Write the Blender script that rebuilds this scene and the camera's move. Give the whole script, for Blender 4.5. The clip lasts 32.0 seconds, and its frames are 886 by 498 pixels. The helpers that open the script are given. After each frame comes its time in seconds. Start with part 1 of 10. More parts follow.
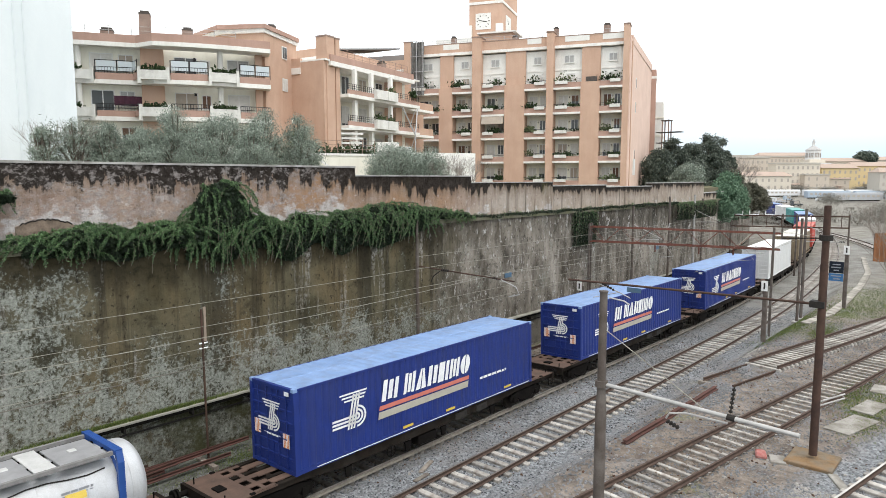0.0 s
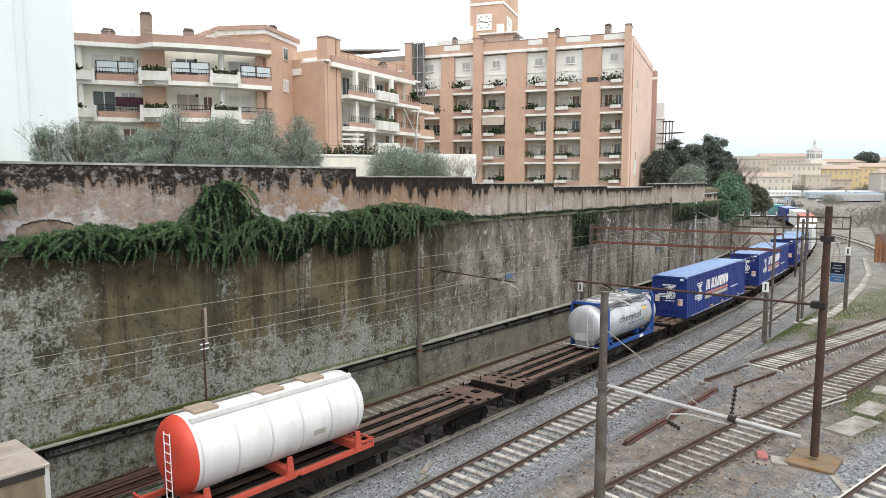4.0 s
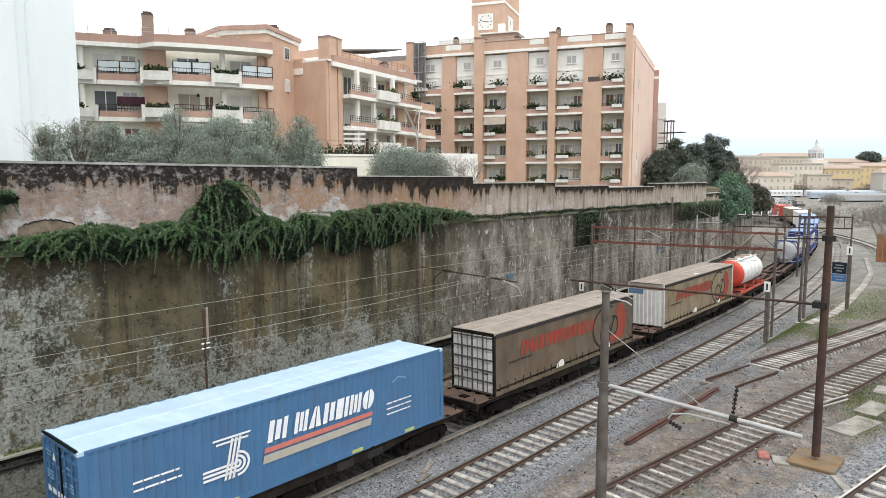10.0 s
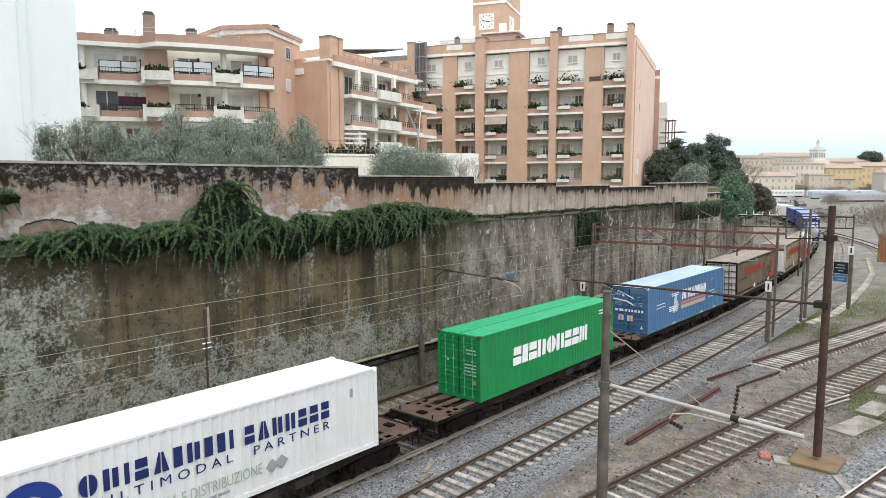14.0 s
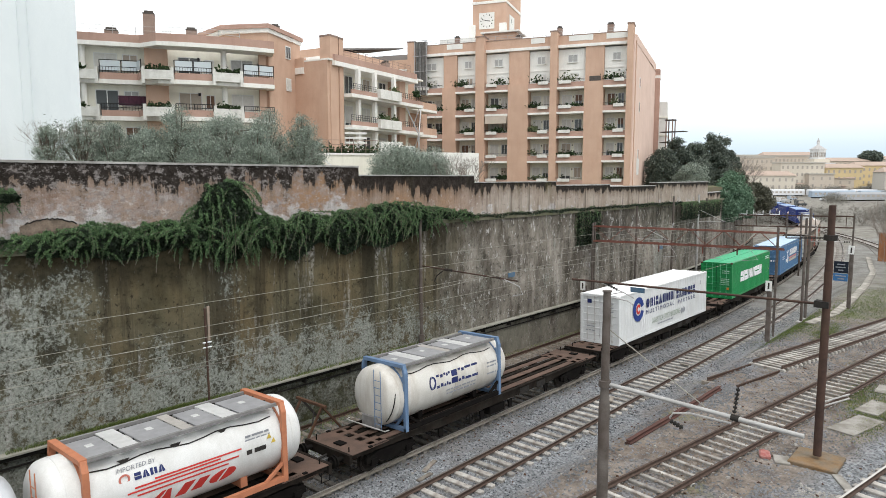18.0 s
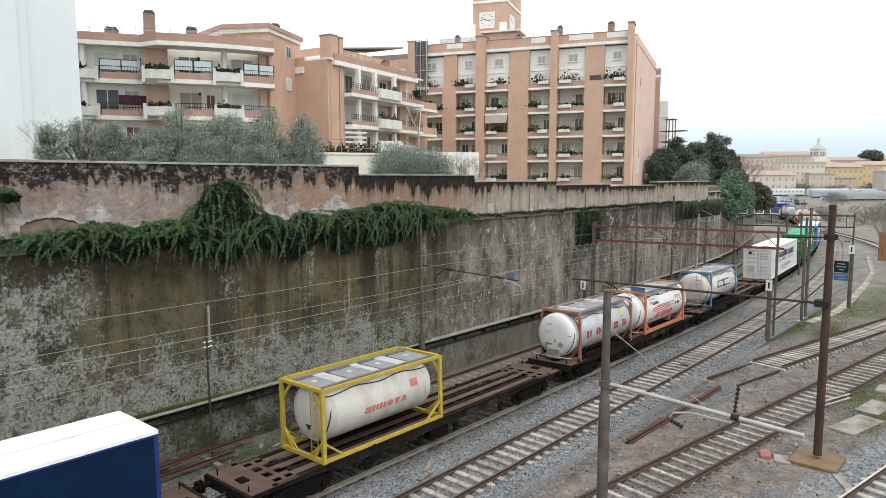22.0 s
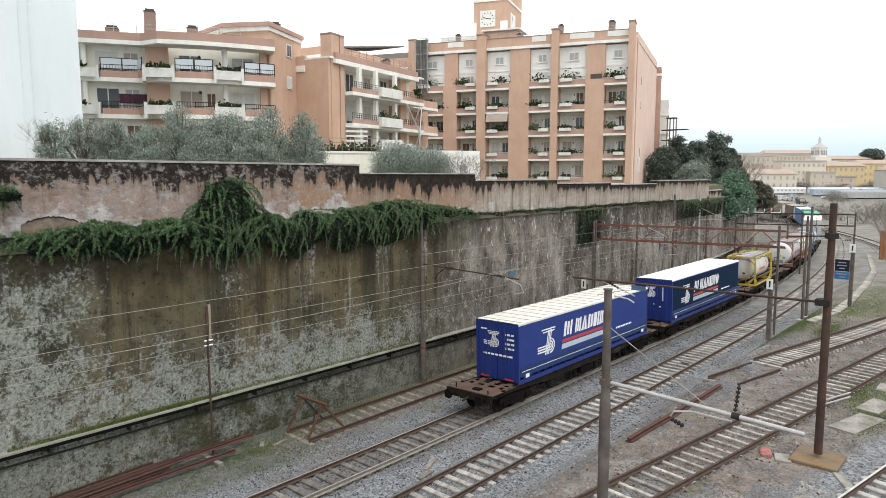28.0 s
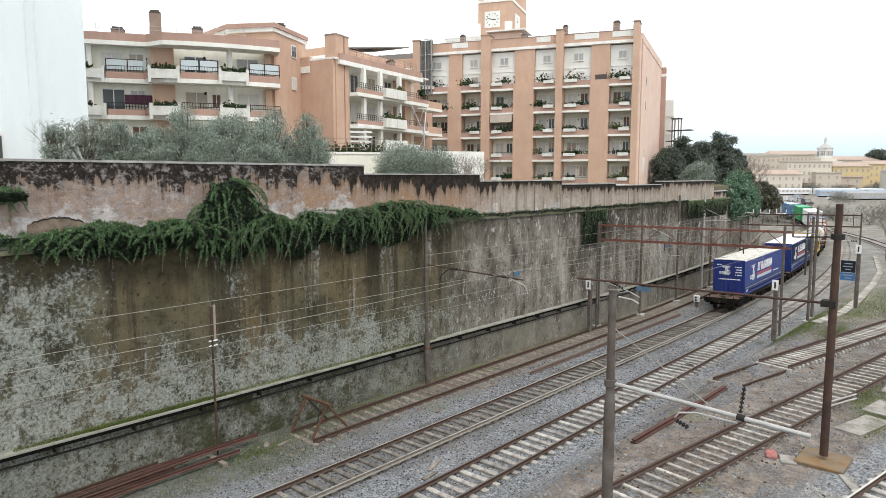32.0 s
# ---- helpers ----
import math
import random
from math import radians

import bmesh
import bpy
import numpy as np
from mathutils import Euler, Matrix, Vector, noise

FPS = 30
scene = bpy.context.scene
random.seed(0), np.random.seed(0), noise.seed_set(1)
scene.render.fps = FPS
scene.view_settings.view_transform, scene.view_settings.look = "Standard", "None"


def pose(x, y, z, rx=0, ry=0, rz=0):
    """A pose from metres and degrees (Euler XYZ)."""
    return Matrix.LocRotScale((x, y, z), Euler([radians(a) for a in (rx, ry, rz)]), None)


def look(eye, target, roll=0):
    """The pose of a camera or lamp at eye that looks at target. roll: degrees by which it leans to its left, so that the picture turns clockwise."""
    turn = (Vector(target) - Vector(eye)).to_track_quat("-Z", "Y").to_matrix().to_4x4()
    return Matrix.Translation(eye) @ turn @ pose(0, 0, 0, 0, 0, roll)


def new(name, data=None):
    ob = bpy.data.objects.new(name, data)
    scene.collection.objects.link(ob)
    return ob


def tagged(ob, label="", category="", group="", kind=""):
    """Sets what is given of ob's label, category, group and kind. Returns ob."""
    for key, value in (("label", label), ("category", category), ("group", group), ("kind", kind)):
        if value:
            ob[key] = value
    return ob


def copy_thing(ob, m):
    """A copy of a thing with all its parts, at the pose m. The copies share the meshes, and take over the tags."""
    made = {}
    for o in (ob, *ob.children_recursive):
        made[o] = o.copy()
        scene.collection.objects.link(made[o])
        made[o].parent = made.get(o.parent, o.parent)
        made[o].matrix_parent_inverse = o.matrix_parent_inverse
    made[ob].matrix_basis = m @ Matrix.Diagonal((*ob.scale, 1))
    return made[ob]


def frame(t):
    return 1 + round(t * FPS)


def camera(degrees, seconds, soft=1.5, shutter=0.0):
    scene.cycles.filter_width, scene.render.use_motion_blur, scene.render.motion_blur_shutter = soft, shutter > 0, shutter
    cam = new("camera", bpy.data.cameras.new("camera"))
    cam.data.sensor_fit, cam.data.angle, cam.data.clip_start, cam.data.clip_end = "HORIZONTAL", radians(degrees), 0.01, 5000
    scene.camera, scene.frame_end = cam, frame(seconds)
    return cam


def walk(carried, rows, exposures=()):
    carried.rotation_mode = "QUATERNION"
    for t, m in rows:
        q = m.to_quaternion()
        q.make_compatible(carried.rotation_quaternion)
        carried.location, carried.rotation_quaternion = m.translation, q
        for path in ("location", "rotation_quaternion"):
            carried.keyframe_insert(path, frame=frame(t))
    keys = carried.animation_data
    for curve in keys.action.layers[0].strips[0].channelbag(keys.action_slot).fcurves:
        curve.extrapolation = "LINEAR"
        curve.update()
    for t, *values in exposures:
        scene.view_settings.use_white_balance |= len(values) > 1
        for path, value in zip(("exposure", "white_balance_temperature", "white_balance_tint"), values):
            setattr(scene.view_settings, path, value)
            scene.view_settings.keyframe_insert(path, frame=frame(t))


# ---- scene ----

# ---- camera ----
cam = camera(67.43, 32.0, soft=0.75)
EYE = (0.0, 0.0, 10.816)
TURNS = [
    (0, 48.840, -6.099), (0.5, 48.838, -6.087), (1, 48.839, -6.070), (1.5, 48.857, -6.045), (2, 48.842, -6.052),
    (2.5, 48.829, -6.054), (3, 48.816, -6.058), (3.5, 48.773, -6.029), (5.5, 48.750, -6.025), (6, 48.717, -6.028),
    (6.5, 48.711, -6.030), (7, 48.678, -6.005), (7.5, 48.699, -6.000), (8, 48.701, -6.036), (8.5, 48.693, -6.036),
    (9, 48.706, -5.998), (9.5, 48.677, -6.006), (10, 48.655, -6.060), (10.5, 48.619, -6.107), (11, 48.611,
    -6.088), (11.5, 48.613, -6.117), (12, 48.558, -6.160), (12.5, 48.574, -6.149), (13, 48.555, -6.094), (13.5,
    48.574, -6.073), (14, 48.564, -6.082), (14.5, 48.594, -6.077), (16.5, 48.508, -6.161), (17, 48.499, -6.143),
    (17.5, 48.530, -6.102), (18, 48.548, -6.132), (18.5, 48.533, -6.148), (19, 48.511, -6.161), (19.5, 48.514,
    -6.160), (20, 48.516, -6.149), (20.5, 48.502, -6.174), (21, 48.483, -6.176), (21.5, 48.493, -6.172), (22,
    48.528, -6.181), (22.5, 48.523, -6.209), (23, 48.528, -6.172), (23.5, 48.530, -6.173), (24, 48.534, -6.191),
    (24.5, 48.534, -6.200), (25, 48.523, -6.184), (25.5, 48.534, -6.169), (27.5, 48.495, -6.289), (28, 48.468,
    -6.294), (28.5, 48.383, -6.297), (29, 48.321, -6.242), (29.5, 48.301, -6.228), (30, 48.252, -6.226), (30.5,
    48.199, -6.233), (31, 48.115, -6.205), (31.5, 48.116, -6.217), (32, 48.092, -6.234)
]


def gaze(yaw, pitch):
    a, b = radians(yaw), radians(pitch)
    return Vector((math.sin(a) * math.cos(b), math.cos(a) * math.cos(b), math.sin(b)))


walk(cam, [(t, look(EYE, Vector(EYE) + gaze(yaw, pitch))) for t, yaw, pitch in TURNS], [(0, 0.84), (3, 0.86), (8, 0.82), (13, 0.80), (17, 0.68), (20, 0.66), (23, 0.62), (25, 0.64), (28, 0.72), (32, 0.80)])

# ---- overcast daylight ----
world = bpy.data.worlds.new("overcast")
scene.world = world
world.use_nodes = True
wn, wl = world.node_tree.nodes, world.node_tree.links
sky = wn.new("ShaderNodeTexSky")
sky.sky_type, sky.sun_disc, sky.sun_elevation, sky.sun_rotation = "NISHITA", False, radians(63), radians(200)
sky.dust_density, sky.air_density = 4.0, 1.5
cloud_noise = wn.new("ShaderNodeTexNoise")
cloud_noise.inputs["Scale"].default_value, cloud_noise.inputs["Detail"].default_value = 2.2, 5
tc = wn.new("ShaderNodeTexCoord")
stretch = wn.new("ShaderNodeMapping")
stretch.inputs["Scale"].default_value = (1, 1, 5)
wl.new(tc.outputs["Generated"], stretch.inputs["Vector"])
wl.new(stretch.outputs["Vector"], cloud_noise.inputs["Vector"])
cloud_ramp = wn.new("ShaderNodeValToRGB")
cloud_ramp.color_ramp.elements[0].position, cloud_ramp.color_ramp.elements[1].position = 0.35, 0.65
cloud_ramp.color_ramp.elements[0].color = (9.2, 9.9, 10.4, 1)
cloud_ramp.color_ramp.elements[1].color = (11.5, 11.5, 11.5, 1)
wl.new(cloud_noise.outputs["Fac"], cloud_ramp.inputs["Fac"])
mix_sky = wn.new("ShaderNodeMix")
mix_sky.data_type = "RGBA"
mix_sky.inputs["Factor"].default_value = 0.9
wl.new(sky.outputs["Color"], mix_sky.inputs["A"])
# a bluer strip of sky low over the horizon
rise = wn.new("ShaderNodeSeparateXYZ")
wl.new(tc.outputs["Generated"], rise.inputs[0])
low_sky = wn.new("ShaderNodeMapRange")
low_sky.interpolation_type = "SMOOTHSTEP"
low_sky.inputs["From Min"].default_value, low_sky.inputs["From Max"].default_value = 0.01, 0.17
wl.new(rise.outputs["Z"], low_sky.inputs["Value"])
band = wn.new("ShaderNodeMix")
band.data_type = "RGBA"
wl.new(low_sky.outputs["Result"], band.inputs["Factor"])
band.inputs["A"].default_value = (5.0, 6.1, 6.9, 1)
wl.new(cloud_ramp.outputs["Color"], band.inputs["B"])
wl.new(band.outputs["Result"], mix_sky.inputs["B"])
back = wn["Background"]
back.inputs["Strength"].default_value = 0.097
wl.new(mix_sky.outputs["Result"], back.inputs["Color"])

sun_data = bpy.data.lights.new("sun", "SUN")
sun_data.energy, sun_data.angle, sun_data.color = 1.2, radians(40), (1.0, 0.97, 0.93)
sun = new("sun", sun_data)
sun.matrix_world = look((0, 0, 60), Vector((0, 0, 60)) - Vector((math.sin(radians(200)) * 0.454, math.cos(radians(200)) * 0.454, 0.891)))

# ---- shapes ----


class Shape:
    """Vertices and faces of one mesh."""

    def __init__(self):
        self.v, self.f = [], []

    def add(self, verts, faces):
        n = len(self.v)
        self.v += [tuple(p) for p in verts]
        self.f += [tuple(i + n for i in face) for face in faces]
        return self

    def box(self, x0, x1, y0, y1, z0, z1):
        return self.add([(x0, y0, z0), (x1, y0, z0), (x1, y1, z0), (x0, y1, z0), (x0, y0, z1), (x1, y0, z1), (x1, y1, z1), (x0, y1, z1)],
                        [(0, 3, 2, 1), (4, 5, 6, 7), (0, 1, 5, 4), (1, 2, 6, 5), (2, 3, 7, 6), (3, 0, 4, 7)])

    def soft_box(self, x0, x1, y0, y1, z0, z1, b=0.02):
        """A box with its upright and upper edges chamfered."""
        ring = lambda i, z: [(x0 + i + b, y0 + i, z), (x1 - i - b, y0 + i, z), (x1 - i, y0 + i + b, z), (x1 - i, y1 - i - b, z),
                             (x1 - i - b, y1 - i, z), (x0 + i + b, y1 - i, z), (x0 + i, y1 - i - b, z), (x0 + i, y0 + i + b, z)]
        pts = ring(0, z0) + ring(0, z1 - b) + ring(b, z1)
        faces = [tuple(range(7, -1, -1)), tuple(range(16, 24))]
        for k in (0, 8):
            faces += [(k + i, k + (i + 1) % 8, k + 8 + (i + 1) % 8, k + 8 + i) for i in range(8)]
        return self.add(pts, faces)

    def beam(self, a, b, w, h=None):
        """A square bar from a to b."""
        a, b = Vector(a), Vector(b)
        d = (b - a).normalized()
        side = d.cross(Vector((0, 0, 1)))
        side = side.normalized() if side.length > 1e-4 else Vector((1, 0, 0))
        up = side.cross(d)
        s, u = side * w / 2, up * (h or w) / 2
        return self.add([a - s - u, a + s - u, a + s + u, a - s + u, b - s - u, b + s - u, b + s + u, b - s + u],
                        [(0, 3, 2, 1), (4, 5, 6, 7), (0, 1, 5, 4), (1, 2, 6, 5), (2, 3, 7, 6), (3, 0, 4, 7)])

    def rod(self, a, b, r, n=8, r1=None):
        a, b = Vector(a), Vector(b)
        d = (b - a).normalized()
        s = d.cross(Vector((0, 0, 1)))
        s = s.normalized() if s.length > 1e-4 else Vector((1, 0, 0))
        u = s.cross(d)
        r1 = r if r1 is None else r1
        ring = [s * math.cos(2 * math.pi * i / n) + u * math.sin(2 * math.pi * i / n) for i in range(n)]
        return self.add([a + p * r for p in ring] + [b + p * r1 for p in ring],
                        [(i, (i + 1) % n, n + (i + 1) % n, n + i) for i in range(n)] + [tuple(range(n - 1, -1, -1)), tuple(range(n, 2 * n))])

    def tube(self, pts, r, n=6):
        """One bent pipe through all the points."""
        pts = [Vector(p) for p in pts]
        k, rings = len(pts), []
        for i, p in enumerate(pts):
            d = (pts[min(i + 1, k - 1)] - pts[max(i - 1, 0)]).normalized()
            s = d.cross(Vector((0, 0, 1)))
            s = s.normalized() if s.length > 1e-3 else Vector((1, 0, 0))
            u = s.cross(d)
            rings += [p + s * (r * math.cos(2 * math.pi * j / n)) + u * (r * math.sin(2 * math.pi * j / n)) for j in range(n)]
        return self.add(rings, [(i * n + j, i * n + (j + 1) % n, (i + 1) * n + (j + 1) % n, (i + 1) * n + j) for i in range(k - 1) for j in range(n)]
                        + [tuple(range(n - 1, -1, -1)), tuple(range((k - 1) * n, k * n))])

    def lathe_x(self, profile, cy, cz, n=32, squash=1.0):
        """A body of revolution about the x axis: profile of (x, radius)."""
        k = len(profile)
        pts = [(x, cy + r * math.cos(2 * math.pi * i / n), cz + r * squash * math.sin(2 * math.pi * i / n)) for x, r in profile for i in range(n)]
        faces = [(j * n + i, j * n + (i + 1) % n, (j + 1) * n + (i + 1) % n, (j + 1) * n + i) for j in range(k - 1) for i in range(n)]
        return self.add(pts, faces + [tuple(range(n - 1, -1, -1)), tuple(range((k - 1) * n, k * n))])

    def prism(self, outline, y0, y1):
        """An outline of (x, z) drawn out along y."""
        n = len(outline)
        return self.add([(x, y0, z) for x, z in outline] + [(x, y1, z) for x, z in outline],
                        [(i, (i + 1) % n, n + (i + 1) % n, n + i) for i in range(n)] + [tuple(range(n - 1, -1, -1)), tuple(range(n, 2 * n))])

    def column(self, outline, z0, z1):
        """An outline of (x, y) drawn up along z."""
        n = len(outline)
        return self.add([(x, y, z0) for x, y in outline] + [(x, y, z1) for x, y in outline],
                        [(i, (i + 1) % n, n + (i + 1) % n, n + i) for i in range(n)] + [tuple(range(n - 1, -1, -1)), tuple(range(n, 2 * n))])

    def sheet(self, rows):
        """A net of points, row by row."""
        k = len(rows[0])
        return self.add([p for row in rows for p in row],
                        [(j * k + i, j * k + i + 1, (j + 1) * k + i + 1, (j + 1) * k + i) for j in range(len(rows) - 1) for i in range(k - 1)])

    def mesh(self, name, material, smooth=False):
        me = bpy.data.meshes.new(name)
        me.from_pydata(self.v, [], self.f)
        bm = bmesh.new()
        bm.from_mesh(me)
        bmesh.ops.recalc_face_normals(bm, faces=bm.faces)
        bm.to_mesh(me)
        bm.free()
        me.materials.append(material)
        if smooth:
            for poly in me.polygons:
                poly.use_smooth = True
            me.set_sharp_from_angle(angle=radians(40))
        return me


def part(name, shape, material, parent, label="", smooth=False):
    ob = new(name, shape if isinstance(shape, bpy.types.Mesh) else shape.mesh(name, material, smooth))
    ob.parent = parent
    return tagged(ob, label)


def thing(name, label, category, group="", m=None, kind=""):
    ob = tagged(new(name), label, category, group, kind)
    ob.empty_display_size = 0.2
    if m is not None:
        ob.matrix_basis = m
    return ob


def solid(name, shape, material, label, category, kind="", smooth=False):
    return tagged(new(name, shape.mesh(name, material, smooth)), label, category, "", kind)


def lettering(name, words, x0, x1, y, z, h, parent, material, shear=0.0):
    """Flat upright words between x0 and x1, h high, on a face that looks towards -y."""
    cu = bpy.data.curves.new(name, "FONT")
    cu.body, cu.size, cu.shear, cu.extrude, cu.resolution_u = words, 1.0, shear, 0.002, 3
    tmp = new(name, cu)
    me = bpy.data.meshes.new_from_object(tmp)
    bpy.data.objects.remove(tmp)
    xs, ys = [v.co.x for v in me.vertices], [v.co.y for v in me.vertices]
    k = (x1 - x0) / (max(xs) - min(xs))
    me.transform(pose(x0, y, z, 90, 0, 0) @ Matrix.Diagonal((k, h / (max(ys) - min(ys)), 1, 1)) @ pose(-min(xs), -min(ys), 0))
    me.materials.append(material)
    ob = new(name, me)
    ob.parent = parent
    return ob


# ---- materials ----


def material(name):
    m = bpy.data.materials.new(name)
    m.use_nodes = True
    return m, m.node_tree.nodes, m.node_tree.links, m.node_tree.nodes["Principled BSDF"]


def mixer(nodes, links, fac, a, b, blend="MIX"):
    n = nodes.new("ShaderNodeMix")
    n.data_type, n.blend_type = "RGBA", blend
    for key, value in (("Factor", fac), ("A", a), ("B", b)):
        if isinstance(value, (int, float)):
            n.inputs[key].default_value = value
        elif isinstance(value, tuple):
            n.inputs[key].default_value = (*value[:3], 1)
        else:
            links.new(value, n.inputs[key])
    return n.outputs["Result"]


def noise_of(nodes, links, vector, scale, detail=4, rough=0.55, stretch=None, lo=0.35, hi=0.65):
    if stretch:
        mp = nodes.new("ShaderNodeMapping")
        mp.inputs["Scale"].default_value = stretch
        links.new(vector, mp.inputs["Vector"])
        vector = mp.outputs["Vector"]
    n = nodes.new("ShaderNodeTexNoise")
    n.inputs["Scale"].default_value, n.inputs["Detail"].default_value, n.inputs["Roughness"].default_value = scale, detail, rough
    links.new(vector, n.inputs["Vector"])
    r = nodes.new("ShaderNodeMapRange")
    r.inputs["From Min"].default_value, r.inputs["From Max"].default_value = lo, hi
    links.new(n.outputs["Fac"], r.inputs["Value"])
    return r.outputs["Result"]


def relief(nodes, links, bsdf, height, strength, distance):
    b = nodes.new("ShaderNodeBump")
    b.inputs["Strength"].default_value, b.inputs["Distance"].default_value = strength, distance
    links.new(height, b.inputs["Height"])
    links.new(b.outputs["Normal"], bsdf.inputs["Normal"])


def surface(name, c1, c2=None, scale=3.0, rough=0.6, metal=0.0, bump=0.15, grain=60.0, dirt=None, dirt_amount=0.35, streak=False, vary=0.0):
    """A surface with two colours in large blotches, a fine grain and, where given, dirt that runs down it."""
    m, n, l, bsdf = material(name)
    tc = n.new("ShaderNodeTexCoord").outputs["Object"]
    c2 = c2 or tuple(c * 0.8 for c in c1)
    col = mixer(n, l, noise_of(n, l, tc, scale), c1, c2)
    fine = noise_of(n, l, tc, grain, 3)
    col = mixer(n, l, 0.18, col, mixer(n, l, fine, tuple(c * 0.55 for c in c1), tuple(min(1, c * 1.3) for c in c1)))
    if dirt:
        f = noise_of(n, l, tc, 1.6, 6, 0.65, (1, 1, 0.18) if streak else None, 0.45, 0.75)
        mul = n.new("ShaderNodeMath")
        mul.operation = "MULTIPLY"
        mul.inputs[1].default_value = dirt_amount
        l.new(f, mul.inputs[0])
        col = mixer(n, l, mul.outputs[0], col, dirt)
    if vary:
        info = n.new("ShaderNodeObjectInfo")
        hsv = n.new("ShaderNodeHueSaturation")
        mr = n.new("ShaderNodeMapRange")
        mr.inputs["To Min"].default_value, mr.inputs["To Max"].default_value = 1 - vary, 1 + vary
        l.new(info.outputs["Random"], mr.inputs["Value"])
        l.new(mr.outputs["Result"], hsv.inputs["Value"])
        l.new(col, hsv.inputs["Color"])
        col = hsv.outputs["Color"]
    l.new(col, bsdf.inputs["Base Color"])
    bsdf.inputs["Metallic"].default_value = metal
    bsdf.inputs["Specular IOR Level"].default_value = 0.04 if max(c1) < 0.05 else 0.15 if rough > 0.7 else 0.4
    rr = n.new("ShaderNodeMapRange")
    rr.inputs["To Min"].default_value, rr.inputs["To Max"].default_value = max(0.05, rough - 0.12), min(1, rough + 0.12)
    l.new(fine, rr.inputs["Value"])
    l.new(rr.outputs["Result"], bsdf.inputs["Roughness"])
    if bump:
        relief(n, l, bsdf, fine, bump, 0.01)
    return m


RUST_BROWN = (0.075, 0.042, 0.028)
GRIME = (0.035, 0.032, 0.028)
rail_side = surface("rusty_rail", (0.085, 0.058, 0.045), (0.05, 0.035, 0.03), 8, 0.8)
rail_dusty = surface("dusty_pale_rail", (0.235, 0.215, 0.185), (0.15, 0.132, 0.112), 8, 0.85)
rail_top = surface("worn_rail_head", (0.56, 0.54, 0.50), (0.45, 0.42, 0.39), 6, 0.4, 0.7, 0.05)
rail_dull = surface("dull_rail_head", (0.16, 0.14, 0.125), (0.10, 0.085, 0.075), 6, 0.5, 0.4, 0.05)
old_rail = surface("dark_rust_rail", (0.055, 0.037, 0.029), (0.080, 0.049, 0.036), 6, 0.85)
concrete_sleeper = surface("concrete_sleeper", (0.36, 0.345, 0.315), (0.24, 0.22, 0.20), 5, 0.9, 0, 0.3, 40, (0.13, 0.095, 0.075), 0.6, vary=0.3)
wood_sleeper = surface("weathered_timber_sleeper", (0.23, 0.205, 0.175), (0.14, 0.12, 0.10), 6, 0.9, 0, 0.4, 30, (0.08, 0.055, 0.045), 0.5, vary=0.25)
pole_rust = surface("rusty_mast", (0.075, 0.045, 0.035), (0.040, 0.027, 0.023), 3, 0.85, 0, 0.3, 30, (0.12, 0.075, 0.05), 0.5, True)
pole_grey = surface("weathered_mast", (0.135, 0.118, 0.105), (0.075, 0.062, 0.053), 3, 0.8, 0, 0.2, 30, (0.07, 0.045, 0.035), 0.6, True)
pole_pale = surface("galvanised_tube", (0.42, 0.41, 0.395), (0.30, 0.29, 0.275), 4, 0.5, 0.3, 0.1)
gantry_red = surface("red_lead_girder", (0.165, 0.062, 0.044), (0.095, 0.045, 0.036), 3, 0.8)
wire_mat = surface("oxidised_wire", (0.30, 0.29, 0.24), (0.22, 0.21, 0.18), 3, 0.6, 0.3, 0)
black_iron = surface("black_iron", (0.025, 0.024, 0.023), (0.04, 0.036, 0.032), 6, 0.7)
white_sign = surface("white_plate", (0.75, 0.75, 0.73), (0.66, 0.66, 0.64), 6, 0.5)
blue_sign = surface("blue_plate", (0.03, 0.12, 0.28), (0.04, 0.15, 0.33), 6, 0.5)

# grimy wagon steel, darkened further to carry the shade beneath the containers
wagon_brown = surface("wagon_brown", (0.020, 0.015, 0.012), (0.009, 0.008, 0.007), 2.5, 0.85, 0, 0.25, 40, GRIME, 0.6)
wagon_dark = surface("grimy_underframe", (0.010, 0.009, 0.008), (0.006, 0.005, 0.005), 4, 0.9, 0, 0.3, 40)
wheel_steel = surface("wheel_steel", (0.04, 0.034, 0.03), (0.02, 0.018, 0.016), 5, 0.6, 0.5, 0.1)
plank_brown = surface("rusty_deck_plank", (0.135, 0.088, 0.068), (0.08, 0.054, 0.044), 2, 0.85, 0, 0.2, 40, GRIME, 0.5)
deck_brown = surface("worn_steel_deck", (0.120, 0.078, 0.060), (0.075, 0.052, 0.043), 2, 0.85, 0, 0.2, 40, GRIME, 0.4)

retaining, n_, l_, b_ = material("old_retaining_wall")
pos_ = n_.new("ShaderNodeNewGeometry").outputs["Position"]
sep_ = n_.new("ShaderNodeSeparateXYZ")
l_.new(pos_, sep_.inputs[0])


def ramp_of(nodes, links, value, lo, hi):
    r = nodes.new("ShaderNodeMapRange")
    r.interpolation_type = "SMOOTHSTEP"
    r.inputs["From Min"].default_value, r.inputs["From Max"].default_value = lo, hi
    links.new(value, r.inputs["Value"])
    return r.outputs["Result"]


def times(nodes, links, a, b, op="MULTIPLY"):
    m = nodes.new("ShaderNodeMath")
    m.operation, m.use_clamp = op, True
    for i, value in enumerate((a, b)):
        if isinstance(value, (int, float)):
            m.inputs[i].default_value = value
        else:
            links.new(value, m.inputs[i])
    return m.outputs[0]


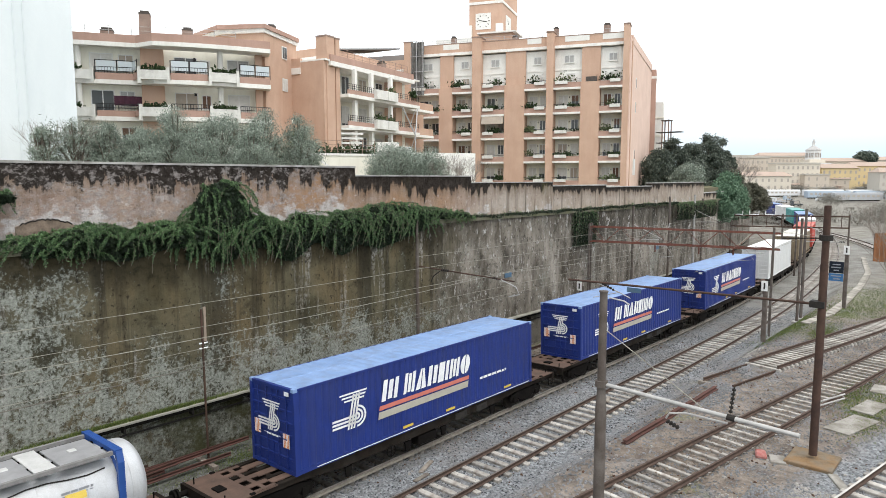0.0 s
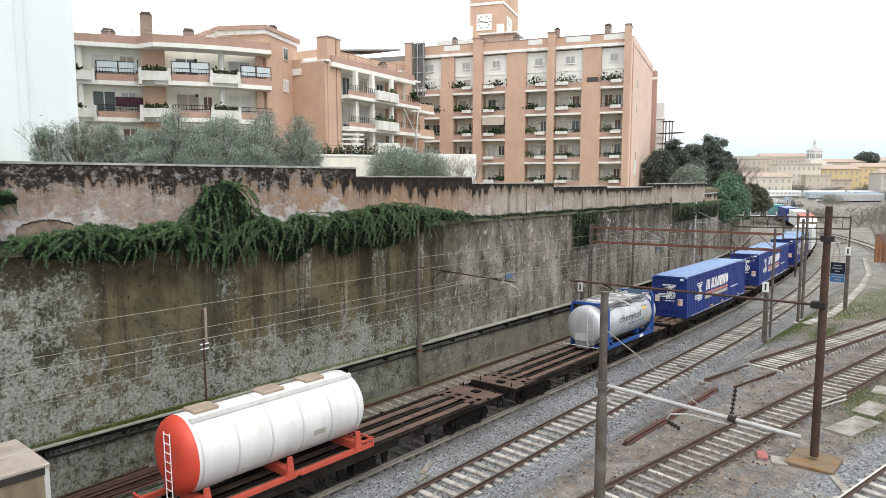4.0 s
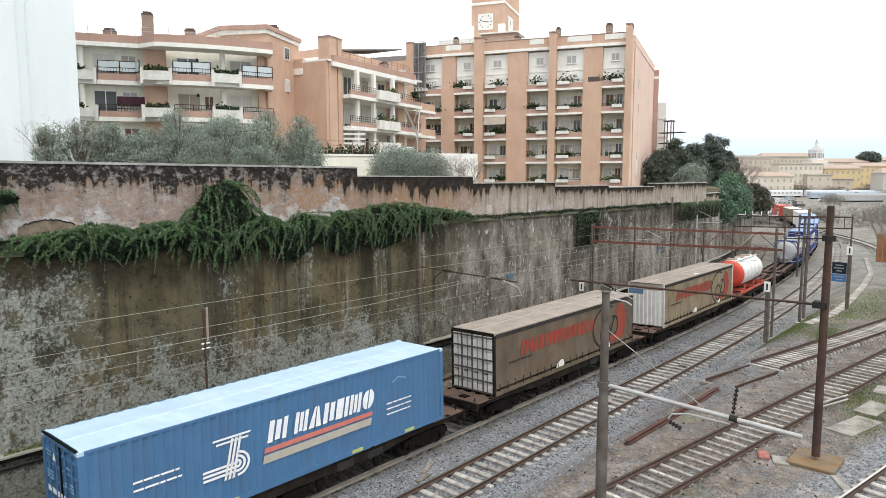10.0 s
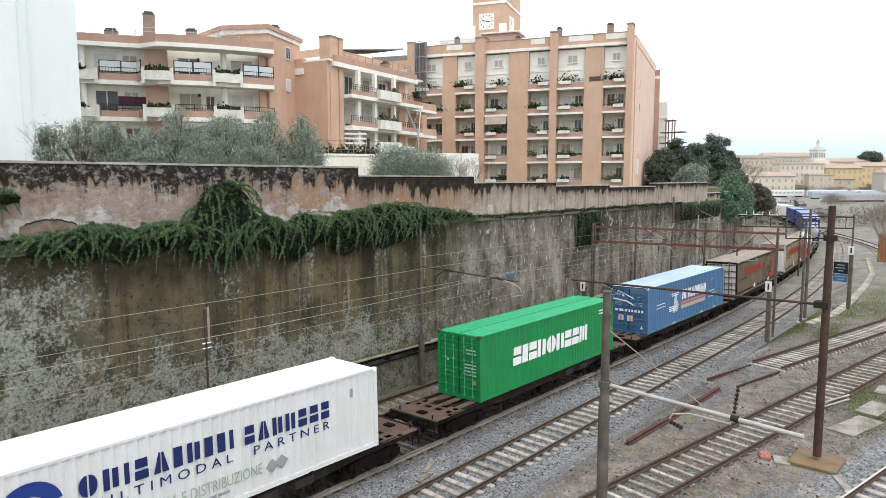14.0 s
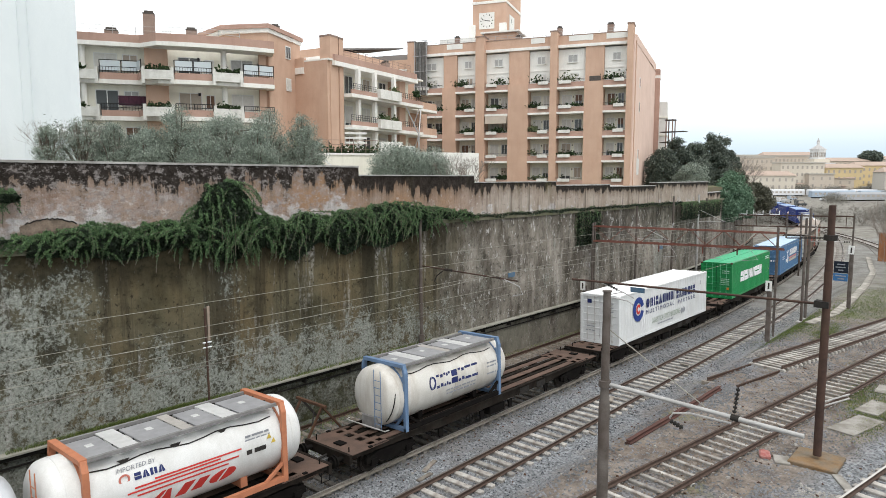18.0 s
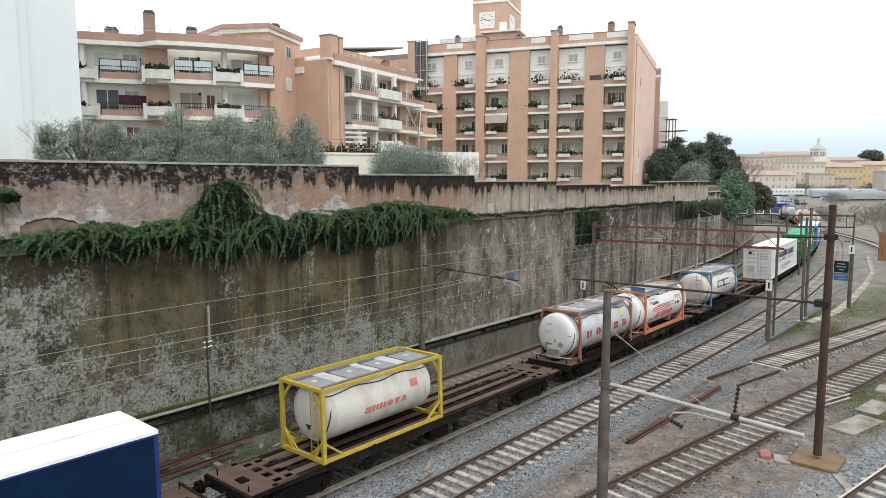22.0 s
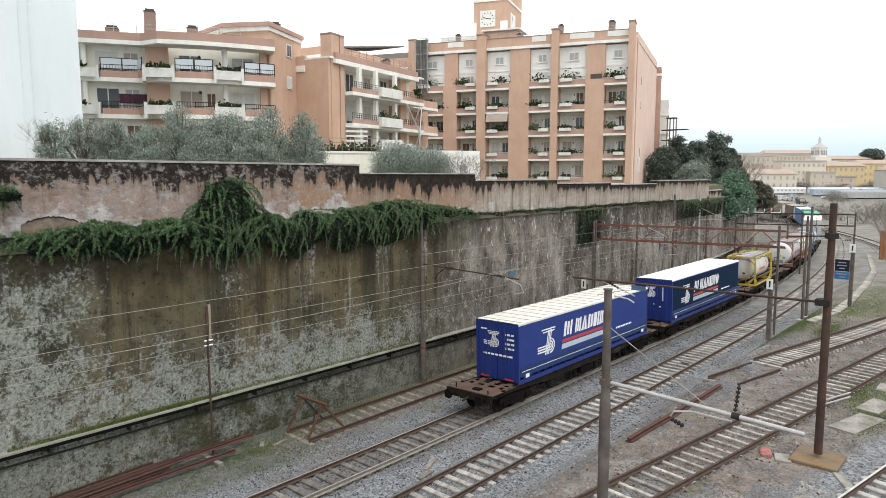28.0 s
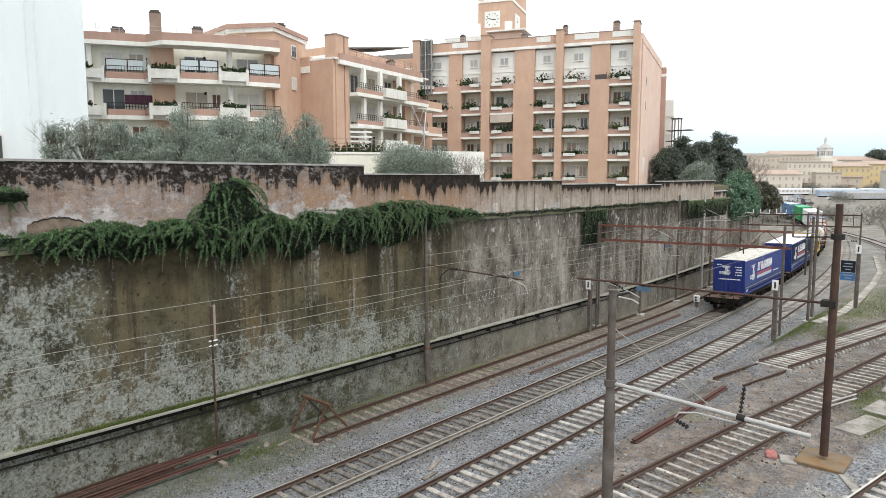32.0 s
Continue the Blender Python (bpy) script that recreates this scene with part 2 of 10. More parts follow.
def sway(nodes, links, base, push, amount):
    """base + (push - 0.5) * amount, to move a threshold."""
    m = nodes.new("ShaderNodeMath")
    m.operation = "MULTIPLY_ADD"
    links.new(push, m.inputs[0])
    m.inputs[1].default_value = amount
    s = nodes.new("ShaderNodeMath")
    s.operation = "SUBTRACT"
    links.new(base, s.inputs[0])
    s.inputs[1].default_value = amount * 0.5
    links.new(s.outputs[0], m.inputs[2])
    return m.outputs[0]


def calc(nodes, links, op, a, b, c=None):
    """Plain arithmetic on node values."""
    m = nodes.new("ShaderNodeMath")
    m.operation = op
    for i, value in enumerate((a, b) if c is None else (a, b, c)):
        if isinstance(value, (int, float)):
            m.inputs[i].default_value = value
        else:
            links.new(value, m.inputs[i])
    return m.outputs[0]


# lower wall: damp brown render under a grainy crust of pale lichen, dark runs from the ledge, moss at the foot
Z_, X_ = sep_.outputs["Z"], sep_.outputs["X"]
big_ = noise_of(n_, l_, pos_, 0.45, 6, 0.62, None, 0.2, 0.8)
col_ = mixer(n_, l_, noise_of(n_, l_, pos_, 0.5, 7, 0.62), (0.042, 0.037, 0.020), (0.125, 0.110, 0.070))
ochre_ = noise_of(n_, l_, pos_, 0.33, 5, 0.6, (1, 1, 0.4), 0.48, 0.64)
col_ = mixer(n_, l_, times(n_, l_, times(n_, l_, ochre_, 0.75), ramp_of(n_, l_, X_, 30, 24)), col_, (0.135, 0.102, 0.054))
grey_ = ramp_of(n_, l_, sway(n_, l_, times(n_, l_, X_, 0.02), big_, 0.14), 0.47, 0.62)
col_ = mixer(n_, l_, times(n_, l_, grey_, 0.85), col_, mixer(n_, l_, noise_of(n_, l_, pos_, 0.8, 7, 0.68, (1, 1, 0.4)), (0.072, 0.061, 0.050), (0.345, 0.312, 0.272)))
soot_ = times(n_, l_, noise_of(n_, l_, pos_, 0.22, 6, 0.66, (1, 1, 0.7), 0.48, 0.62), grey_)
soot_ = times(n_, l_, soot_, ramp_of(n_, l_, Z_, 3.0, 6.5))
col_ = mixer(n_, l_, times(n_, l_, soot_, 0.8), col_, (0.034, 0.030, 0.027))
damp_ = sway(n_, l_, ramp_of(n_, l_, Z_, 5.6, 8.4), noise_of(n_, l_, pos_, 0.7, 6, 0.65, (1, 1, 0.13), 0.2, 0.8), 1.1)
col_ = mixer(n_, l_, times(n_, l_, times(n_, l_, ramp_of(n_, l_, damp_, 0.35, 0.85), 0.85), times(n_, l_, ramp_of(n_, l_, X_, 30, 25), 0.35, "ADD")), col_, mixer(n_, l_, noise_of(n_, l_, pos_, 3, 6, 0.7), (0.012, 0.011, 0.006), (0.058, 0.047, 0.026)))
runs_ = noise_of(n_, l_, pos_, 1.2, 6, 0.68, (1, 1, 0.06), 0.50, 0.60)
col_ = mixer(n_, l_, times(n_, l_, times(n_, l_, runs_, 0.65), calc(n_, l_, "MULTIPLY_ADD", grey_, -0.6, 1.0)), col_, (0.022, 0.019, 0.013))
blots_ = noise_of(n_, l_, pos_, 1.5, 8, 0.72, None, 0.54, 0.64)
col_ = mixer(n_, l_, times(n_, l_, blots_, 0.6), col_, (0.020, 0.018, 0.012))
# where the crust lies: over the oldest stretch, in a belt above the duct and in upright plumes
old_end_ = ramp_of(n_, l_, sway(n_, l_, times(n_, l_, X_, 0.05), noise_of(n_, l_, pos_, 0.55, 6, 0.66, None, 0.2, 0.8), 0.34), 0.60, 0.34)
old_end_ = times(n_, l_, old_end_, ramp_of(n_, l_, sway(n_, l_, times(n_, l_, Z_, 0.1), noise_of(n_, l_, pos_, 0.9, 6, 0.66, None, 0.2, 0.8), 0.2), 0.86, 0.66))
belt_ = ramp_of(n_, l_, sway(n_, l_, times(n_, l_, Z_, 0.1), noise_of(n_, l_, pos_, 0.5, 7, 0.68, (1, 1, 0.6), 0.2, 0.8), 0.34), 0.62, 0.27)
belt_ = times(n_, l_, belt_, ramp_of(n_, l_, X_, 40, 20))
plume_ = noise_of(n_, l_, pos_, 0.42, 6, 0.66, (1, 1, 0.22), 0.52, 0.66)
plume_ = times(n_, l_, plume_, ramp_of(n_, l_, Z_, 8.2, 6.6))
crusty_ = times(n_, l_, times(n_, l_, old_end_, belt_, "MAXIMUM"), times(n_, l_, plume_, 0.8), "MAXIMUM")
fine_ = noise_of(n_, l_, pos_, 2.4, 10, 0.80, (1, 1, 0.85), 0.0, 1.0)
fine_ = mixer(n_, l_, 0.55, fine_, noise_of(n_, l_, pos_, 8.0, 6, 0.75, None, 0.0, 1.0))
crusty_ = times(n_, l_, crusty_, times(n_, l_, noise_of(n_, l_, pos_, 1.3, 7, 0.7, None, 0.3, 0.62), 0.35, "ADD"))
specks_ = ramp_of(n_, l_, sway(n_, l_, fine_, crusty_, 0.20), 0.505, 0.605)
film_ = times(n_, l_, crusty_, noise_of(n_, l_, pos_, 2.2, 7, 0.7, None, 0.3, 0.7))
col_ = mixer(n_, l_, times(n_, l_, film_, 0.45), col_, (0.110, 0.115, 0.098))
col_ = mixer(n_, l_, times(n_, l_, specks_, 0.85), col_, mixer(n_, l_, noise_of(n_, l_, pos_, 10, 6, 0.7), (0.115, 0.126, 0.106), (0.36, 0.375, 0.34)))
limes_ = noise_of(n_, l_, pos_, 0.75, 6, 0.7, (1, 1, 0.11), 0.57, 0.66)
col_ = mixer(n_, l_, times(n_, l_, times(n_, l_, limes_, noise_of(n_, l_, pos_, 6, 6, 0.7, None, 0.42, 0.58)), 0.75), col_, (0.40, 0.39, 0.365))
flecks_ = ramp_of(n_, l_, noise_of(n_, l_, pos_, 4.2, 8, 0.74, (1, 1, 0.45), 0.0, 1.0), 0.57, 0.63)
col_ = mixer(n_, l_, times(n_, l_, times(n_, l_, flecks_, 0.7), grey_), col_, (0.50, 0.49, 0.47))
pits_ = ramp_of(n_, l_, noise_of(n_, l_, pos_, 5.5, 8, 0.74, (1, 1, 0.7), 0.0, 1.0), 0.55, 0.63)
col_ = mixer(n_, l_, times(n_, l_, pits_, 0.8), col_, (0.016, 0.014, 0.010))
foot_ = ramp_of(n_, l_, Z_, 2.3, 1.7)
# the foot is mossy and dark along the middle stretch, speckled at the old end, grey further on
mossy_ = times(n_, l_, foot_, times(n_, l_, ramp_of(n_, l_, X_, 8.5, 13.0), ramp_of(n_, l_, X_, 25.0, 19.0)))
under_ = noise_of(n_, l_, pos_, 1.6, 7, 0.7, None, 0.30, 0.56)
dark_ = mixer(n_, l_, noise_of(n_, l_, pos_, 7, 6, 0.75, None, 0.45, 0.62), (0.018, 0.017, 0.010), (0.120, 0.117, 0.092))
col_ = mixer(n_, l_, times(n_, l_, times(n_, l_, foot_, under_), times(n_, l_, times(n_, l_, mossy_, 0.5), 0.35, "ADD")), col_, dark_)
moss_ = noise_of(n_, l_, pos_, 0.8, 6, 0.65, None, 0.46, 0.62)
col_ = mixer(n_, l_, times(n_, l_, times(n_, l_, moss_, mossy_), 0.75), col_, (0.044, 0.045, 0.018))
damp_foot_ = times(n_, l_, times(n_, l_, foot_, ramp_of(n_, l_, X_, 19.0, 25.0)), noise_of(n_, l_, pos_, 0.6, 6, 0.66, None, 0.40, 0.60))
col_ = mixer(n_, l_, times(n_, l_, damp_foot_, 0.7), col_, (0.175, 0.165, 0.132))
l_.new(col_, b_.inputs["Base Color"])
b_.inputs["Roughness"].default_value = 0.92
b_.inputs["Specular IOR Level"].default_value = 0.1
relief(n_, l_, b_, times(n_, l_, specks_, noise_of(n_, l_, pos_, 1.5, 8, 0.7), "ADD"), 0.6, 0.05)

# upper wall: pink-brown old plaster, pale patches, black crust of uneven depth with drips under the coping
parapet, n_, l_, b_ = material("stained_plaster_parapet")
pos_ = n_.new("ShaderNodeNewGeometry").outputs["Position"]
sep_ = n_.new("ShaderNodeSeparateXYZ")
l_.new(pos_, sep_.inputs[0])
crust_tc = n_.new("ShaderNodeTexCoord")
crust_sep = n_.new("ShaderNodeSeparateXYZ")
l_.new(crust_tc.outputs["Object"], crust_sep.inputs[0])
X_, fall_ = sep_.outputs["X"], calc(n_, l_, "MULTIPLY", crust_sep.outputs["Z"], -1.0)
old_ = ramp_of(n_, l_, X_, 23, 17)
far_ = ramp_of(n_, l_, X_, 28, 34)
col_ = mixer(n_, l_, noise_of(n_, l_, pos_, 0.7, 7, 0.65), (0.225, 0.155, 0.122), (0.345, 0.275, 0.225))
col_ = mixer(n_, l_, times(n_, l_, far_, 0.7), col_, mixer(n_, l_, noise_of(n_, l_, pos_, 0.7, 6), (0.30, 0.255, 0.205), (0.40, 0.36, 0.31)))
ochre_ = times(n_, l_, ramp_of(n_, l_, X_, 14, 17), ramp_of(n_, l_, X_, 31, 26))
col_ = mixer(n_, l_, times(n_, l_, ochre_, noise_of(n_, l_, pos_, 0.5, 6, 0.65, None, 0.3, 0.6)), col_, (0.285, 0.175, 0.105))
rubble_ = noise_of(n_, l_, pos_, 2.6, 8, 0.72, (1, 1, 1.6), 0.47, 0.56)
col_ = mixer(n_, l_, times(n_, l_, times(n_, l_, rubble_, 0.55), times(n_, l_, old_, 0.3, "ADD")), col_, (0.30, 0.255, 0.235))
base_ = sway(n_, l_, ramp_of(n_, l_, fall_, 0.9, 2.9), noise_of(n_, l_, pos_, 0.6, 7, 0.68, (1, 1, 1.4), 0.25, 0.75), 1.9)
col_ = mixer(n_, l_, times(n_, l_, ramp_of(n_, l_, base_, 0.50, 0.80), 0.9), col_, mixer(n_, l_, noise_of(n_, l_, pos_, 2.2, 7, 0.7), (0.33, 0.31, 0.305), (0.53, 0.505, 0.49)))
chips_ = ramp_of(n_, l_, noise_of(n_, l_, pos_, 3.4, 8, 0.75, None, 0, 1), 0.57, 0.63)
col_ = mixer(n_, l_, times(n_, l_, chips_, 0.6), col_, (0.47, 0.43, 0.40))
holes_ = ramp_of(n_, l_, noise_of(n_, l_, pos_, 2.8, 8, 0.75, (1, 1, 1.5), 0, 1), 0.42, 0.36)
col_ = mixer(n_, l_, times(n_, l_, holes_, 0.6), col_, (0.095, 0.066, 0.05))
wide_ = noise_of(n_, l_, pos_, 0.55, 3, 0.5, (1, 1, 0.05), 0.3, 0.7)
drips_ = noise_of(n_, l_, pos_, 2.2, 6, 0.72, (1, 1, 0.04), 0.42, 0.72)
depth_ = calc(n_, l_, "ADD", calc(n_, l_, "MULTIPLY", wide_, 0.62), calc(n_, l_, "MULTIPLY", drips_, 0.85))
depth_ = calc(n_, l_, "ADD", 0.32, calc(n_, l_, "MULTIPLY", depth_, calc(n_, l_, "SUBTRACT", 1.0, calc(n_, l_, "MULTIPLY", far_, 0.42))))
depth_ = calc(n_, l_, "SUBTRACT", depth_, calc(n_, l_, "MULTIPLY", far_, 0.2))
depth_ = calc(n_, l_, "SUBTRACT", depth_, calc(n_, l_, "MULTIPLY", old_, 0.16))
mottle_ = noise_of(n_, l_, pos_, 2.4, 8, 0.72, None, 0.0, 1.0)
edge_ = calc(n_, l_, "ADD", calc(n_, l_, "SUBTRACT", depth_, fall_), calc(n_, l_, "MULTIPLY", calc(n_, l_, "SUBTRACT", mottle_, 0.5), calc(n_, l_, "ADD", 0.8, calc(n_, l_, "MULTIPLY", old_, 1.3))))
stain_ = ramp_of(n_, l_, calc(n_, l_, "ADD", edge_, 0.55), 0.0, 0.75)
col_ = mixer(n_, l_, times(n_, l_, stain_, 0.62), col_, mixer(n_, l_, noise_of(n_, l_, pos_, 1.2, 5), (0.105, 0.068, 0.042), (0.14, 0.105, 0.075)))
streak_ = noise_of(n_, l_, pos_, 2.9, 6, 0.72, (1, 1, 0.035), 0.52, 0.66)
col_ = mixer(n_, l_, times(n_, l_, times(n_, l_, streak_, 0.75), times(n_, l_, far_, 0.3, "ADD")), col_, (0.075, 0.060, 0.045))
crust_ = ramp_of(n_, l_, edge_, 0.0, 0.20)
col_ = mixer(n_, l_, times(n_, l_, crust_, 0.94), col_, mixer(n_, l_, noise_of(n_, l_, pos_, 3.0, 8, 0.75, None, 0.42, 0.66), (0.008, 0.007, 0.006), (0.036, 0.031, 0.028)))
peel_ = ramp_of(n_, l_, noise_of(n_, l_, pos_, 2.9, 8, 0.74, (1, 1, 1.3), 0, 1), 0.49, 0.60)
col_ = mixer(n_, l_, times(n_, l_, times(n_, l_, peel_, 0.75), old_), col_, mixer(n_, l_, noise_of(n_, l_, pos_, 4, 6, 0.7), (0.17, 0.145, 0.135), (0.36, 0.335, 0.32)))
moss_ = times(n_, l_, times(n_, l_, noise_of(n_, l_, pos_, 0.45, 5, 0.6, (1, 1, 0.1), 0.60, 0.68), ramp_of(n_, l_, fall_, 1.6, 0.2)), ramp_of(n_, l_, X_, 24, 27))
col_ = mixer(n_, l_, times(n_, l_, moss_, 0.6), col_, (0.075, 0.068, 0.022))
l_.new(col_, b_.inputs["Base Color"])
b_.inputs["Roughness"].default_value = 0.93
b_.inputs["Specular IOR Level"].default_value = 0.1
relief(n_, l_, b_, noise_of(n_, l_, pos_, 3, 8, 0.7), 0.7, 0.05)

coping_mat = surface("grey_coping", (0.40, 0.39, 0.37), (0.27, 0.26, 0.24), 1.5, 0.9, 0, 0.3, 30, (0.05, 0.05, 0.04), 0.6)
ledge_mat = surface("mossy_ledge", (0.16, 0.15, 0.11), (0.09, 0.095, 0.05), 1.2, 0.95, 0, 0.4, 20)
duct_mat = surface("pale_concrete_duct", (0.30, 0.29, 0.255), (0.21, 0.205, 0.17), 1.4, 0.85, 0, 0.2, 30, (0.08, 0.085, 0.05), 0.5)

# ballast, dirt and grass of the railway land
ground_mat, n_, l_, b_ = material("ballast_and_dirt")
pos_ = n_.new("ShaderNodeNewGeometry").outputs["Position"]
sep_ = n_.new("ShaderNodeSeparateXYZ")
l_.new(pos_, sep_.inputs[0])
vor_ = n_.new("ShaderNodeTexVoronoi")
vor_.inputs["Scale"].default_value = 13.0
l_.new(pos_, vor_.inputs["Vector"])
stone_ = mixer(n_, l_, vor_.outputs["Color"], (0.040, 0.045, 0.050), (0.42, 0.436, 0.452))
stone_ = mixer(n_, l_, 0.38, stone_, mixer(n_, l_, noise_of(n_, l_, pos_, 0.4, 6), (0.100, 0.105, 0.110), (0.205, 0.213, 0.220)))
earth_ = mixer(n_, l_, noise_of(n_, l_, pos_, 1.1, 7, 0.65), (0.085, 0.062, 0.047), (0.26, 0.215, 0.175))
earth_ = mixer(n_, l_, times(n_, l_, noise_of(n_, l_, pos_, 9, 5, 0.75, None, 0.58, 0.66), 0.6), earth_, (0.40, 0.385, 0.36))
rubble_ = noise_of(n_, l_, pos_, 0.45, 6, 0.65, None, 0.52, 0.62)
earth_ = mixer(n_, l_, times(n_, l_, rubble_, 0.75), earth_, mixer(n_, l_, vor_.outputs["Color"], (0.075, 0.08, 0.09), (0.25, 0.255, 0.27)))
dirt_y = ramp_of(n_, l_, times(n_, l_, sep_.outputs["Y"], noise_of(n_, l_, pos_, 0.5, 5, 0.6, None, 0.0, 1.0), "ADD"), 0, 1)
bias_ = n_.new("ShaderNodeMath")
bias_.operation = "MULTIPLY_ADD"
l_.new(noise_of(n_, l_, pos_, 0.55, 6, 0.65, None, 0, 1), bias_.inputs[0])
bias_.inputs[1].default_value = -4.0
l_.new(sep_.outputs["Y"], bias_.inputs[2])
dirt_ = ramp_of(n_, l_, bias_.outputs[0], 11.3, 9.2)
skew_ = calc(n_, l_, "ADD", calc(n_, l_, "MULTIPLY_ADD", sep_.outputs["X"], 0.188, sep_.outputs["Y"]), calc(n_, l_, "MULTIPLY", noise_of(n_, l_, pos_, 0.9, 6, 0.65, None, 0, 1), 2.0))
dirt_ = times(n_, l_, dirt_, ramp_of(n_, l_, skew_, 9.6, 10.8))
col_ = mixer(n_, l_, times(n_, l_, dirt_, 0.85), stone_, earth_)
wallside_ = ramp_of(n_, l_, bias_.outputs[0], 18.2, 20.3)
col_ = mixer(n_, l_, times(n_, l_, wallside_, 0.75), col_, mixer(n_, l_, ramp_of(n_, l_, sep_.outputs["X"], 20, 28), mixer(n_, l_, noise_of(n_, l_, pos_, 1.4, 6), (0.046, 0.046, 0.030), (0.118, 0.120, 0.090)), mixer(n_, l_, noise_of(n_, l_, pos_, 1.4, 6), (0.105, 0.082, 0.058), (0.215, 0.180, 0.135))))
rusty_ = noise_of(n_, l_, pos_, 0.28, 5, 0.6, None, 0.5, 0.68)
col_ = mixer(n_, l_, times(n_, l_, rusty_, 0.45), col_, (0.125, 0.088, 0.064))
oil_m = n_.new("ShaderNodeMath")
oil_m.operation = "COMPARE"
l_.new(bias_.outputs[0], oil_m.inputs[0])
oil_m.inputs[1].default_value, oil_m.inputs[2].default_value = 16.45, 1.25
oily_ = times(n_, l_, times(n_, l_, oil_m.outputs[0], ramp_of(n_, l_, sep_.outputs["X"], 62, 48)), noise_of(n_, l_, pos_, 2.5, 6, 0.7, None, 0.2, 0.75))
col_ = mixer(n_, l_, times(n_, l_, oily_, 0.7), col_, (0.075, 0.062, 0.05))
turf_ = noise_of(n_, l_, pos_, 0.16, 6, 0.65, None, 0.56, 0.64)
col_ = mixer(n_, l_, times(n_, l_, turf_, times(n_, l_, times(n_, l_, dirt_, wallside_, "ADD"), 0.8)), col_, mixer(n_, l_, noise_of(n_, l_, pos_, 6, 4), (0.075, 0.10, 0.03), (0.17, 0.17, 0.075)))
# far ground paler: dust, and distance haze mixed into the colour
haze_dust_ = ramp_of(n_, l_, sway(n_, l_, times(n_, l_, sep_.outputs["X"], 0.01), noise_of(n_, l_, pos_, 0.3, 6, 0.65, None, 0.2, 0.8), 0.25), 0.40, 0.75)
col_ = mixer(n_, l_, times(n_, l_, haze_dust_, 0.75), col_, mixer(n_, l_, noise_of(n_, l_, pos_, 0.35, 7, 0.7), (0.15, 0.14, 0.115), (0.30, 0.29, 0.265)))
l_.new(col_, b_.inputs["Base Color"])
b_.inputs["Roughness"].default_value = 0.95
b_.inputs["Specular IOR Level"].default_value = 0.15
relief(n_, l_, b_, times(n_, l_, vor_.outputs["Distance"], noise_of(n_, l_, pos_, 25, 4), "ADD"), 0.9, 0.06)

# ---- ground ----
PATH_R, PATH_X, PATH_Y = 263.0, 45.0, 18.44
# Curvature of the running lines at stations along them: a tighter entry, then an easy bend that straightens far off.
BENDS = ((45, 0.00338), (60, 0.00258), (75, 0.00255), (90, 0.00269), (105, 0.00261), (120, 0.00271), (135, 0.00305), (150, 0.00319), (170, 0.00274), (190, 0.00199), (220, 0.00123), (260, 0.00046), (420, 0.0))


def bend_line():
    """Points every metre along the running line from the start of the bend: x, y, heading."""
    x, y, a, pts = PATH_X, PATH_Y, 0.0, []
    for s in range(45, 421):
        pts.append((x, y, a))
        (s0, k0), (s1, k1) = next(p for p in zip(BENDS, BENDS[1:]) if p[1][0] > s or p[1][0] == 420)
        turn = k0 + (k1 - k0) * (s + 0.5 - s0) / (s1 - s0)
        x, y, a = x + math.cos(a + turn / 2), y + math.sin(a + turn / 2), a + turn
    return pts


LINE = bend_line()


def along(s, offset=0.0):
    """Place and heading of the bent main line at s, moved to its left by offset."""
    if s <= PATH_X:
        return s, PATH_Y + offset, 0.0
    i = min(int(s - PATH_X), len(LINE) - 2)
    u = s - PATH_X - i
    x, y, a = (p + (q - p) * u for p, q in zip(LINE[i], LINE[i + 1]))
    return x - math.sin(a) * offset, y + math.cos(a) * offset, a


def beside(s, offset=0.0):
    """The same for the wall and what runs along it, which bend a little more."""
    if s <= PATH_X:
        return s, PATH_Y + offset, 0.0
    a = (s - PATH_X) / PATH_R
    return PATH_X + (PATH_R - offset) * math.sin(a), PATH_Y + PATH_R - (PATH_R - offset) * math.cos(a), a


def smooth(a, b, x):
    u = min(1.0, max(0.0, (x - a) / (b - a)))
    return u * u * (3 - 2 * u)


def bend_y(x, y0, r):
    """The y at x of a line that runs at y0 and bends with radius r."""
    return y0 if x <= PATH_X else y0 + r - math.sqrt(max(r * r - (x - PATH_X) ** 2, 0.0))


def ground_z(x, y):
    lift = 1.2 * (1 - smooth(60, 110, x))
    edge = bend_y(min(x, 180), 12.0, 300)
    z = -0.26 + lift * smooth(edge + 0.9, edge - 1.3, y)
    if -30 < x < 120 and -5 < y < 40:
        z += 0.035 * (noise.noise((x * 0.5, y * 0.5, 0)) + 0.6 * noise.noise((x * 1.7, y * 1.7, 3)))
        z += 0.10 * smooth(22.9, 24.0, y) * (x < 60)
    return z


xs = [-3000, -1200, -500, -220, -120, -60, -30, -10] + [0 + 0.5 * i for i in range(150)] + [75 + 2 * i for i in range(40)] + [160, 180, 210, 260, 340, 450, 700, 1300, 3500]
ys = [-3000, -1000, -300, -100, -50, -20, -8] + [-4 + 0.5 * i for i in range(60)] + [26 + 3 * i for i in range(30)] + [120, 150, 200, 300, 500, 1000, 3000]
g = Shape()
g.sheet([[(x, y, ground_z(x, y)) for x in xs] for y in ys])
ground = solid("ground", g, ground_mat, "grey ballast and brown trackside dirt with weeds", "ground", "structure", True)

# ---- tracks ----


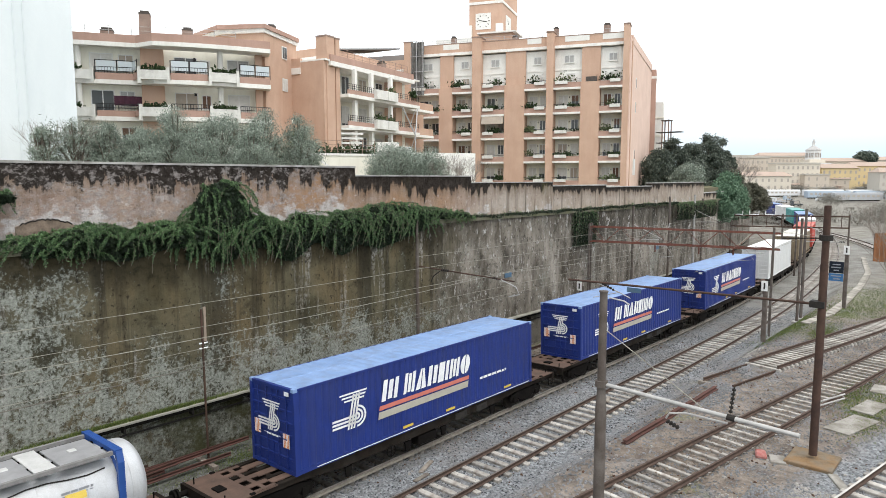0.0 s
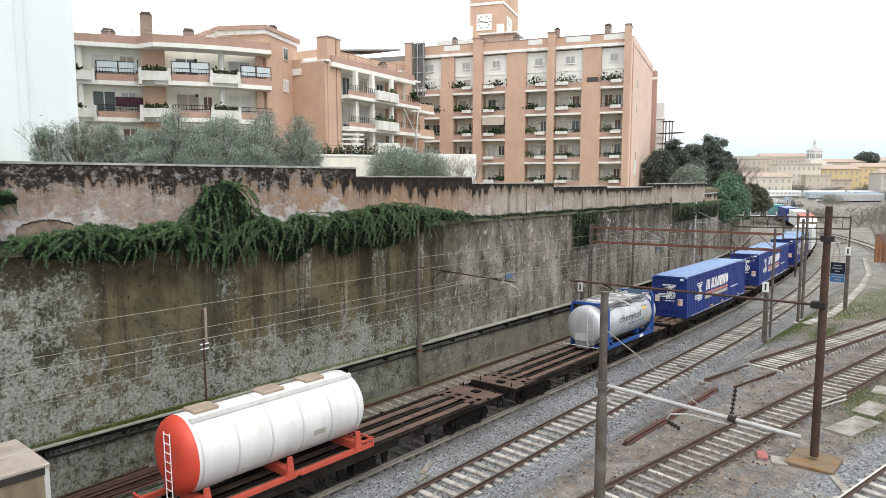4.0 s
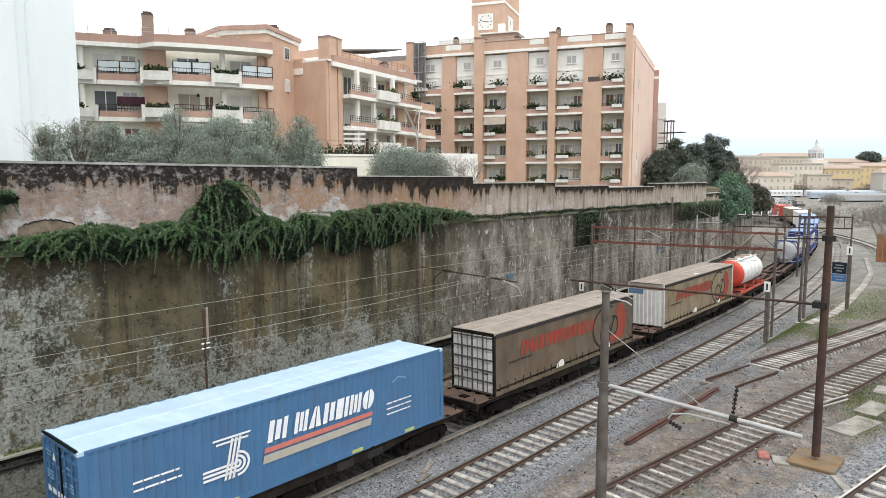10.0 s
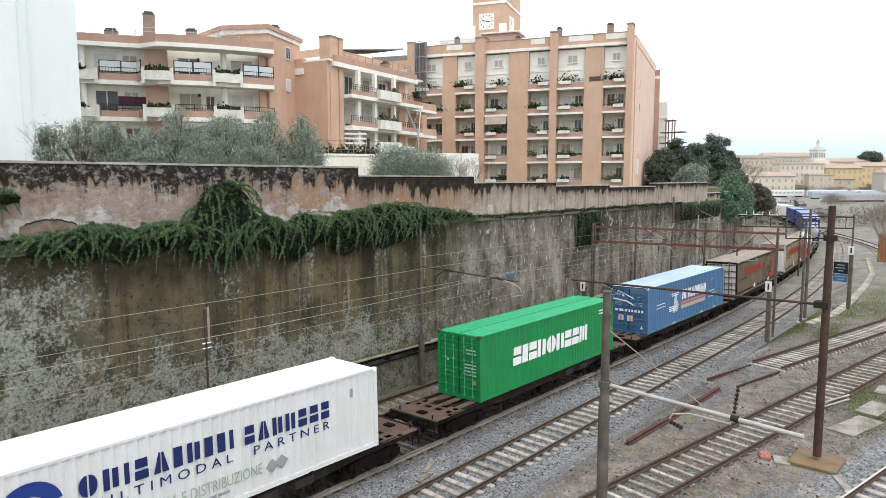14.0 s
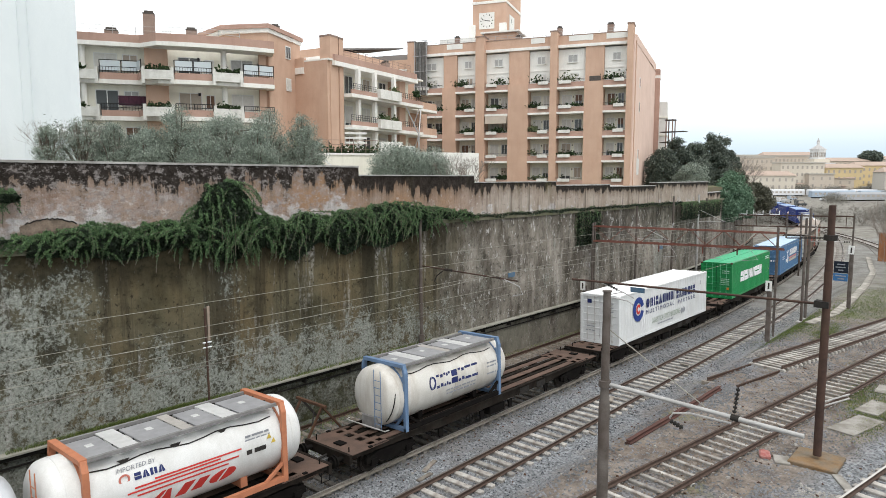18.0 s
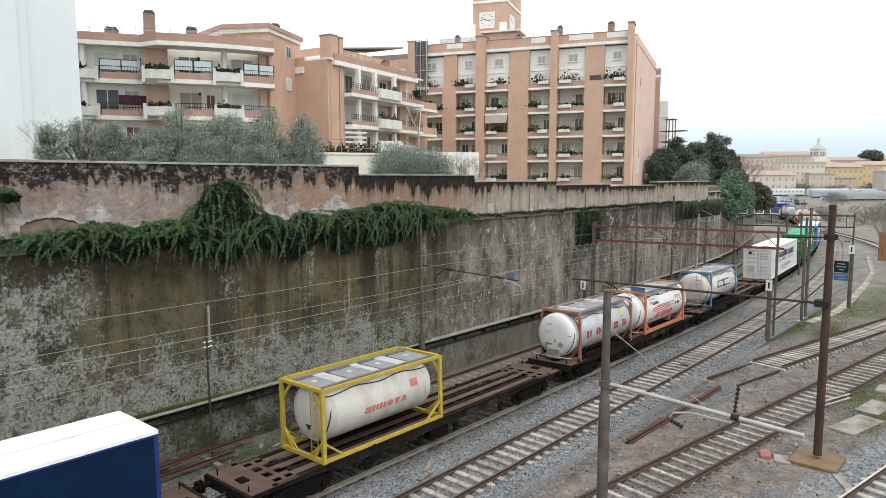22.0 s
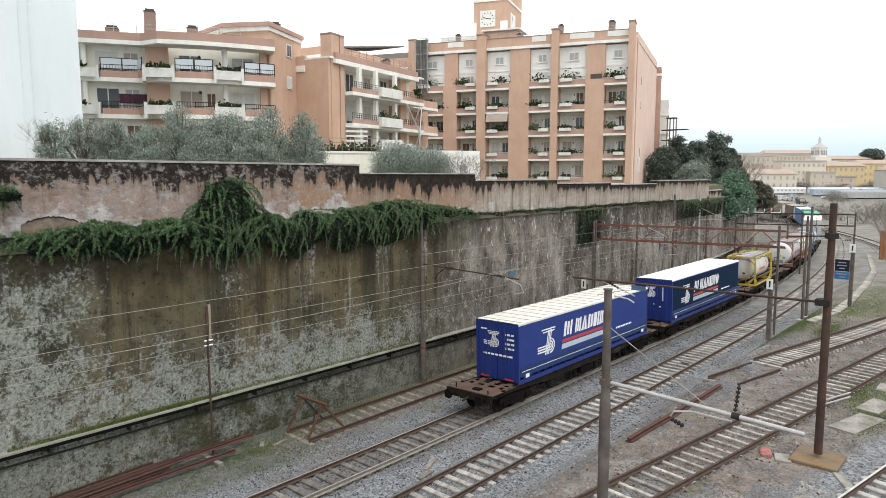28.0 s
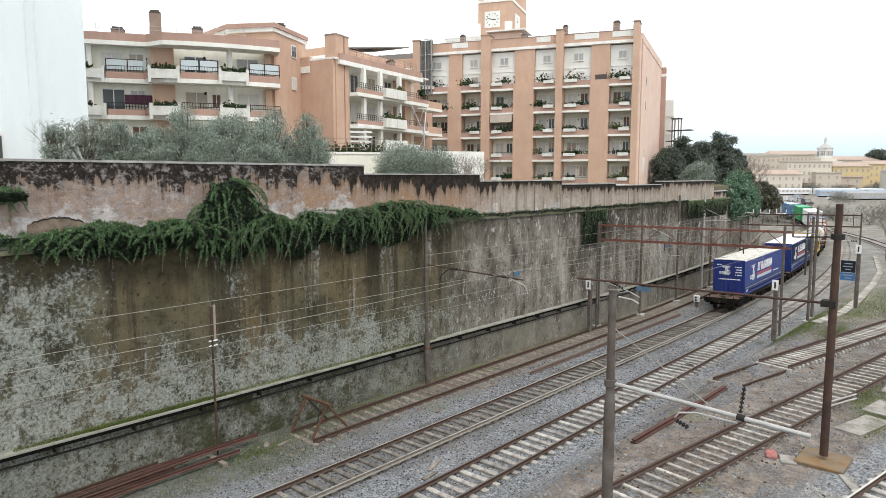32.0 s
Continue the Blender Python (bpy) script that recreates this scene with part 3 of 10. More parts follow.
def rail_profile(foot=0.07, head=0.036, h=0.16):
    return [(-foot, -h), (foot, -h), (foot, -h + 0.02), (0.012, -h + 0.05), (0.012, -0.045), (head, -0.035), (head, -0.004),
            (head - 0.008, 0), (-head + 0.008, 0), (-head, -0.004), (-head, -0.035), (-0.012, -0.045), (-0.012, -h + 0.05), (-foot, -h + 0.02)]


def swept(points, outline):
    """An outline of (side, up) drawn along points of (x, y, z, heading)."""
    s = Shape()
    n = len(outline)
    verts = [(x - math.sin(a) * o, y + math.cos(a) * o, z + u) for x, y, z, a in points for o, u in outline]
    faces = [(j * n + i, j * n + (i + 1) % n, (j + 1) * n + (i + 1) % n, (j + 1) * n + i) for j in range(len(points) - 1) for i in range(n)]
    faces += [tuple(range(n)), tuple(range(len(points) * n - 1, (len(points) - 1) * n - 1, -1))]
    return s.add(verts, faces)


def sleeper_mesh(name, half, w, mat):
    s = Shape().soft_box(-w / 2, w / 2, -half, half, -0.36, -0.165, 0.02)
    for side in (-0.7535, 0.7535):
        s.box(-w / 2 + 0.03, w / 2 - 0.03, side - 0.12, side + 0.12, -0.165, -0.150)
    return s.mesh(name, mat)


def track(label, way, s0, s1, z, step, sleeper_me, side_mat, head_mat, cant=0.0, parts_to=None, near_mat=None):
    """way(s) gives x, y, heading."""
    t = thing("track", label, "railway track", "tracks", kind="structure")
    for side in (-0.7535, 0.7535):
        pts, s = [], s0
        while s <= s1:
            x, y, a = way(s)
            pts.append((x - math.sin(a) * side, y + math.cos(a) * side, z - side * math.sin(radians(cant)), a))
            s += 40 if s < -5 else 4
        rail = part("rail", swept(pts, rail_profile()), near_mat if near_mat and side < 0 else side_mat, t, "", True)
        part("running_surface", swept(pts, [(-0.034, -0.002), (0.034, -0.002), (0.034, 0.004), (-0.034, 0.004)]), head_mat, rail)
    s, far = max(s0, 4.0), Shape()
    while s < s1:
        x, y, a = way(s)
        jig = random.Random(int(s * 100) + 7)
        m = pose(x, y, z + jig.uniform(-0.012, 0.012), -cant, 0, math.degrees(a) + jig.uniform(-1.2, 1.2))
        if parts_to is None or s < parts_to:
            part("sleeper", sleeper_me, None, t).matrix_basis = m
        else:
            far.add([m @ v.co for v in sleeper_me.vertices], [tuple(p.vertices) for p in sleeper_me.polygons])
        s += step
    if far.v:
        tagged(part("far_sleepers", far, sleeper_me.materials[0], t, "sleepers too far off to count"), kind="stuff")
    return t


wide_sleeper = sleeper_mesh("sleeper", 1.04, 0.24, concrete_sleeper)
yard_sleeper = sleeper_mesh("sleeper", 0.93, 0.19, concrete_sleeper)
old_sleeper = sleeper_mesh("sleeper", 1.0, 0.23, wood_sleeper)
main_sleeper = sleeper_mesh("sleeper", 0.83, 0.21, surface("dusty_timber_sleeper", (0.20, 0.188, 0.168), (0.13, 0.118, 0.104), 6, 0.92, 0, 0.4, 30, (0.075, 0.062, 0.052), 0.6, vary=0.3))
buried_sleeper = sleeper_mesh("sleeper", 0.80, 0.15, concrete_sleeper)


def straight(x0, y0, slope):
    a = math.atan(slope)
    return lambda s: (s, y0 + slope * (s - x0), a)


track("main line with rusty rails on weathered sleepers in grey ballast", lambda s: along(s), -260, 330, 0.0, 0.62, main_sleeper, rail_side, rail_top, 1.34, 130, near_mat=rail_dusty)
track("second line with dark rails on pale concrete sleepers", lambda s: along(s, -3.68), -120, 220, 0.0, 0.62, wide_sleeper, rail_side, rail_dull, 0, 120)
track("disused siding beside the wall, rails dark with rust", lambda s: beside(s, 4.11), 16.2, 120, -0.06, 0.66, old_sleeper, old_rail, old_rail, 0, 70)
track("yard line with brown rails on half-buried pale sleepers", straight(17.8, 8.75, -0.15), -40, 75, 1.2, 0.62, buried_sleeper, rail_side, rail_side)
track("yard line with closely laid pale sleepers", straight(36.7, 9.6, -0.204), 36.4, 90, 1.25, 0.45, yard_sleeper, rail_side, rail_side)
track("abandoned end of a yard line, rails buried in dirt", straight(36.0, 9.75, -0.204), 32.2, 36.2, 1.06, 0.7, old_sleeper, old_rail, old_rail)
track("nearest yard line with rusty rails", straight(22.3, 2.9, -0.188), -20, 70, 1.2, 0.62, wide_sleeper, rail_side, rail_top)

# ---- retaining wall ----
LEDGE, TOP = 8.35, 11.35


def strip(s0, s1, o0, o1, z0, z1, step=2.0):
    """A block that follows the main line, between two offsets to its left and two heights."""
    k = max(1, int((s1 - s0) / step)) if s1 > PATH_X else max(1, int((s1 - s0) / 4))
    pts = []
    for i in range(k + 1):
        s = s0 + (s1 - s0) * i / k
        x, y, a = beside(s)
        pts.append((x, y, 0.0, a))
    return swept(pts, [(o0, z0), (o1, z0), (o1, z1), (o0, z1)])


WALL = 5.56
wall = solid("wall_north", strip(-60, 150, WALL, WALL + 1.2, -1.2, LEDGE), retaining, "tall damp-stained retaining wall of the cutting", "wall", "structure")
duct_shade_mat = surface("duct_shade_black", (0.008, 0.008, 0.007), (0.014, 0.013, 0.011), 3, 0.9)
duct = solid("trim", strip(-60, 120, WALL - 0.36, WALL + 0.05, 2.00, 2.06), duct_mat, "pale concrete cable duct along the wall", "cable duct", "structure")
# black strip added in place of the shadow line under the slab
part("cable_bundle", strip(-60, 120, WALL - 0.30, WALL + 0.02, 1.86, 1.985), duct_shade_mat, duct, "black strip standing in for the shade under the duct slab")
bracket_me = Shape().prism([(-0.03, 2.0), (0.03, 2.0), (0.03, 1.68), (-0.03, 1.68)], -0.30, 0.02).mesh("bracket", black_iron)
for s in [2 + 2.6 * i for i in range(28)]:
    x, y, a = beside(s, WALL)
    part("bracket", bracket_me, None, duct).matrix_basis = pose(x, y, 0, 0, 0, math.degrees(a))
part("conduit", strip(-60, 120, WALL - 0.10, WALL - 0.03, 1.52, 1.57), black_iron, duct, "thin dark pipe under the duct")
ledge = solid("ledge", strip(-60, 150, WALL - 0.12, WALL + 1.3, LEDGE, LEDGE + 0.16), ledge_mat, "mossy stone ledge between the two walls", "ledge", "structure")
for name, s0, s1, top, cop in (("wall_parapet_1", -60, 21.4, 11.30, 0.08), ("wall_parapet_2", 21.4, 30.3, 10.90, 0.06), ("wall_parapet_3", 30.3, 39.2, 10.52, 0.05), ("wall_parapet_4", 39.2, 47.0, 10.25, 0.08),
                               ("wall_parapet_5", 47.0, 56.0, 10.10, 0.06), ("wall_parapet_6", 56.0, 72.0, 10.35, 0.08), ("wall_parapet_7", 72.0, 150, 9.2, 0.08)):
    sh = strip(s0, s1, WALL + 0.32, WALL + 0.85, LEDGE + 0.1, top)
    sh.v = [(x, y, z - top) for x, y, z in sh.v]
    w = solid(name, sh, parapet, "old pinkish plaster parapet with black stains and drips", "wall", "structure")
    w.location.z = top
    cp = part("coping", strip(s0 + 0.01, s1 - 0.01, WALL + 0.27, WALL + 0.90, 0.0, cop), coping_mat, w, "worn grey stone coping")

# rubble core where the plaster has come off the parapet beside the ivy, with a black line drawn for the shadow of its
# broken edge
core_mat = surface("exposed_rubble", (0.24, 0.185, 0.145), (0.12, 0.092, 0.070), 3.5, 0.95, 0, 0.5, 18, (0.05, 0.045, 0.035), 0.7)
edge_r = random.Random(77)
torn = []
for k in range(30):
    u = k / 29
    torn.append((6.95 + 2.15 * u, 9.22 + 0.26 * math.sin(math.pi * min(1, u * 1.15)) ** 0.7 - 0.06 * u + edge_r.uniform(-0.035, 0.035)))
first_parapet = bpy.data.objects["wall_parapet_1"]
bare = Shape().prism([(x, z - 11.30) for x, z in torn] + [(9.1, LEDGE + 0.16 - 11.30), (6.95, LEDGE + 0.16 - 11.30)], PATH_Y + WALL + 0.295, PATH_Y + WALL + 0.34)
part("bare_patch", bare, core_mat, first_parapet, "brown rubble core under fallen plaster")
part("broken_edge", Shape().tube([(x, PATH_Y + WALL + 0.29, z - 11.30) for x, z in torn[2:24]], 0.022, 5), black_iron, first_parapet, "dark line drawn as the shadow along the plaster's broken edge")

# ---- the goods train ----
# container roofs get a lighter tone than their side paints
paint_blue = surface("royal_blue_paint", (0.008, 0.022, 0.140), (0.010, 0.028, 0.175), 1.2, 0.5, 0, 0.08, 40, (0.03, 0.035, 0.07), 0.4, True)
roof_blue = surface("light_blue_roof", (0.20, 0.30, 0.50), (0.15, 0.24, 0.42), 1.0, 0.55, 0, 0.1, 40, (0.12, 0.13, 0.15), 0.5)
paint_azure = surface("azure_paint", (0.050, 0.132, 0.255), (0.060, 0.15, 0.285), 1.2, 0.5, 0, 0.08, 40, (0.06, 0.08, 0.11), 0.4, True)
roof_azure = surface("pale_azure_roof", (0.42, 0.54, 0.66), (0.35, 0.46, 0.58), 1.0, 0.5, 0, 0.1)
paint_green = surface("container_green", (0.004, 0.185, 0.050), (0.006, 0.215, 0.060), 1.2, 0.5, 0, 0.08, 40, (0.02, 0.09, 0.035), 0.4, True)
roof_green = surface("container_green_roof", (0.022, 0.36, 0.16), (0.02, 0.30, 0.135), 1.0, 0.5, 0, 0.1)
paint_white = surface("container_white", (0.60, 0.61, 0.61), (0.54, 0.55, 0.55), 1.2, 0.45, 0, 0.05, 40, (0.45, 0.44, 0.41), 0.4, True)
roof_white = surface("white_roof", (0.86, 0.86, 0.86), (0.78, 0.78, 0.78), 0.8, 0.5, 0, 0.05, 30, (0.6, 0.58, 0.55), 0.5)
curtain_navy = surface("navy_curtain", (0.0045, 0.015, 0.038), (0.006, 0.020, 0.055), 1.5, 0.55, 0, 0.1, 25)
curtain_low = surface("dark_blue_curtain_band", (0.006, 0.021, 0.085), (0.008, 0.027, 0.11), 1.5, 0.55, 0, 0.1, 25)
curtain_blue = surface("blue_curtain", (0.008, 0.026, 0.150), (0.010, 0.032, 0.180), 1.5, 0.55, 0, 0.1, 25)
curtain_tan = surface("grimy_tan_curtain", (0.185, 0.145, 0.096), (0.26, 0.21, 0.14), 0.9, 0.8, 0, 0.12, 25, (0.085, 0.068, 0.05), 0.9, True)
curtain_brown = surface("grimy_brown_curtain", (0.100, 0.075, 0.052), (0.145, 0.110, 0.076), 0.9, 0.8, 0, 0.12, 25, (0.06, 0.05, 0.04), 0.9, True)
roof_grime = surface("dusty_roof", (0.32, 0.275, 0.235), (0.24, 0.205, 0.175), 0.8, 0.85, 0, 0.1, 30, (0.18, 0.15, 0.125), 0.5)
roof_pale = surface("pale_canvas_roof", (0.62, 0.60, 0.55), (0.54, 0.52, 0.47), 0.8, 0.8, 0, 0.1, 30)
pale_panel = surface("pale_door_panel", (0.62, 0.61, 0.585), (0.52, 0.505, 0.48), 2, 0.6, 0, 0.05, 40, (0.25, 0.22, 0.19), 0.5, True)
alu = surface("dull_aluminium", (0.52, 0.51, 0.49), (0.42, 0.41, 0.39), 2, 0.5, 0.2, 0.05, 40, (0.2, 0.18, 0.15), 0.5, True)
dark_door = surface("dark_door_panel", (0.06, 0.055, 0.05), (0.09, 0.08, 0.07), 3, 0.7)
mark_white = surface("white_lettering_film", (0.74, 0.75, 0.76), (0.66, 0.67, 0.68), 3, 0.5, 0, 0, 30)
mark_salmon = surface("faded_red_stripe", (0.50, 0.16, 0.12), (0.44, 0.14, 0.11), 3, 0.55, 0, 0)
mark_crimson = surface("crimson_stripe", (0.40, 0.05, 0.055), (0.34, 0.04, 0.05), 3, 0.5, 0, 0)
mark_maroon = surface("maroon_print", (0.34, 0.035, 0.04), (0.28, 0.03, 0.035), 2, 0.6, 0, 0)
mark_red = surface("red_stripe", (0.50, 0.035, 0.025), (0.42, 0.03, 0.025), 3, 0.5, 0, 0)
mark_sand = surface("sand_stripe", (0.38, 0.36, 0.30), (0.33, 0.31, 0.27), 3, 0.55, 0, 0)
mark_faded_red = surface("faded_orange_red_print", (0.26, 0.040, 0.026), (0.19, 0.038, 0.028), 2, 0.75, 0, 0, 30, (0.16, 0.09, 0.06), 0.6, True)
mark_black = surface("black_print", (0.03, 0.028, 0.026), (0.045, 0.04, 0.036), 2, 0.7, 0, 0)
mark_navy = surface("navy_print", (0.006, 0.014, 0.085), (0.008, 0.018, 0.10), 2, 0.5, 0, 0)
mark_blue = surface("blue_print", (0.008, 0.035, 0.20), (0.01, 0.03, 0.16), 2, 0.5, 0, 0)
mark_slate = surface("slate_print", (0.095, 0.10, 0.11), (0.075, 0.08, 0.09), 2, 0.6, 0, 0)
mark_ice = surface("ice_grey_stripe", (0.42, 0.48, 0.51), (0.36, 0.42, 0.45), 3, 0.5, 0, 0)
mark_grey = surface("grey_print", (0.26, 0.27, 0.29), (0.22, 0.23, 0.25), 2, 0.5, 0, 0)
mark_yellow = surface("yellow_label", (0.56, 0.40, 0.06), (0.48, 0.35, 0.06), 3, 0.5, 0, 0)
mark_orange = surface("orange_placard", (0.60, 0.19, 0.03), (0.52, 0.16, 0.03), 3, 0.5, 0, 0)
mark_sage = surface("sage_print", (0.30, 0.36, 0.28), (0.26, 0.32, 0.25), 3, 0.6, 0, 0)
tank_steel = surface("brushed_tank_cladding", (0.50, 0.51, 0.52), (0.40, 0.41, 0.43), 0.9, 0.42, 0.35, 0.05, 40, (0.20, 0.19, 0.17), 0.45, True)
tank_cream = surface("cream_tank", (0.572, 0.556, 0.515), (0.468, 0.452, 0.416), 0.9, 0.45, 0, 0.05, 40, (0.25, 0.19, 0.13), 0.6, True)
tank_white = surface("white_tank", (0.63, 0.63, 0.615), (0.54, 0.54, 0.525), 0.9, 0.42, 0, 0.05, 40, (0.38, 0.36, 0.32), 0.45, True)
tank_red = surface("signal_red_tank_end", (0.54, 0.055, 0.028), (0.45, 0.045, 0.028), 1.2, 0.5, 0, 0.05, 40, (0.22, 0.05, 0.03), 0.4, True)
frame_blue = surface("blue_frame_paint", (0.010, 0.050, 0.20), (0.014, 0.060, 0.24), 3, 0.5, 0, 0.1)
frame_steelblue = surface("grey_blue_frame_paint", (0.12, 0.19, 0.30), (0.09, 0.15, 0.25), 3, 0.6, 0, 0.1)
frame_orange = surface("faded_orange_frame_paint", (0.44, 0.17, 0.085), (0.34, 0.13, 0.07), 3, 0.6, 0, 0.1)
frame_rust = surface("rusted_orange_frame_paint", (0.27, 0.12, 0.075), (0.19, 0.085, 0.06), 3, 0.7, 0, 0.15)
frame_yellow = surface("yellow_frame_paint", (0.46, 0.345, 0.045), (0.36, 0.27, 0.045), 3, 0.5, 0, 0.1)
frame_red = surface("red_saddle_paint", (0.46, 0.075, 0.045), (0.36, 0.06, 0.04), 3, 0.55, 0, 0.1)
walk_grey = surface("grey_walkway_mesh", (0.22, 0.215, 0.21), (0.15, 0.145, 0.14), 4, 0.8, 0, 0.3)
walk_dust = surface("dusty_walkway_plate", (0.34, 0.32, 0.295), (0.26, 0.245, 0.225), 3, 0.8, 0, 0.2)
walk_pale = surface("pale_walkway_plate", (0.50, 0.50, 0.49), (0.40, 0.40, 0.39), 3, 0.6, 0.1, 0.1)
walk_lid = surface("grey_lid_plate", (0.27, 0.27, 0.275), (0.21, 0.21, 0.215), 3, 0.6, 0.1, 0.1)
walk_rust = surface("rust_brown_plate", (0.30, 0.24, 0.19), (0.24, 0.19, 0.15), 3, 0.8, 0, 0.1)

SPEEDS = ((0.0, 8.20), (8.0, 8.30), (13.0, 8.17), (20.0, 8.12), (28.0, 7.92), (32.0, 7.80))


def gone(t):
    """The way that the train has run since the start."""
    way = 0.0
    for (t0, v0), (t1, v1) in zip(SPEEDS, SPEEDS[1:]):
        if t <= t0:
            break
        u = min(t, t1)
        vu = v0 + (v1 - v0) * (u - t0) / (t1 - t0)
        way += (v0 + vu) / 2 * (u - t0)
    return way


moving = []


def on_rails(ob, s, lift=0.0, reach=6.3, lean=True):
    """Note a thing that runs with the train: its middle at s when the clip starts, standing lift above the rails."""
    moving.append((ob, s, lift, reach))


def rail_pose(s, lift, reach):
    xa, ya, _ = along(s - reach)
    xb, yb, _ = along(s + reach)
    a = math.degrees(math.atan2(yb - ya, xb - xa))
    return pose((xa + xb) / 2, (ya + yb) / 2, 0, -1.34, 0, a) @ pose(0, 0, lift)


# -- wagons --
def wheel_shape():
    s = Shape()
    prof = [(-0.07, 0.03), (-0.07, 0.46), (-0.045, 0.49), (-0.035, 0.46), (0.06, 0.455), (0.06, 0.38), (0.02, 0.34), (0.02, 0.12), (0.08, 0.10), (0.08, 0.03)]
    n = 24
    pts = [(r * math.cos(2 * math.pi * i / n), y, r * math.sin(2 * math.pi * i / n)) for y, r in prof for i in range(n)]
    return s.add(pts, [(j * n + i, j * n + (i + 1) % n, (j + 1) * n + (i + 1) % n, (j + 1) * n + i) for j in range(len(prof) - 1) for i in range(n)])


wheel_me = wheel_shape().mesh("wheel", wheel_steel, True)


def wagon(length, deck=False, label="brown skeletal container wagon, grimy underframe", solid_to=0.0):
    """A flat wagon, its middle at the origin, rails at z = 0. solid_to: how much of the deck next to each end is plated."""
    h = length / 2 - 0.45
    w = thing("flat_wagon", label, "railway wagon", "wagons of the train")
    fr = Shape()
    for y in (-0.42, 0.42):
        fr.box(-h, h, y - 0.09, y + 0.09, 0.72, 1.06)
    part("centre_sill", fr, wagon_brown, w)
    for y in (-1, 1):
        s = Shape()
        s.add([(-h, y * 1.18, 0.92), (-h + 3.2, y * 1.18, 0.86), (-h + 4.6, y * 1.18, 0.74), (h - 4.6, y * 1.18, 0.74), (h - 3.2, y * 1.18, 0.86), (h, y * 1.18, 0.92), (h, y * 1.18, 1.09), (-h, y * 1.18, 1.09),
               (-h, y * 1.06, 0.92), (-h + 3.2, y * 1.06, 0.86), (-h + 4.6, y * 1.06, 0.74), (h - 4.6, y * 1.06, 0.74), (h - 3.2, y * 1.06, 0.86), (h, y * 1.06, 0.92), (h, y * 1.06, 1.09), (-h, y * 1.06, 1.09)],
              [tuple(range(8)), tuple(range(15, 7, -1))] + [(i, (i + 1) % 8, 8 + (i + 1) % 8, 8 + i) for i in range(8)])
        s.box(-h, h, y * 1.18 - 0.05, y * 1.18 + 0.05, 1.055, 1.10)
        part("side_sill", s, wagon_brown, w)
    plate = Shape()
    for e in (-1, 1):
        a, b = sorted((e * h, e * (h - 1.9 - solid_to)))
        m = e * (h - 1.15 - solid_to)
        p0, p1 = sorted((e * h, m))
        part("end_plate", Shape().soft_box(p0, p1, -1.25, 1.25, 1.07, 1.104, 0.01), deck_brown, w, "brown steel end platform")
        q0, q1 = sorted((m, e * (h - 1.9 - solid_to)))
        for y in (-1.12, -0.62, 0.0, 0.62, 1.12):
            part("deck_bar", Shape().box(q0, q1, y - 0.12, y + 0.12, 1.07, 1.10), deck_brown, w)
        part("deck_bar", Shape().box(q0 + 0.3, q0 + 0.45, -1.2, 1.2, 1.064, 1.096), deck_brown, w)
        part("hatch", Shape().box(e * (h - 0.5) - 0.15, e * (h - 0.5) + 0.15, -0.3, 0.1, 1.104, 1.16), wagon_dark, w)
        for y, top in ((0.9, 1.32), (-0.95, 1.28)):
            part("stake", Shape().rod((e * (h - 0.2), y, 1.1), (e * (h - 0.2), y, top), 0.025, 6), wagon_dark, w)
        s = Shape().box(e * h - 0.06, e * h + 0.06, -1.28, 1.28, 0.78, 1.12)
        part("headstock", s, wagon_brown, w)
        for y in (-0.875, 0.875):
            b = Shape()
            b.rod((e * h, y, 0.94), (e * (h + 0.36), y, 0.94), 0.09, 10)
            b.rod((e * (h + 0.36), y, 0.94), (e * (h + 0.42), y, 0.94), 0.22, 16)
            part("buffer", b, wagon_dark, w, "", True)
        c = Shape().rod((e * h, 0, 0.86), (e * (h + 0.44), 0, 0.80), 0.05, 8)
        part("brake_hose", Shape().tube([(e * (h + 0.02), -0.5, 0.75), (e * (h + 0.18), -0.48, 0.4), (e * (h + 0.42), -0.46, 0.5)], 0.03, 6), black_iron, w)
        part("coupling", c, black_iron, w)
        k = Shape().tube([(e * h, -1.22, 1.1), (e * h, -1.22, 0.55), (e * (h - 0.35), -1.22, 0.55), (e * (h - 0.35), -1.22, 0.9)], 0.02, 6)
        part("step", k, wagon_dark, w)
    x = -h + 2.2 + solid_to
    while x < h - 2.0 - solid_to:
        part("cross_beam", Shape().box(x - 0.09, x + 0.09, -1.12, 1.12, 0.82, 1.05), wagon_brown, w)
        x += 1.75
    if not solid_to:
        for y in (-0.78, 0.0, 0.78):
            part("deck_plank", Shape().box(-h + 1.9, h - 1.9, y - 0.16, y + 0.16, 1.052, 1.082), plank_brown, w)
    for e in (-1, 1):
        bx = e * (h - 2.15)
        bog = Shape()
        for y in (-1.02, 1.02):
            bog.prism([(bx - 1.25, 0.42), (bx - 1.25, 0.62), (bx - 0.7, 0.78), (bx + 0.7, 0.78), (bx + 1.25, 0.62), (bx + 1.25, 0.42), (bx + 0.7, 0.48), (bx + 0.35, 0.28), (bx - 0.35, 0.28), (bx - 0.7, 0.48)], y - 0.07, y + 0.07)
            for dx in (-0.9, 0.9):
                bog.box(bx + dx - 0.15, bx + dx + 0.15, y - 0.13, y + 0.13, 0.33, 0.58)
                bog.rod((bx + dx - 0.23, y, 0.40), (bx + dx - 0.23, y, 0.72), 0.07, 8).rod((bx + dx + 0.23, y, 0.40), (bx + dx + 0.23, y, 0.72), 0.07, 8)
        bog.box(bx - 0.2, bx + 0.2, -1.0, 1.0, 0.42, 0.72)
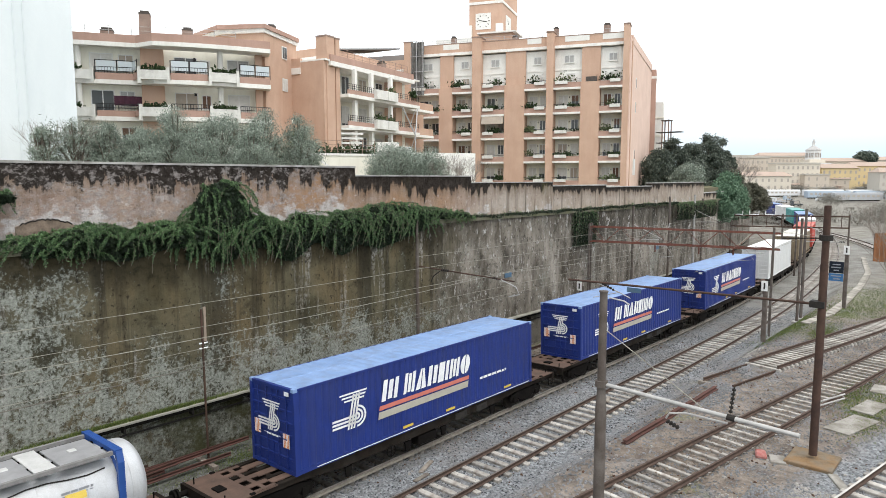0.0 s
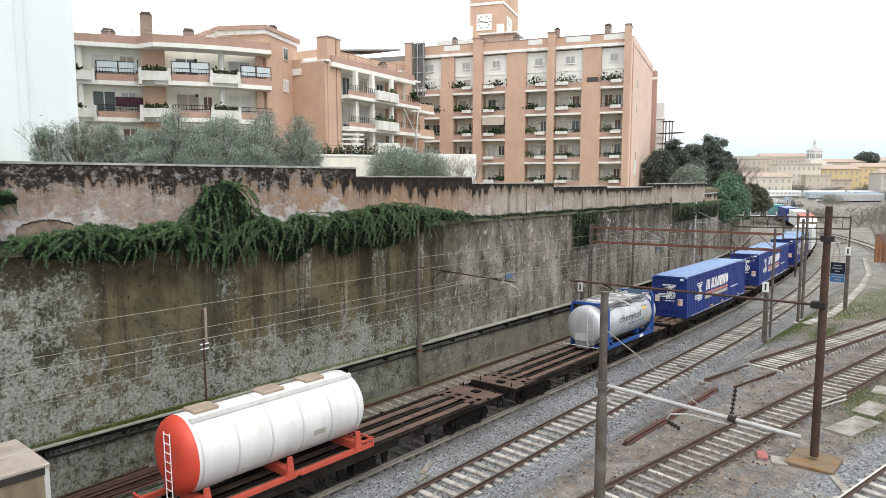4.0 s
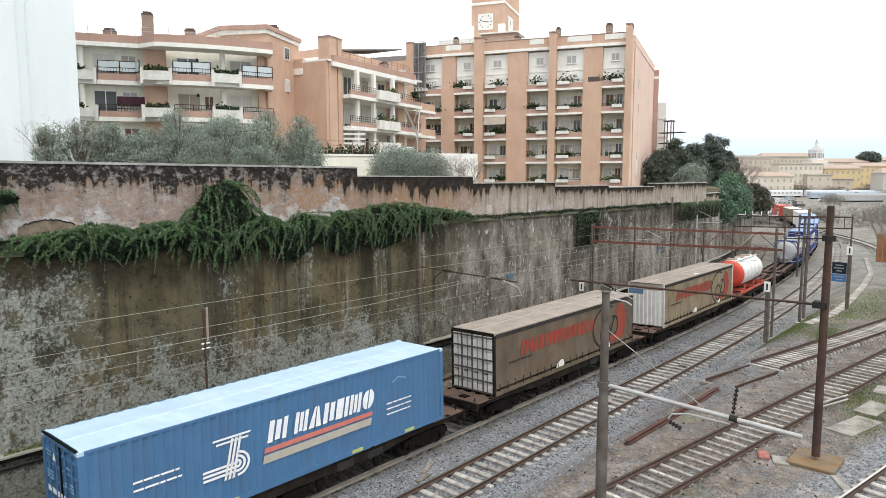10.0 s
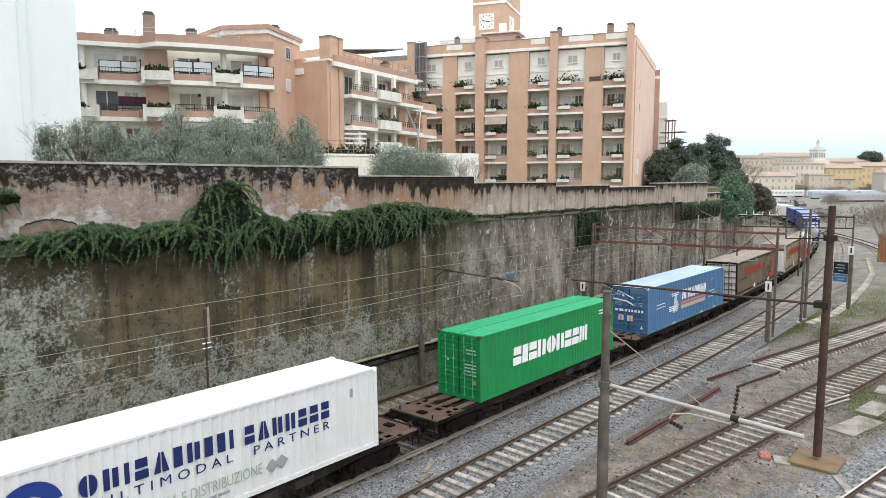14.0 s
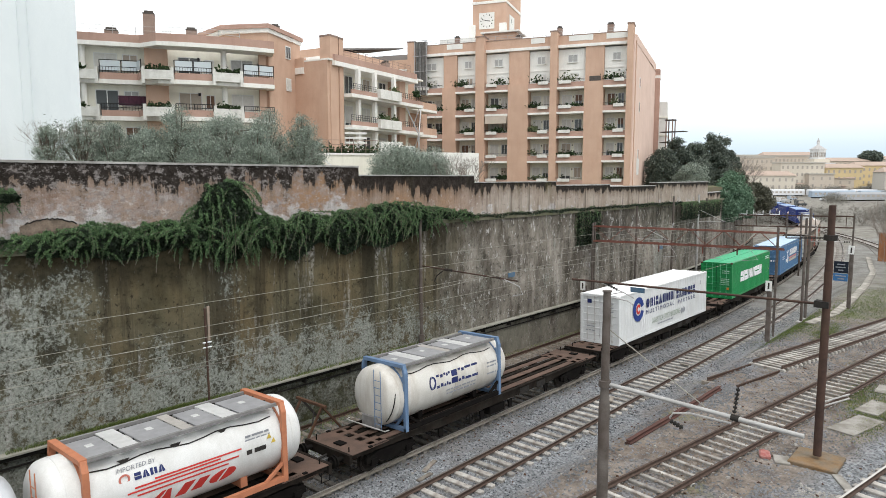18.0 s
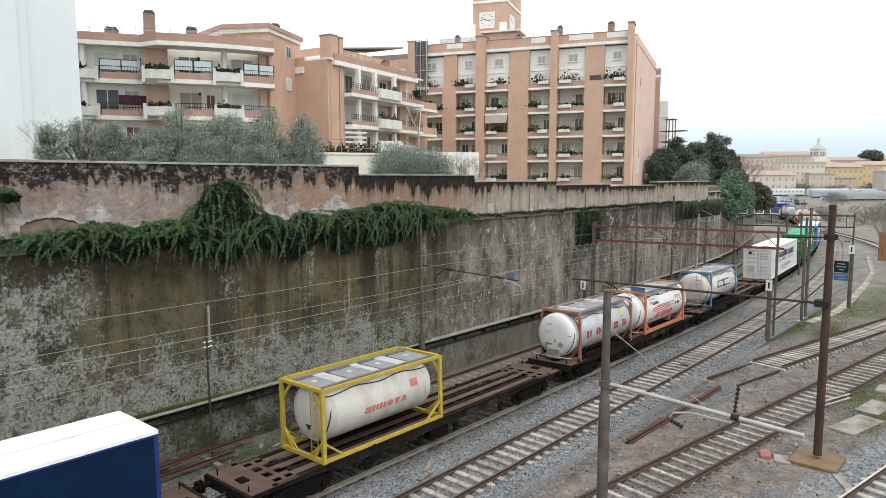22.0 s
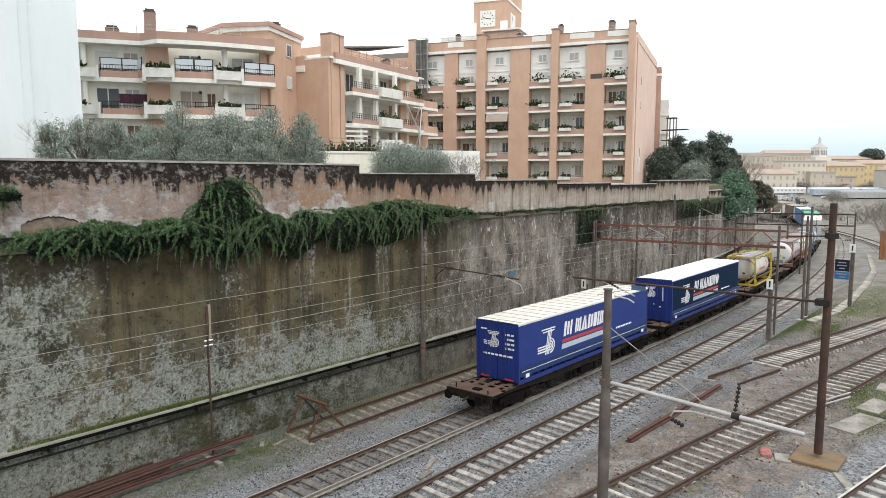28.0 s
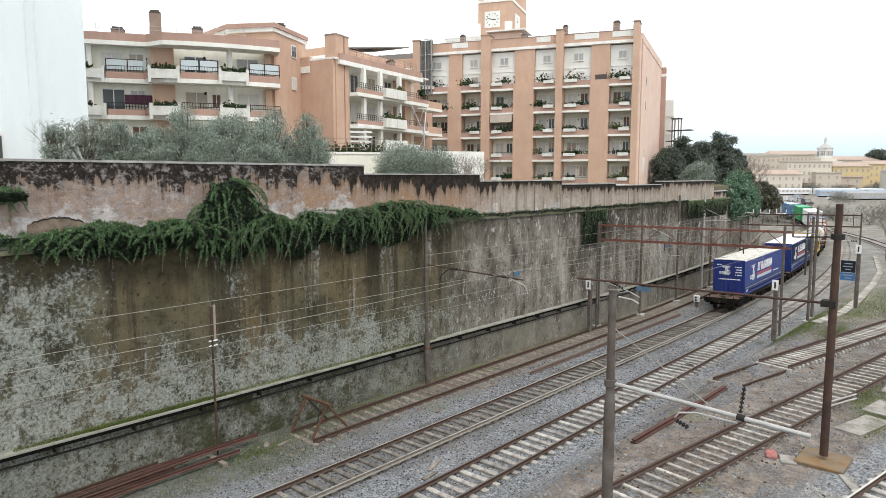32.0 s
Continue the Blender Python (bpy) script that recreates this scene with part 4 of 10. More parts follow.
        bogie = part("bogie", bog, wagon_dark, w)
        for dx in (-0.9, 0.9):
            for y in (-1, 1):
                o = part("wheel", wheel_me, None, bogie)
                o.matrix_basis = pose(bx + dx, y * 0.76, 0.46, 0, 0, 0 if y > 0 else 180)
            part("axle", Shape().rod((bx + dx, -0.74, 0.46), (bx + dx, 0.74, 0.46), 0.08, 10), wheel_steel, bogie)
    part("brake_rigging", Shape().rod((-h + 3.6, -0.25, 0.48), (h - 3.6, -0.25, 0.48), 0.05, 6).rod((-h + 3.6, 0.25, 0.55), (h - 3.6, 0.25, 0.55), 0.05, 6), wagon_dark, w)
    part("air_tank", Shape().rod((1.2, 0.3, 0.5), (2.6, 0.3, 0.5), 0.22, 12), wagon_dark, w)
    part("brake_cylinder", Shape().rod((-3.6, -0.5, 0.55), (-2.9, -0.5, 0.55), 0.2, 12).rod((-2.9, -0.5, 0.55), (-2.2, -0.5, 0.55), 0.05, 6), wagon_dark, w)
    for x in (-h + 4.9, h - 4.9, -1.2, 0.9):
        part("hanger", Shape().prism([(x - 0.16, 0.66), (x + 0.16, 0.66), (x + 0.1, 0.30), (x - 0.1, 0.30)], -1.15, -1.08), wagon_dark, w)
    box = Shape().soft_box(-0.6, 0.5, -1.12, -0.7, 0.30, 0.66, 0.03)
    part("tool_box", box, wagon_dark, w)
    hw = Shape()
    for i in range(16):
        a0, a1 = 2 * math.pi * i / 16, 2 * math.pi * (i + 1) / 16
        hw.rod((-2.2 + 0.22 * math.cos(a0), -1.24, 0.62 + 0.22 * math.sin(a0)), (-2.2 + 0.22 * math.cos(a1), -1.24, 0.62 + 0.22 * math.sin(a1)), 0.018, 5)
    hw.beam((-2.42, -1.24, 0.62), (-1.98, -1.24, 0.62), 0.02).beam((-2.2, -1.24, 0.40), (-2.2, -1.24, 0.84), 0.02)
    part("brake_wheel", hw, wagon_dark, w)
    for x in (1.6, 3.0):
        part("data_plate", Shape().box(x, x + 0.75, -1.20, -1.185, 0.70, 0.98), black_iron, w, "dark data panel")
    for x in (-h + 1.0, -h + 5.2, h - 5.2, h - 1.0):
        for y in (-1.2, 1.2):
            part("spigot", Shape().box(x - 0.08, x + 0.08, y - 0.06, y + 0.06, 1.10, 1.14), wagon_dark, w)
    return w


# -- markings --
def ring_of(cx, cz, rx, rz, w, n=20, a0=0.0, a1=360.0):
    """Four-sided pieces of a flat ring or arc, w of its radius wide."""
    out = []
    for i in range(n):
        a, b = radians(a0 + (a1 - a0) * i / n), radians(a0 + (a1 - a0) * (i + 1) / n)
        out.append([(cx + k * rx * math.cos(t), cz + k * rz * math.sin(t)) for k, t in ((1, a), (1, b), (1 - w, b), (1 - w, a))])
    return out


def pieces(kind):
    """Outlines in a unit square for one plain shape of a firm name: p two uprights, m three, s two bars, o a split oval, a and v wedges, i a bar, b a block."""
    bar = lambda u0, u1, v0=0.0, v1=1.0: [(u0, v0), (u1, v0), (u1, v1), (u0, v1)]
    if kind == "p":
        return [bar(0, 0.40), bar(0.58, 0.98, 0.05, 0.95)]
    if kind == "m":
        return [bar(0, 0.27), bar(0.37, 0.63, 0.05, 0.95), bar(0.73, 1)]
    if kind == "s":
        return [bar(0, 1, 0, 0.43), bar(0.04, 0.96, 0.55, 1)]
    if kind == "o":
        half = lambda sign: [(0.5 + sign * 0.05, 0.0)] + [(0.5 + sign * (0.05 + 0.45 * math.cos(a)), 0.5 + 0.5 * math.sin(a)) for a in [-math.pi / 2 + math.pi * k / 10 for k in range(1, 10)]] + [(0.5 + sign * 0.05, 1.0)]
        return [half(1), list(reversed(half(-1)))]
    if kind == "a":
        return [[(0, 0), (0.44, 0), (0.47, 1), (0.34, 1)], [(0.56, 0), (1, 0), (0.66, 1), (0.53, 1)]]
    if kind == "v":
        return [[(0.30, 0), (0.70, 0), (0.98, 1), (0.02, 1)]]
    return [bar(0, 1)]


def blocks(name, kinds, x0, x1, z, h, y, parent, mat, lean=0.0, gap=0.16):
    """A row of plain shapes from x0 to x1 in the place of a painted firm name; a blank leaves a space."""
    wide = {"i": 0.32, "m": 1.05, "o": 1.1, "a": 1.05, "b": 0.62, "p": 0.95, "s": 0.88, "v": 0.92, " ": 0.3}
    unit = (x1 - x0 - lean * h) / (sum(wide[k] for k in kinds) + gap * (len(kinds) - 1))
    x = x0
    for kind in kinds:
        w = wide[kind] * unit
        if kind != " ":
            sh = Shape()
            for flat in pieces(kind):
                sh.prism([(x + u * w + lean * v * h, z + v * h) for u, v in flat], y - 0.004, y)
            part(name, sh, mat, parent)
        x += w + gap * unit


def bars(name, x0, x1, z, h, y, parent, mat, n=1, pitch=0.0, seed=1):
    """Plain bars in the place of small writing."""
    s, rnd = Shape(), random.Random(seed)
    for i in range(n):
        x, zz = x0, z - i * pitch
        while x < x1 - 0.05:
            w = min(rnd.uniform(0.12, 0.42), x1 - x)
            s.box(x, x + w, y - 0.004, y, zz, zz + h)
            x += w + h * 0.6
    part(name, s, mat, parent)


def end_bars(name, y0, y1, z, h, x, parent, mat, n=1, pitch=0.0, seed=1):
    s, rnd = Shape(), random.Random(seed)
    for i in range(n):
        y, zz = y0, z - i * pitch
        while y < y1 - 0.04:
            w = min(rnd.uniform(0.08, 0.3), y1 - y)
            s.box(x - 0.004, x, y, y + w, zz, zz + h)
            y += w + h * 0.6
    part(name, s, mat, parent)


def emblem(x, z, h, y, parent, mat, outline=False, turn=None):
    """A plain emblem: a leaning stroke under a bar, with three streaks and a rounded loop."""
    def stroke(pts):
        ob = part("emblem_stroke", Shape().prism([(x + a * h, z + b * h) for a, b in pts], y - 0.004, y), mat, parent)
        if turn:
            ob.matrix_basis = turn
    for k in (0.0, 0.09, 0.18) if outline else (0.0, 0.1):
        stroke([(0.05 + k * 0.8, 0.98 - k), (1.0 - k * 0.6, 0.98 - k), (0.98 - k * 0.6, 0.935 - k), (0.04 + k * 0.8, 0.935 - k)])
    for k in (0.0, 0.1, 0.2):
        stroke([(0.28 + k, 0.0), (0.34 + k, 0.0), (0.56 + k, 0.92), (0.50 + k, 0.92)])
    for k in (0.0, 0.095, 0.19):
        stroke([(-0.22, 0.30 - k), (0.62, 0.30 - k), (0.64, 0.355 - k), (-0.21, 0.355 - k)])
        r0, n = 0.33 - k * 1.15, 12
        ring = [(0.62 + r * math.cos(a), 0.30 + r * 0.9 * math.sin(a)) for r, way in ((r0, range(n + 1)), (r0 - 0.06, range(n, -1, -1))) for a in [-math.pi / 2 + math.pi * i / n for i in way]]
        stroke(ring)


# -- containers --
def corrugated(x0, x1, y, z0, z1, pitch=0.28, depth=0.036, out=-1):
    """Side sheet with trapezoid corrugations; out: the way that it faces along y."""
    xs, n = [], int((x1 - x0) / pitch)
    p = (x1 - x0) / n
    for i in range(n):
        a = x0 + i * p
        xs += [(a, 0), (a + 0.25 * p, 0), (a + 0.5 * p, 1), (a + 0.75 * p, 1)]
    xs.append((x1, 0))
    s = Shape()
    s.sheet([[(x, y - out * depth * d, z) for x, d in xs] for z in (z0, z1)])
    return s


def container(name, length, paint, roof, label, width=2.44, height=2.90, pitch=0.28, door_mat=None, end="doors", rod_mat=None, flat=False):
    """A steel box container: its base at the origin, x along it, the doors at its lower end of x."""
    c = thing(name, label, "shipping container", "containers of the train")
    L, W, H = length / 2, width / 2, height
    door_mat = door_mat or paint
    for y in (-1, 1):
        part("side_panel", corrugated(-L + 0.14, L - 0.14, y * (W - 0.012), 0.15, H - 0.08, pitch, 0.036 if not flat else 0.008, y), paint, c)
        part("bottom_rail", Shape().box(-L + 0.1, L - 0.1, y * W - 0.05 * (y > 0), y * W + 0.05 * (y < 0), 0.01, 0.16), paint, c)
        part("top_rail", Shape().box(-L + 0.1, L - 0.1, y * W - 0.05 * (y > 0), y * W + 0.05 * (y < 0), H - 0.09, H - 0.015), paint, c)
        for x in (-1, 1):
            part("corner_post", Shape().box(min(x * L, x * (L - 0.16)), max(x * L, x * (L - 0.16)), y * W - 0.14 * (y > 0), y * W + 0.14 * (y < 0), 0.11, H - 0.11), paint, c)
            for z in (0, H - 0.118):
                part("corner_casting", Shape().soft_box(min(x * (L + 0.004), x * (L - 0.17)), max(x * (L + 0.004), x * (L - 0.17)), y * (W + 0.004) - 0.16 * (y > 0), y * (W + 0.004) + 0.16 * (y < 0), z, z + 0.118, 0.012), roof if z else paint, c)
    # roof with shallow cross corrugations and a seam along the middle
    n = int(length / 0.42)
    rows = []
    for y in (-W + 0.04, -0.02, 0, 0.02, W - 0.04):
        row = []
        for i in range(n * 4 + 1):
            x = -L + 0.1 + (length - 0.2) * i / (n * 4)
            dip = 0.014 if i % 4 in (2, 3) and abs(y) > 0.01 else 0.0
            row.append((x, y, H - 0.012 - dip + (0.008 if abs(y) < 0.01 else 0)))
        rows.append(row)
    part("roof", Shape().sheet(rows), roof, c, "roof in a lighter tone than the sides")
    part("floor", Shape().box(-L + 0.1, L - 0.1, -W + 0.05, W - 0.05, 0.02, 0.15), paint, c)
    part("front_wall", Shape().box(L - 0.07, L - 0.03, -W + 0.1, W - 0.1, 0.1, H - 0.05), paint, c)
    part("header", Shape().box(-L, -L + 0.1, -W + 0.14, W - 0.14, H - 0.14, H - 0.02), paint, c)
    part("sill", Shape().box(-L, -L + 0.1, -W + 0.14, W - 0.14, 0.0, 0.13), paint, c)
    for y in (-1, 1):
        a, b = sorted((y * 0.015, y * (W - 0.15)))
        zs = [0.14, 0.45, 0.52, 0.85, 0.92, 1.25, 1.32, 1.65, 1.72, 2.05, 2.12, 2.45, 2.52, H - 0.15]
        prof = [(-L + 0.09, 0.14)]
        for i, (z0, z1) in enumerate(zip(zs, zs[1:])):
            dx = 0.03 if i % 2 else 0.055
            prof += [(-L + dx, z0 + 0.01), (-L + dx, z1 - 0.01)]
        d = Shape().prism(prof + [(-L + 0.09, H - 0.15)], a, b)
        door = part("door", d, door_mat, c)
        for k in (0.28, 0.72):
            yy = a + (b - a) * k
            r = Shape().rod((-L + 0.015, yy, 0.1), (-L + 0.015, yy, H - 0.1), 0.019, 8)
            for z in (0.16, 0.5, 1.1, 1.7, 2.3, H - 0.2):
                r.box(-L + 0.0, -L + 0.04, yy - 0.05, yy + 0.05, z, z + 0.07)
            r.box(-L - 0.01, -L + 0.02, yy - 0.03, yy + 0.32 * (1 if k < 0.5 else -1), 1.12, 1.16)
            part("lock_rod", r, rod_mat or paint, door)
        for z in (0.35, 1.05, 1.75, 2.4):
            part("hinge", Shape().box(-L - 0.002, -L + 0.05, y * (W - 0.1) - 0.07, y * (W - 0.1) + 0.05, z, z + 0.12), paint, door)
    return c


def curtain_body(name, length, curtain, roof, label, width=2.5, height=2.85, end_mat=None, lower=None, post=None, fluted=False, doors=False):
    """A curtain-sided swap body: base at the origin, x along it."""
    c = thing(name, label, "swap body", "containers of the train")
    L, W, H = length / 2, width / 2, height
    lower, post, end_mat = lower or curtain, post or curtain, end_mat or curtain
    for y in (-1, 1):
        rows = []
        n = int(length / 0.3)
        for z in (0.32, 0.6, 1.2, 1.8, 2.4, H - 0.12):
            rows.append([(-L + 0.08 + (length - 0.16) * i / n, y * (W - 0.004 - 0.008 * noise.noise((i * 0.4, z * 1.3, 5))), z) for i in range(n + 1)])
        part("curtain", Shape().sheet(rows), curtain, c, "", True)
        part("side_rail", Shape().box(-L + 0.02, L - 0.02, y * W - 0.04 * (y > 0), y * W + 0.04 * (y < 0), 0.0, 0.20), lower, c)
        part("cant_rail", Shape().box(-L + 0.02, L - 0.02, y * (W + 0.01) - 0.06 * (y > 0), y * (W + 0.01) + 0.06 * (y < 0), H - 0.15, H - 0.02), post if post != curtain else lower, c)
        k = int(length / 0.62)
        for i in range(k):
            x = -L + 0.4 + i * (length - 0.8) / (k - 1)
            st = Shape().box(x - 0.022, x + 0.022, y * W - 0.012, y * W + 0.012, 0.14, 0.52).box(x - 0.04, x + 0.04, y * (W + 0.005) - 0.016, y * (W + 0.005) + 0.016, 0.24, 0.33)
            part("buckle", st, lower if lower != curtain else black_iron, c)
        for x in (-1, 1):
            part("corner_post", Shape().soft_box(min(x * L, x * (L - 0.12)), max(x * L, x * (L - 0.12)), y * (W + 0.004) - 0.12 * (y > 0), y * (W + 0.004) + 0.12 * (y < 0), 0, H, 0.01), post, c)
    n = 14
    rows = []
    for y, dz in ((-W - 0.012, -0.10), (-W - 0.012, -0.01), (-W + 0.05, 0.01), (-0.02, 0.02), (0, 0.005), (0.02, 0.02), (W - 0.05, 0.01), (W + 0.012, -0.01), (W + 0.012, -0.10)):
        rows.append([(-L - 0.01 + (length + 0.02) * i / n, y, H + dz + 0.006 * (i % 2)) for i in range(n + 1)])
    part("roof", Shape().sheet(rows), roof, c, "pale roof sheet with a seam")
    part("roof_seam", Shape().box(-L, L, -0.03, 0.0, H + 0.018, H + 0.032), alu, c)
    part("floor", Shape().box(-L + 0.1, L - 0.1, -W + 0.06, W - 0.06, 0.03, 0.18), lower, c)
    part("front_wall", Shape().box(L - 0.08, L - 0.03, -W + 0.1, W - 0.1, 0.1, H - 0.03), end_mat, c)
    e = -L + 0.03
    part("header", Shape().box(-L + 0.005, -L + 0.1, -W + 0.12, W - 0.12, H - 0.42 if fluted else H - 0.16, H - 0.03), roof if fluted else post, c)
    if fluted:
        out = [(e + 0.04, -W + 0.12)]
        for i in range(16):
            y0 = -W + 0.12 + i * (width - 0.24) / 16
            dx = -0.03 if i % 2 else 0
            out += [(e + dx, y0 + 0.02), (e + dx, y0 + (width - 0.24) / 16 - 0.02)]
        s = Shape().column(out + [(e + 0.04, W - 0.12)], 0.1, H - 0.42)
        part("end_wall", s, end_mat, c, "ribbed pale metal end wall")
    else:
        for y in (-1, 1):
            a, b = sorted((y * 0.012, y * (W - 0.13)))
            if doors:
                zs = [0.1, 0.42, 0.48, 0.92, 0.98, 1.42, 1.48, 1.92, 1.98, 2.42, 2.48, H - 0.17]
                prof = [(e + 0.04, 0.1)]
                for i, (z0, z1) in enumerate(zip(zs, zs[1:])):
                    dx = -0.02 if i % 2 == 0 else 0
                    prof += [(e + dx, z0 + 0.01), (e + dx, z1 - 0.01)]
                s = Shape().prism(prof + [(e + 0.04, H - 0.17)], a, b)
            else:
                prof = [(e + 0.04, a)]
                for i in range(5):
                    y0, y1 = a + (b - a) * i / 5, a + (b - a) * (i + 1) / 5
                    prof += [(e, y0 + 0.01), (e - 0.012, y0 + 0.03), (e - 0.012, y1 - 0.03), (e, y1 - 0.01)]
                s = Shape().column(prof + [(e + 0.04, b)], 0.1, H - 0.17)
            door = part("door", s, end_mat, c)
            for k in (0.25, 0.75) if doors else (0.5,):
                yy = a + (b - a) * k
                part("lock_rod", Shape().rod((e - 0.03, yy, 0.08), (e - 0.03, yy, H - 0.12), 0.018, 8).box(e - 0.05, e - 0.01, yy - 0.04, yy + 0.2, 0.95, 1.0), dark_door if doors else post, door)
    return c


def dome(r, depth, x, sign, n=7):
    return [(x + sign * depth * math.sin(math.pi / 2 * i / n), max(0.02, r * math.cos(math.pi / 2 * i / n) ** 0.55)) for i in range(n + 1)]


def tank(name, length, r, body, frame, label, style="beam", height=2.59, walk=walk_grey, ladder=None, hoop=None, over=0.0, ends=None, bands=5, plate=walk_dust, low=None):
    """A tank container. style: beam (end frames hugging the tank), full (open box frame) or saddle (cradle on a swap frame)."""
    c = thing(name, label, "tank container", "containers of the train")
    L, W, H = length / 2, 1.22, height
    cz = H - r - 0.10 if style != "saddle" else 0.42 + r
    tl = L + over
    left = list(reversed(dome(r, 0.42, -tl + 0.42, -1)))
    right = dome(r, 0.42, tl - 0.42, 1)
    if ends:
        part("tank_shell", Shape().lathe_x([(-tl + 0.42, r), (tl - 0.42, r)], 0, cz, 40), body, c, "", True)
        part("tank_end", Shape().lathe_x(left, 0, cz, 40), ends, c, "bright red dished end" if ends is tank_red else "white dished end", True)
        part("tank_end", Shape().lathe_x(right, 0, cz, 40), body, c, "", True)
    else:
        part("tank_shell", Shape().lathe_x(left + right, 0, cz, 40), body, c, "", True)
    for i in range(bands):
        x = -tl + 0.55 + (2 * tl - 1.1) * i / (bands - 1)
        part("band", Shape().lathe_x([(x - 0.03, r + 0.001), (x - 0.03, r + 0.010), (x + 0.03, r + 0.010), (x + 0.03, r + 0.001)], 0, cz, 40), hoop or body, c, "", True)
    for e in (-1, 1):
        x = e * (L - 0.07)
        f = Shape()
        if style == "beam":
            for y in (-1, 1):
                f.box(x - 0.085, x + 0.085, min(y * W, y * (W - 0.12)), max(y * W, y * (W - 0.12)), 0, H - 0.3)
                f.add([(x + dx, y * yy, zz) for dx in (-0.085, 0.085) for yy, zz in ((W, H - 0.3), (W - 0.12, H - 0.3), (W - 0.22, H - 0.02), (W - 0.10, H - 0.02))], [(0, 1, 2, 3), (4, 7, 6, 5), (0, 4, 5, 1), (1, 5, 6, 2), (2, 6, 7, 3), (3, 7, 4, 0)])
                f.beam((x, y * (W - 0.06), 0.75), (x, y * (W - 0.62), 0.1), 0.07, 0.10)
                f.beam((x, y * (W - 0.05), cz + 0.2), (x, y * (r * 0.80), cz + r * 0.66), 0.06, 0.10)
            f.box(x - 0.085, x + 0.085, -W, W, 0.0, 0.14).box(x - 0.10, x + 0.10, -W + 0.12, W - 0.12, H - 0.11, H + 0.02)
            end = part("end_frame", f, frame, c)
            part("hoop", Shape().lathe_x([(x - 0.035, r + 0.002), (x - 0.035, r + 0.026), (x + 0.035, r + 0.026), (x + 0.035, r + 0.002)], 0, cz, 40), frame, end, "", True)
            for y in (-1, 1):
                part("corner_casting", Shape().soft_box(min(x + e * 0.08, x - e * 0.09), max(x + e * 0.08, x - e * 0.09), y * (W + 0.003) - 0.16 * (y > 0), y * (W + 0.003) + 0.16 * (y < 0), 0, 0.118, 0.012), frame, end)
        elif style == "full":
            for y in (-W + 0.06, W - 0.06):
                f.box(x - 0.07, x + 0.07, y - 0.06, y + 0.06, 0, H)
            f.box(x - 0.07, x + 0.07, -W, W, H - 0.12, H).box(x - 0.07, x + 0.07, -W, W, 0.0, 0.14)
            for y in (-1, 1):
                f.beam((x, y * (W - 0.1), H - 0.75), (x, y * (W - 0.62), H - 0.1), 0.07, 0.10)
                f.beam((x, y * (W - 0.1), 0.75), (x, y * (W - 0.62), 0.1), 0.07, 0.10)
            end = part("end_frame", f, frame, c)
            for y in (-1, 1):
                for z in (0, H - 0.118):
                    part("corner_casting", Shape().soft_box(min(x + e * 0.08, x - e * 0.09), max(x + e * 0.08, x - e * 0.09), y * (W + 0.003) - 0.16 * (y > 0), y * (W + 0.003) + 0.16 * (y < 0), z, z + 0.118, 0.012), frame, end)
    if style == "full":
        for y in (-W + 0.05, W - 0.05):
            for z in (0.07, H - 0.06):
                part("side_rail", Shape().box(-L + 0.1, L - 0.1, y - 0.05, y + 0.05, z - 0.06, z + 0.06), frame, c)
            for e in (-1, 1):
                part("brace", Shape().beam((e * (L - 0.1), y, 0.7), (e * (L - 0.9), y, 0.1), 0.07), frame, c)
                part("brace", Shape().beam((e * (L - 0.1), y * 0.3, 0.1), (e * (L - 0.1), y, 0.8), 0.06), frame, c)
    elif style == "beam":
        for y in (-W + 0.08, W - 0.08):
            part("side_rail", Shape().box(-L + 0.1, L - 0.1, y - 0.07, y + 0.07, 0.02, 0.20), low or frame, c)
            for e in (-1, 1):
                part("gusset", Shape().beam((e * (L - 0.12), y, 0.62), (e * (L - 0.8), y, 0.16), 0.09), low or frame, c)
        for e in (-1, 1):
            part("saddle", Shape().box(e * (L - 1.3) - 0.12, e * (L - 1.3) + 0.12, -0.75, 0.75, 0.12, cz - r * 0.72), low or frame, c)
    else:
        for y in (-W + 0.1, W - 0.1):
            part("side_rail", Shape().box(-L - 0.45, L + 0.05, y - 0.07, y + 0.07, 0.02, 0.20), frame, c)
        for x in (-L + 0.6, 0.0, L - 0.6):
            s = Shape().box(x - 0.12, x + 0.12, -W + 0.1, W - 0.1, 0.15, 0.42)
            for y in (-1, 1):
                s.prism([(x - 0.15, 0.2), (x + 0.15, 0.2), (x + 0.08, 0.80), (x - 0.08, 0.80)], min(y * (W - 0.02), y * (W - 0.10)), max(y * (W - 0.02), y * (W - 0.10)))
            part("saddle", s, frame, c)
        for e in (-1, 1):
            x0 = -L - 0.5 if e < 0 else L + 0.1
            s = Shape()
            for z in (0.1, 0.34):
                s.beam((x0, -W + 0.05, z), (x0, W - 0.05, z), 0.07).beam((x0, -W + 0.08, z), (x0 + (0.5 if e < 0 else -0.5), -W + 0.08, z), 0.06)
            for y in (-W + 0.06, 0, W - 0.06):
                s.beam((x0, y, 0.05), (x0, y, 0.4), 0.06)
            part("guard_rail", s, frame, c)
    # walkway on top
    wz = cz + r + 0.02
    if style == "saddle":
        rail = Shape().box(-tl + 0.5, tl - 0.35, -0.62, -0.50, wz - 0.16, wz - 0.02)
        part("spill_rail", rail, body, c)
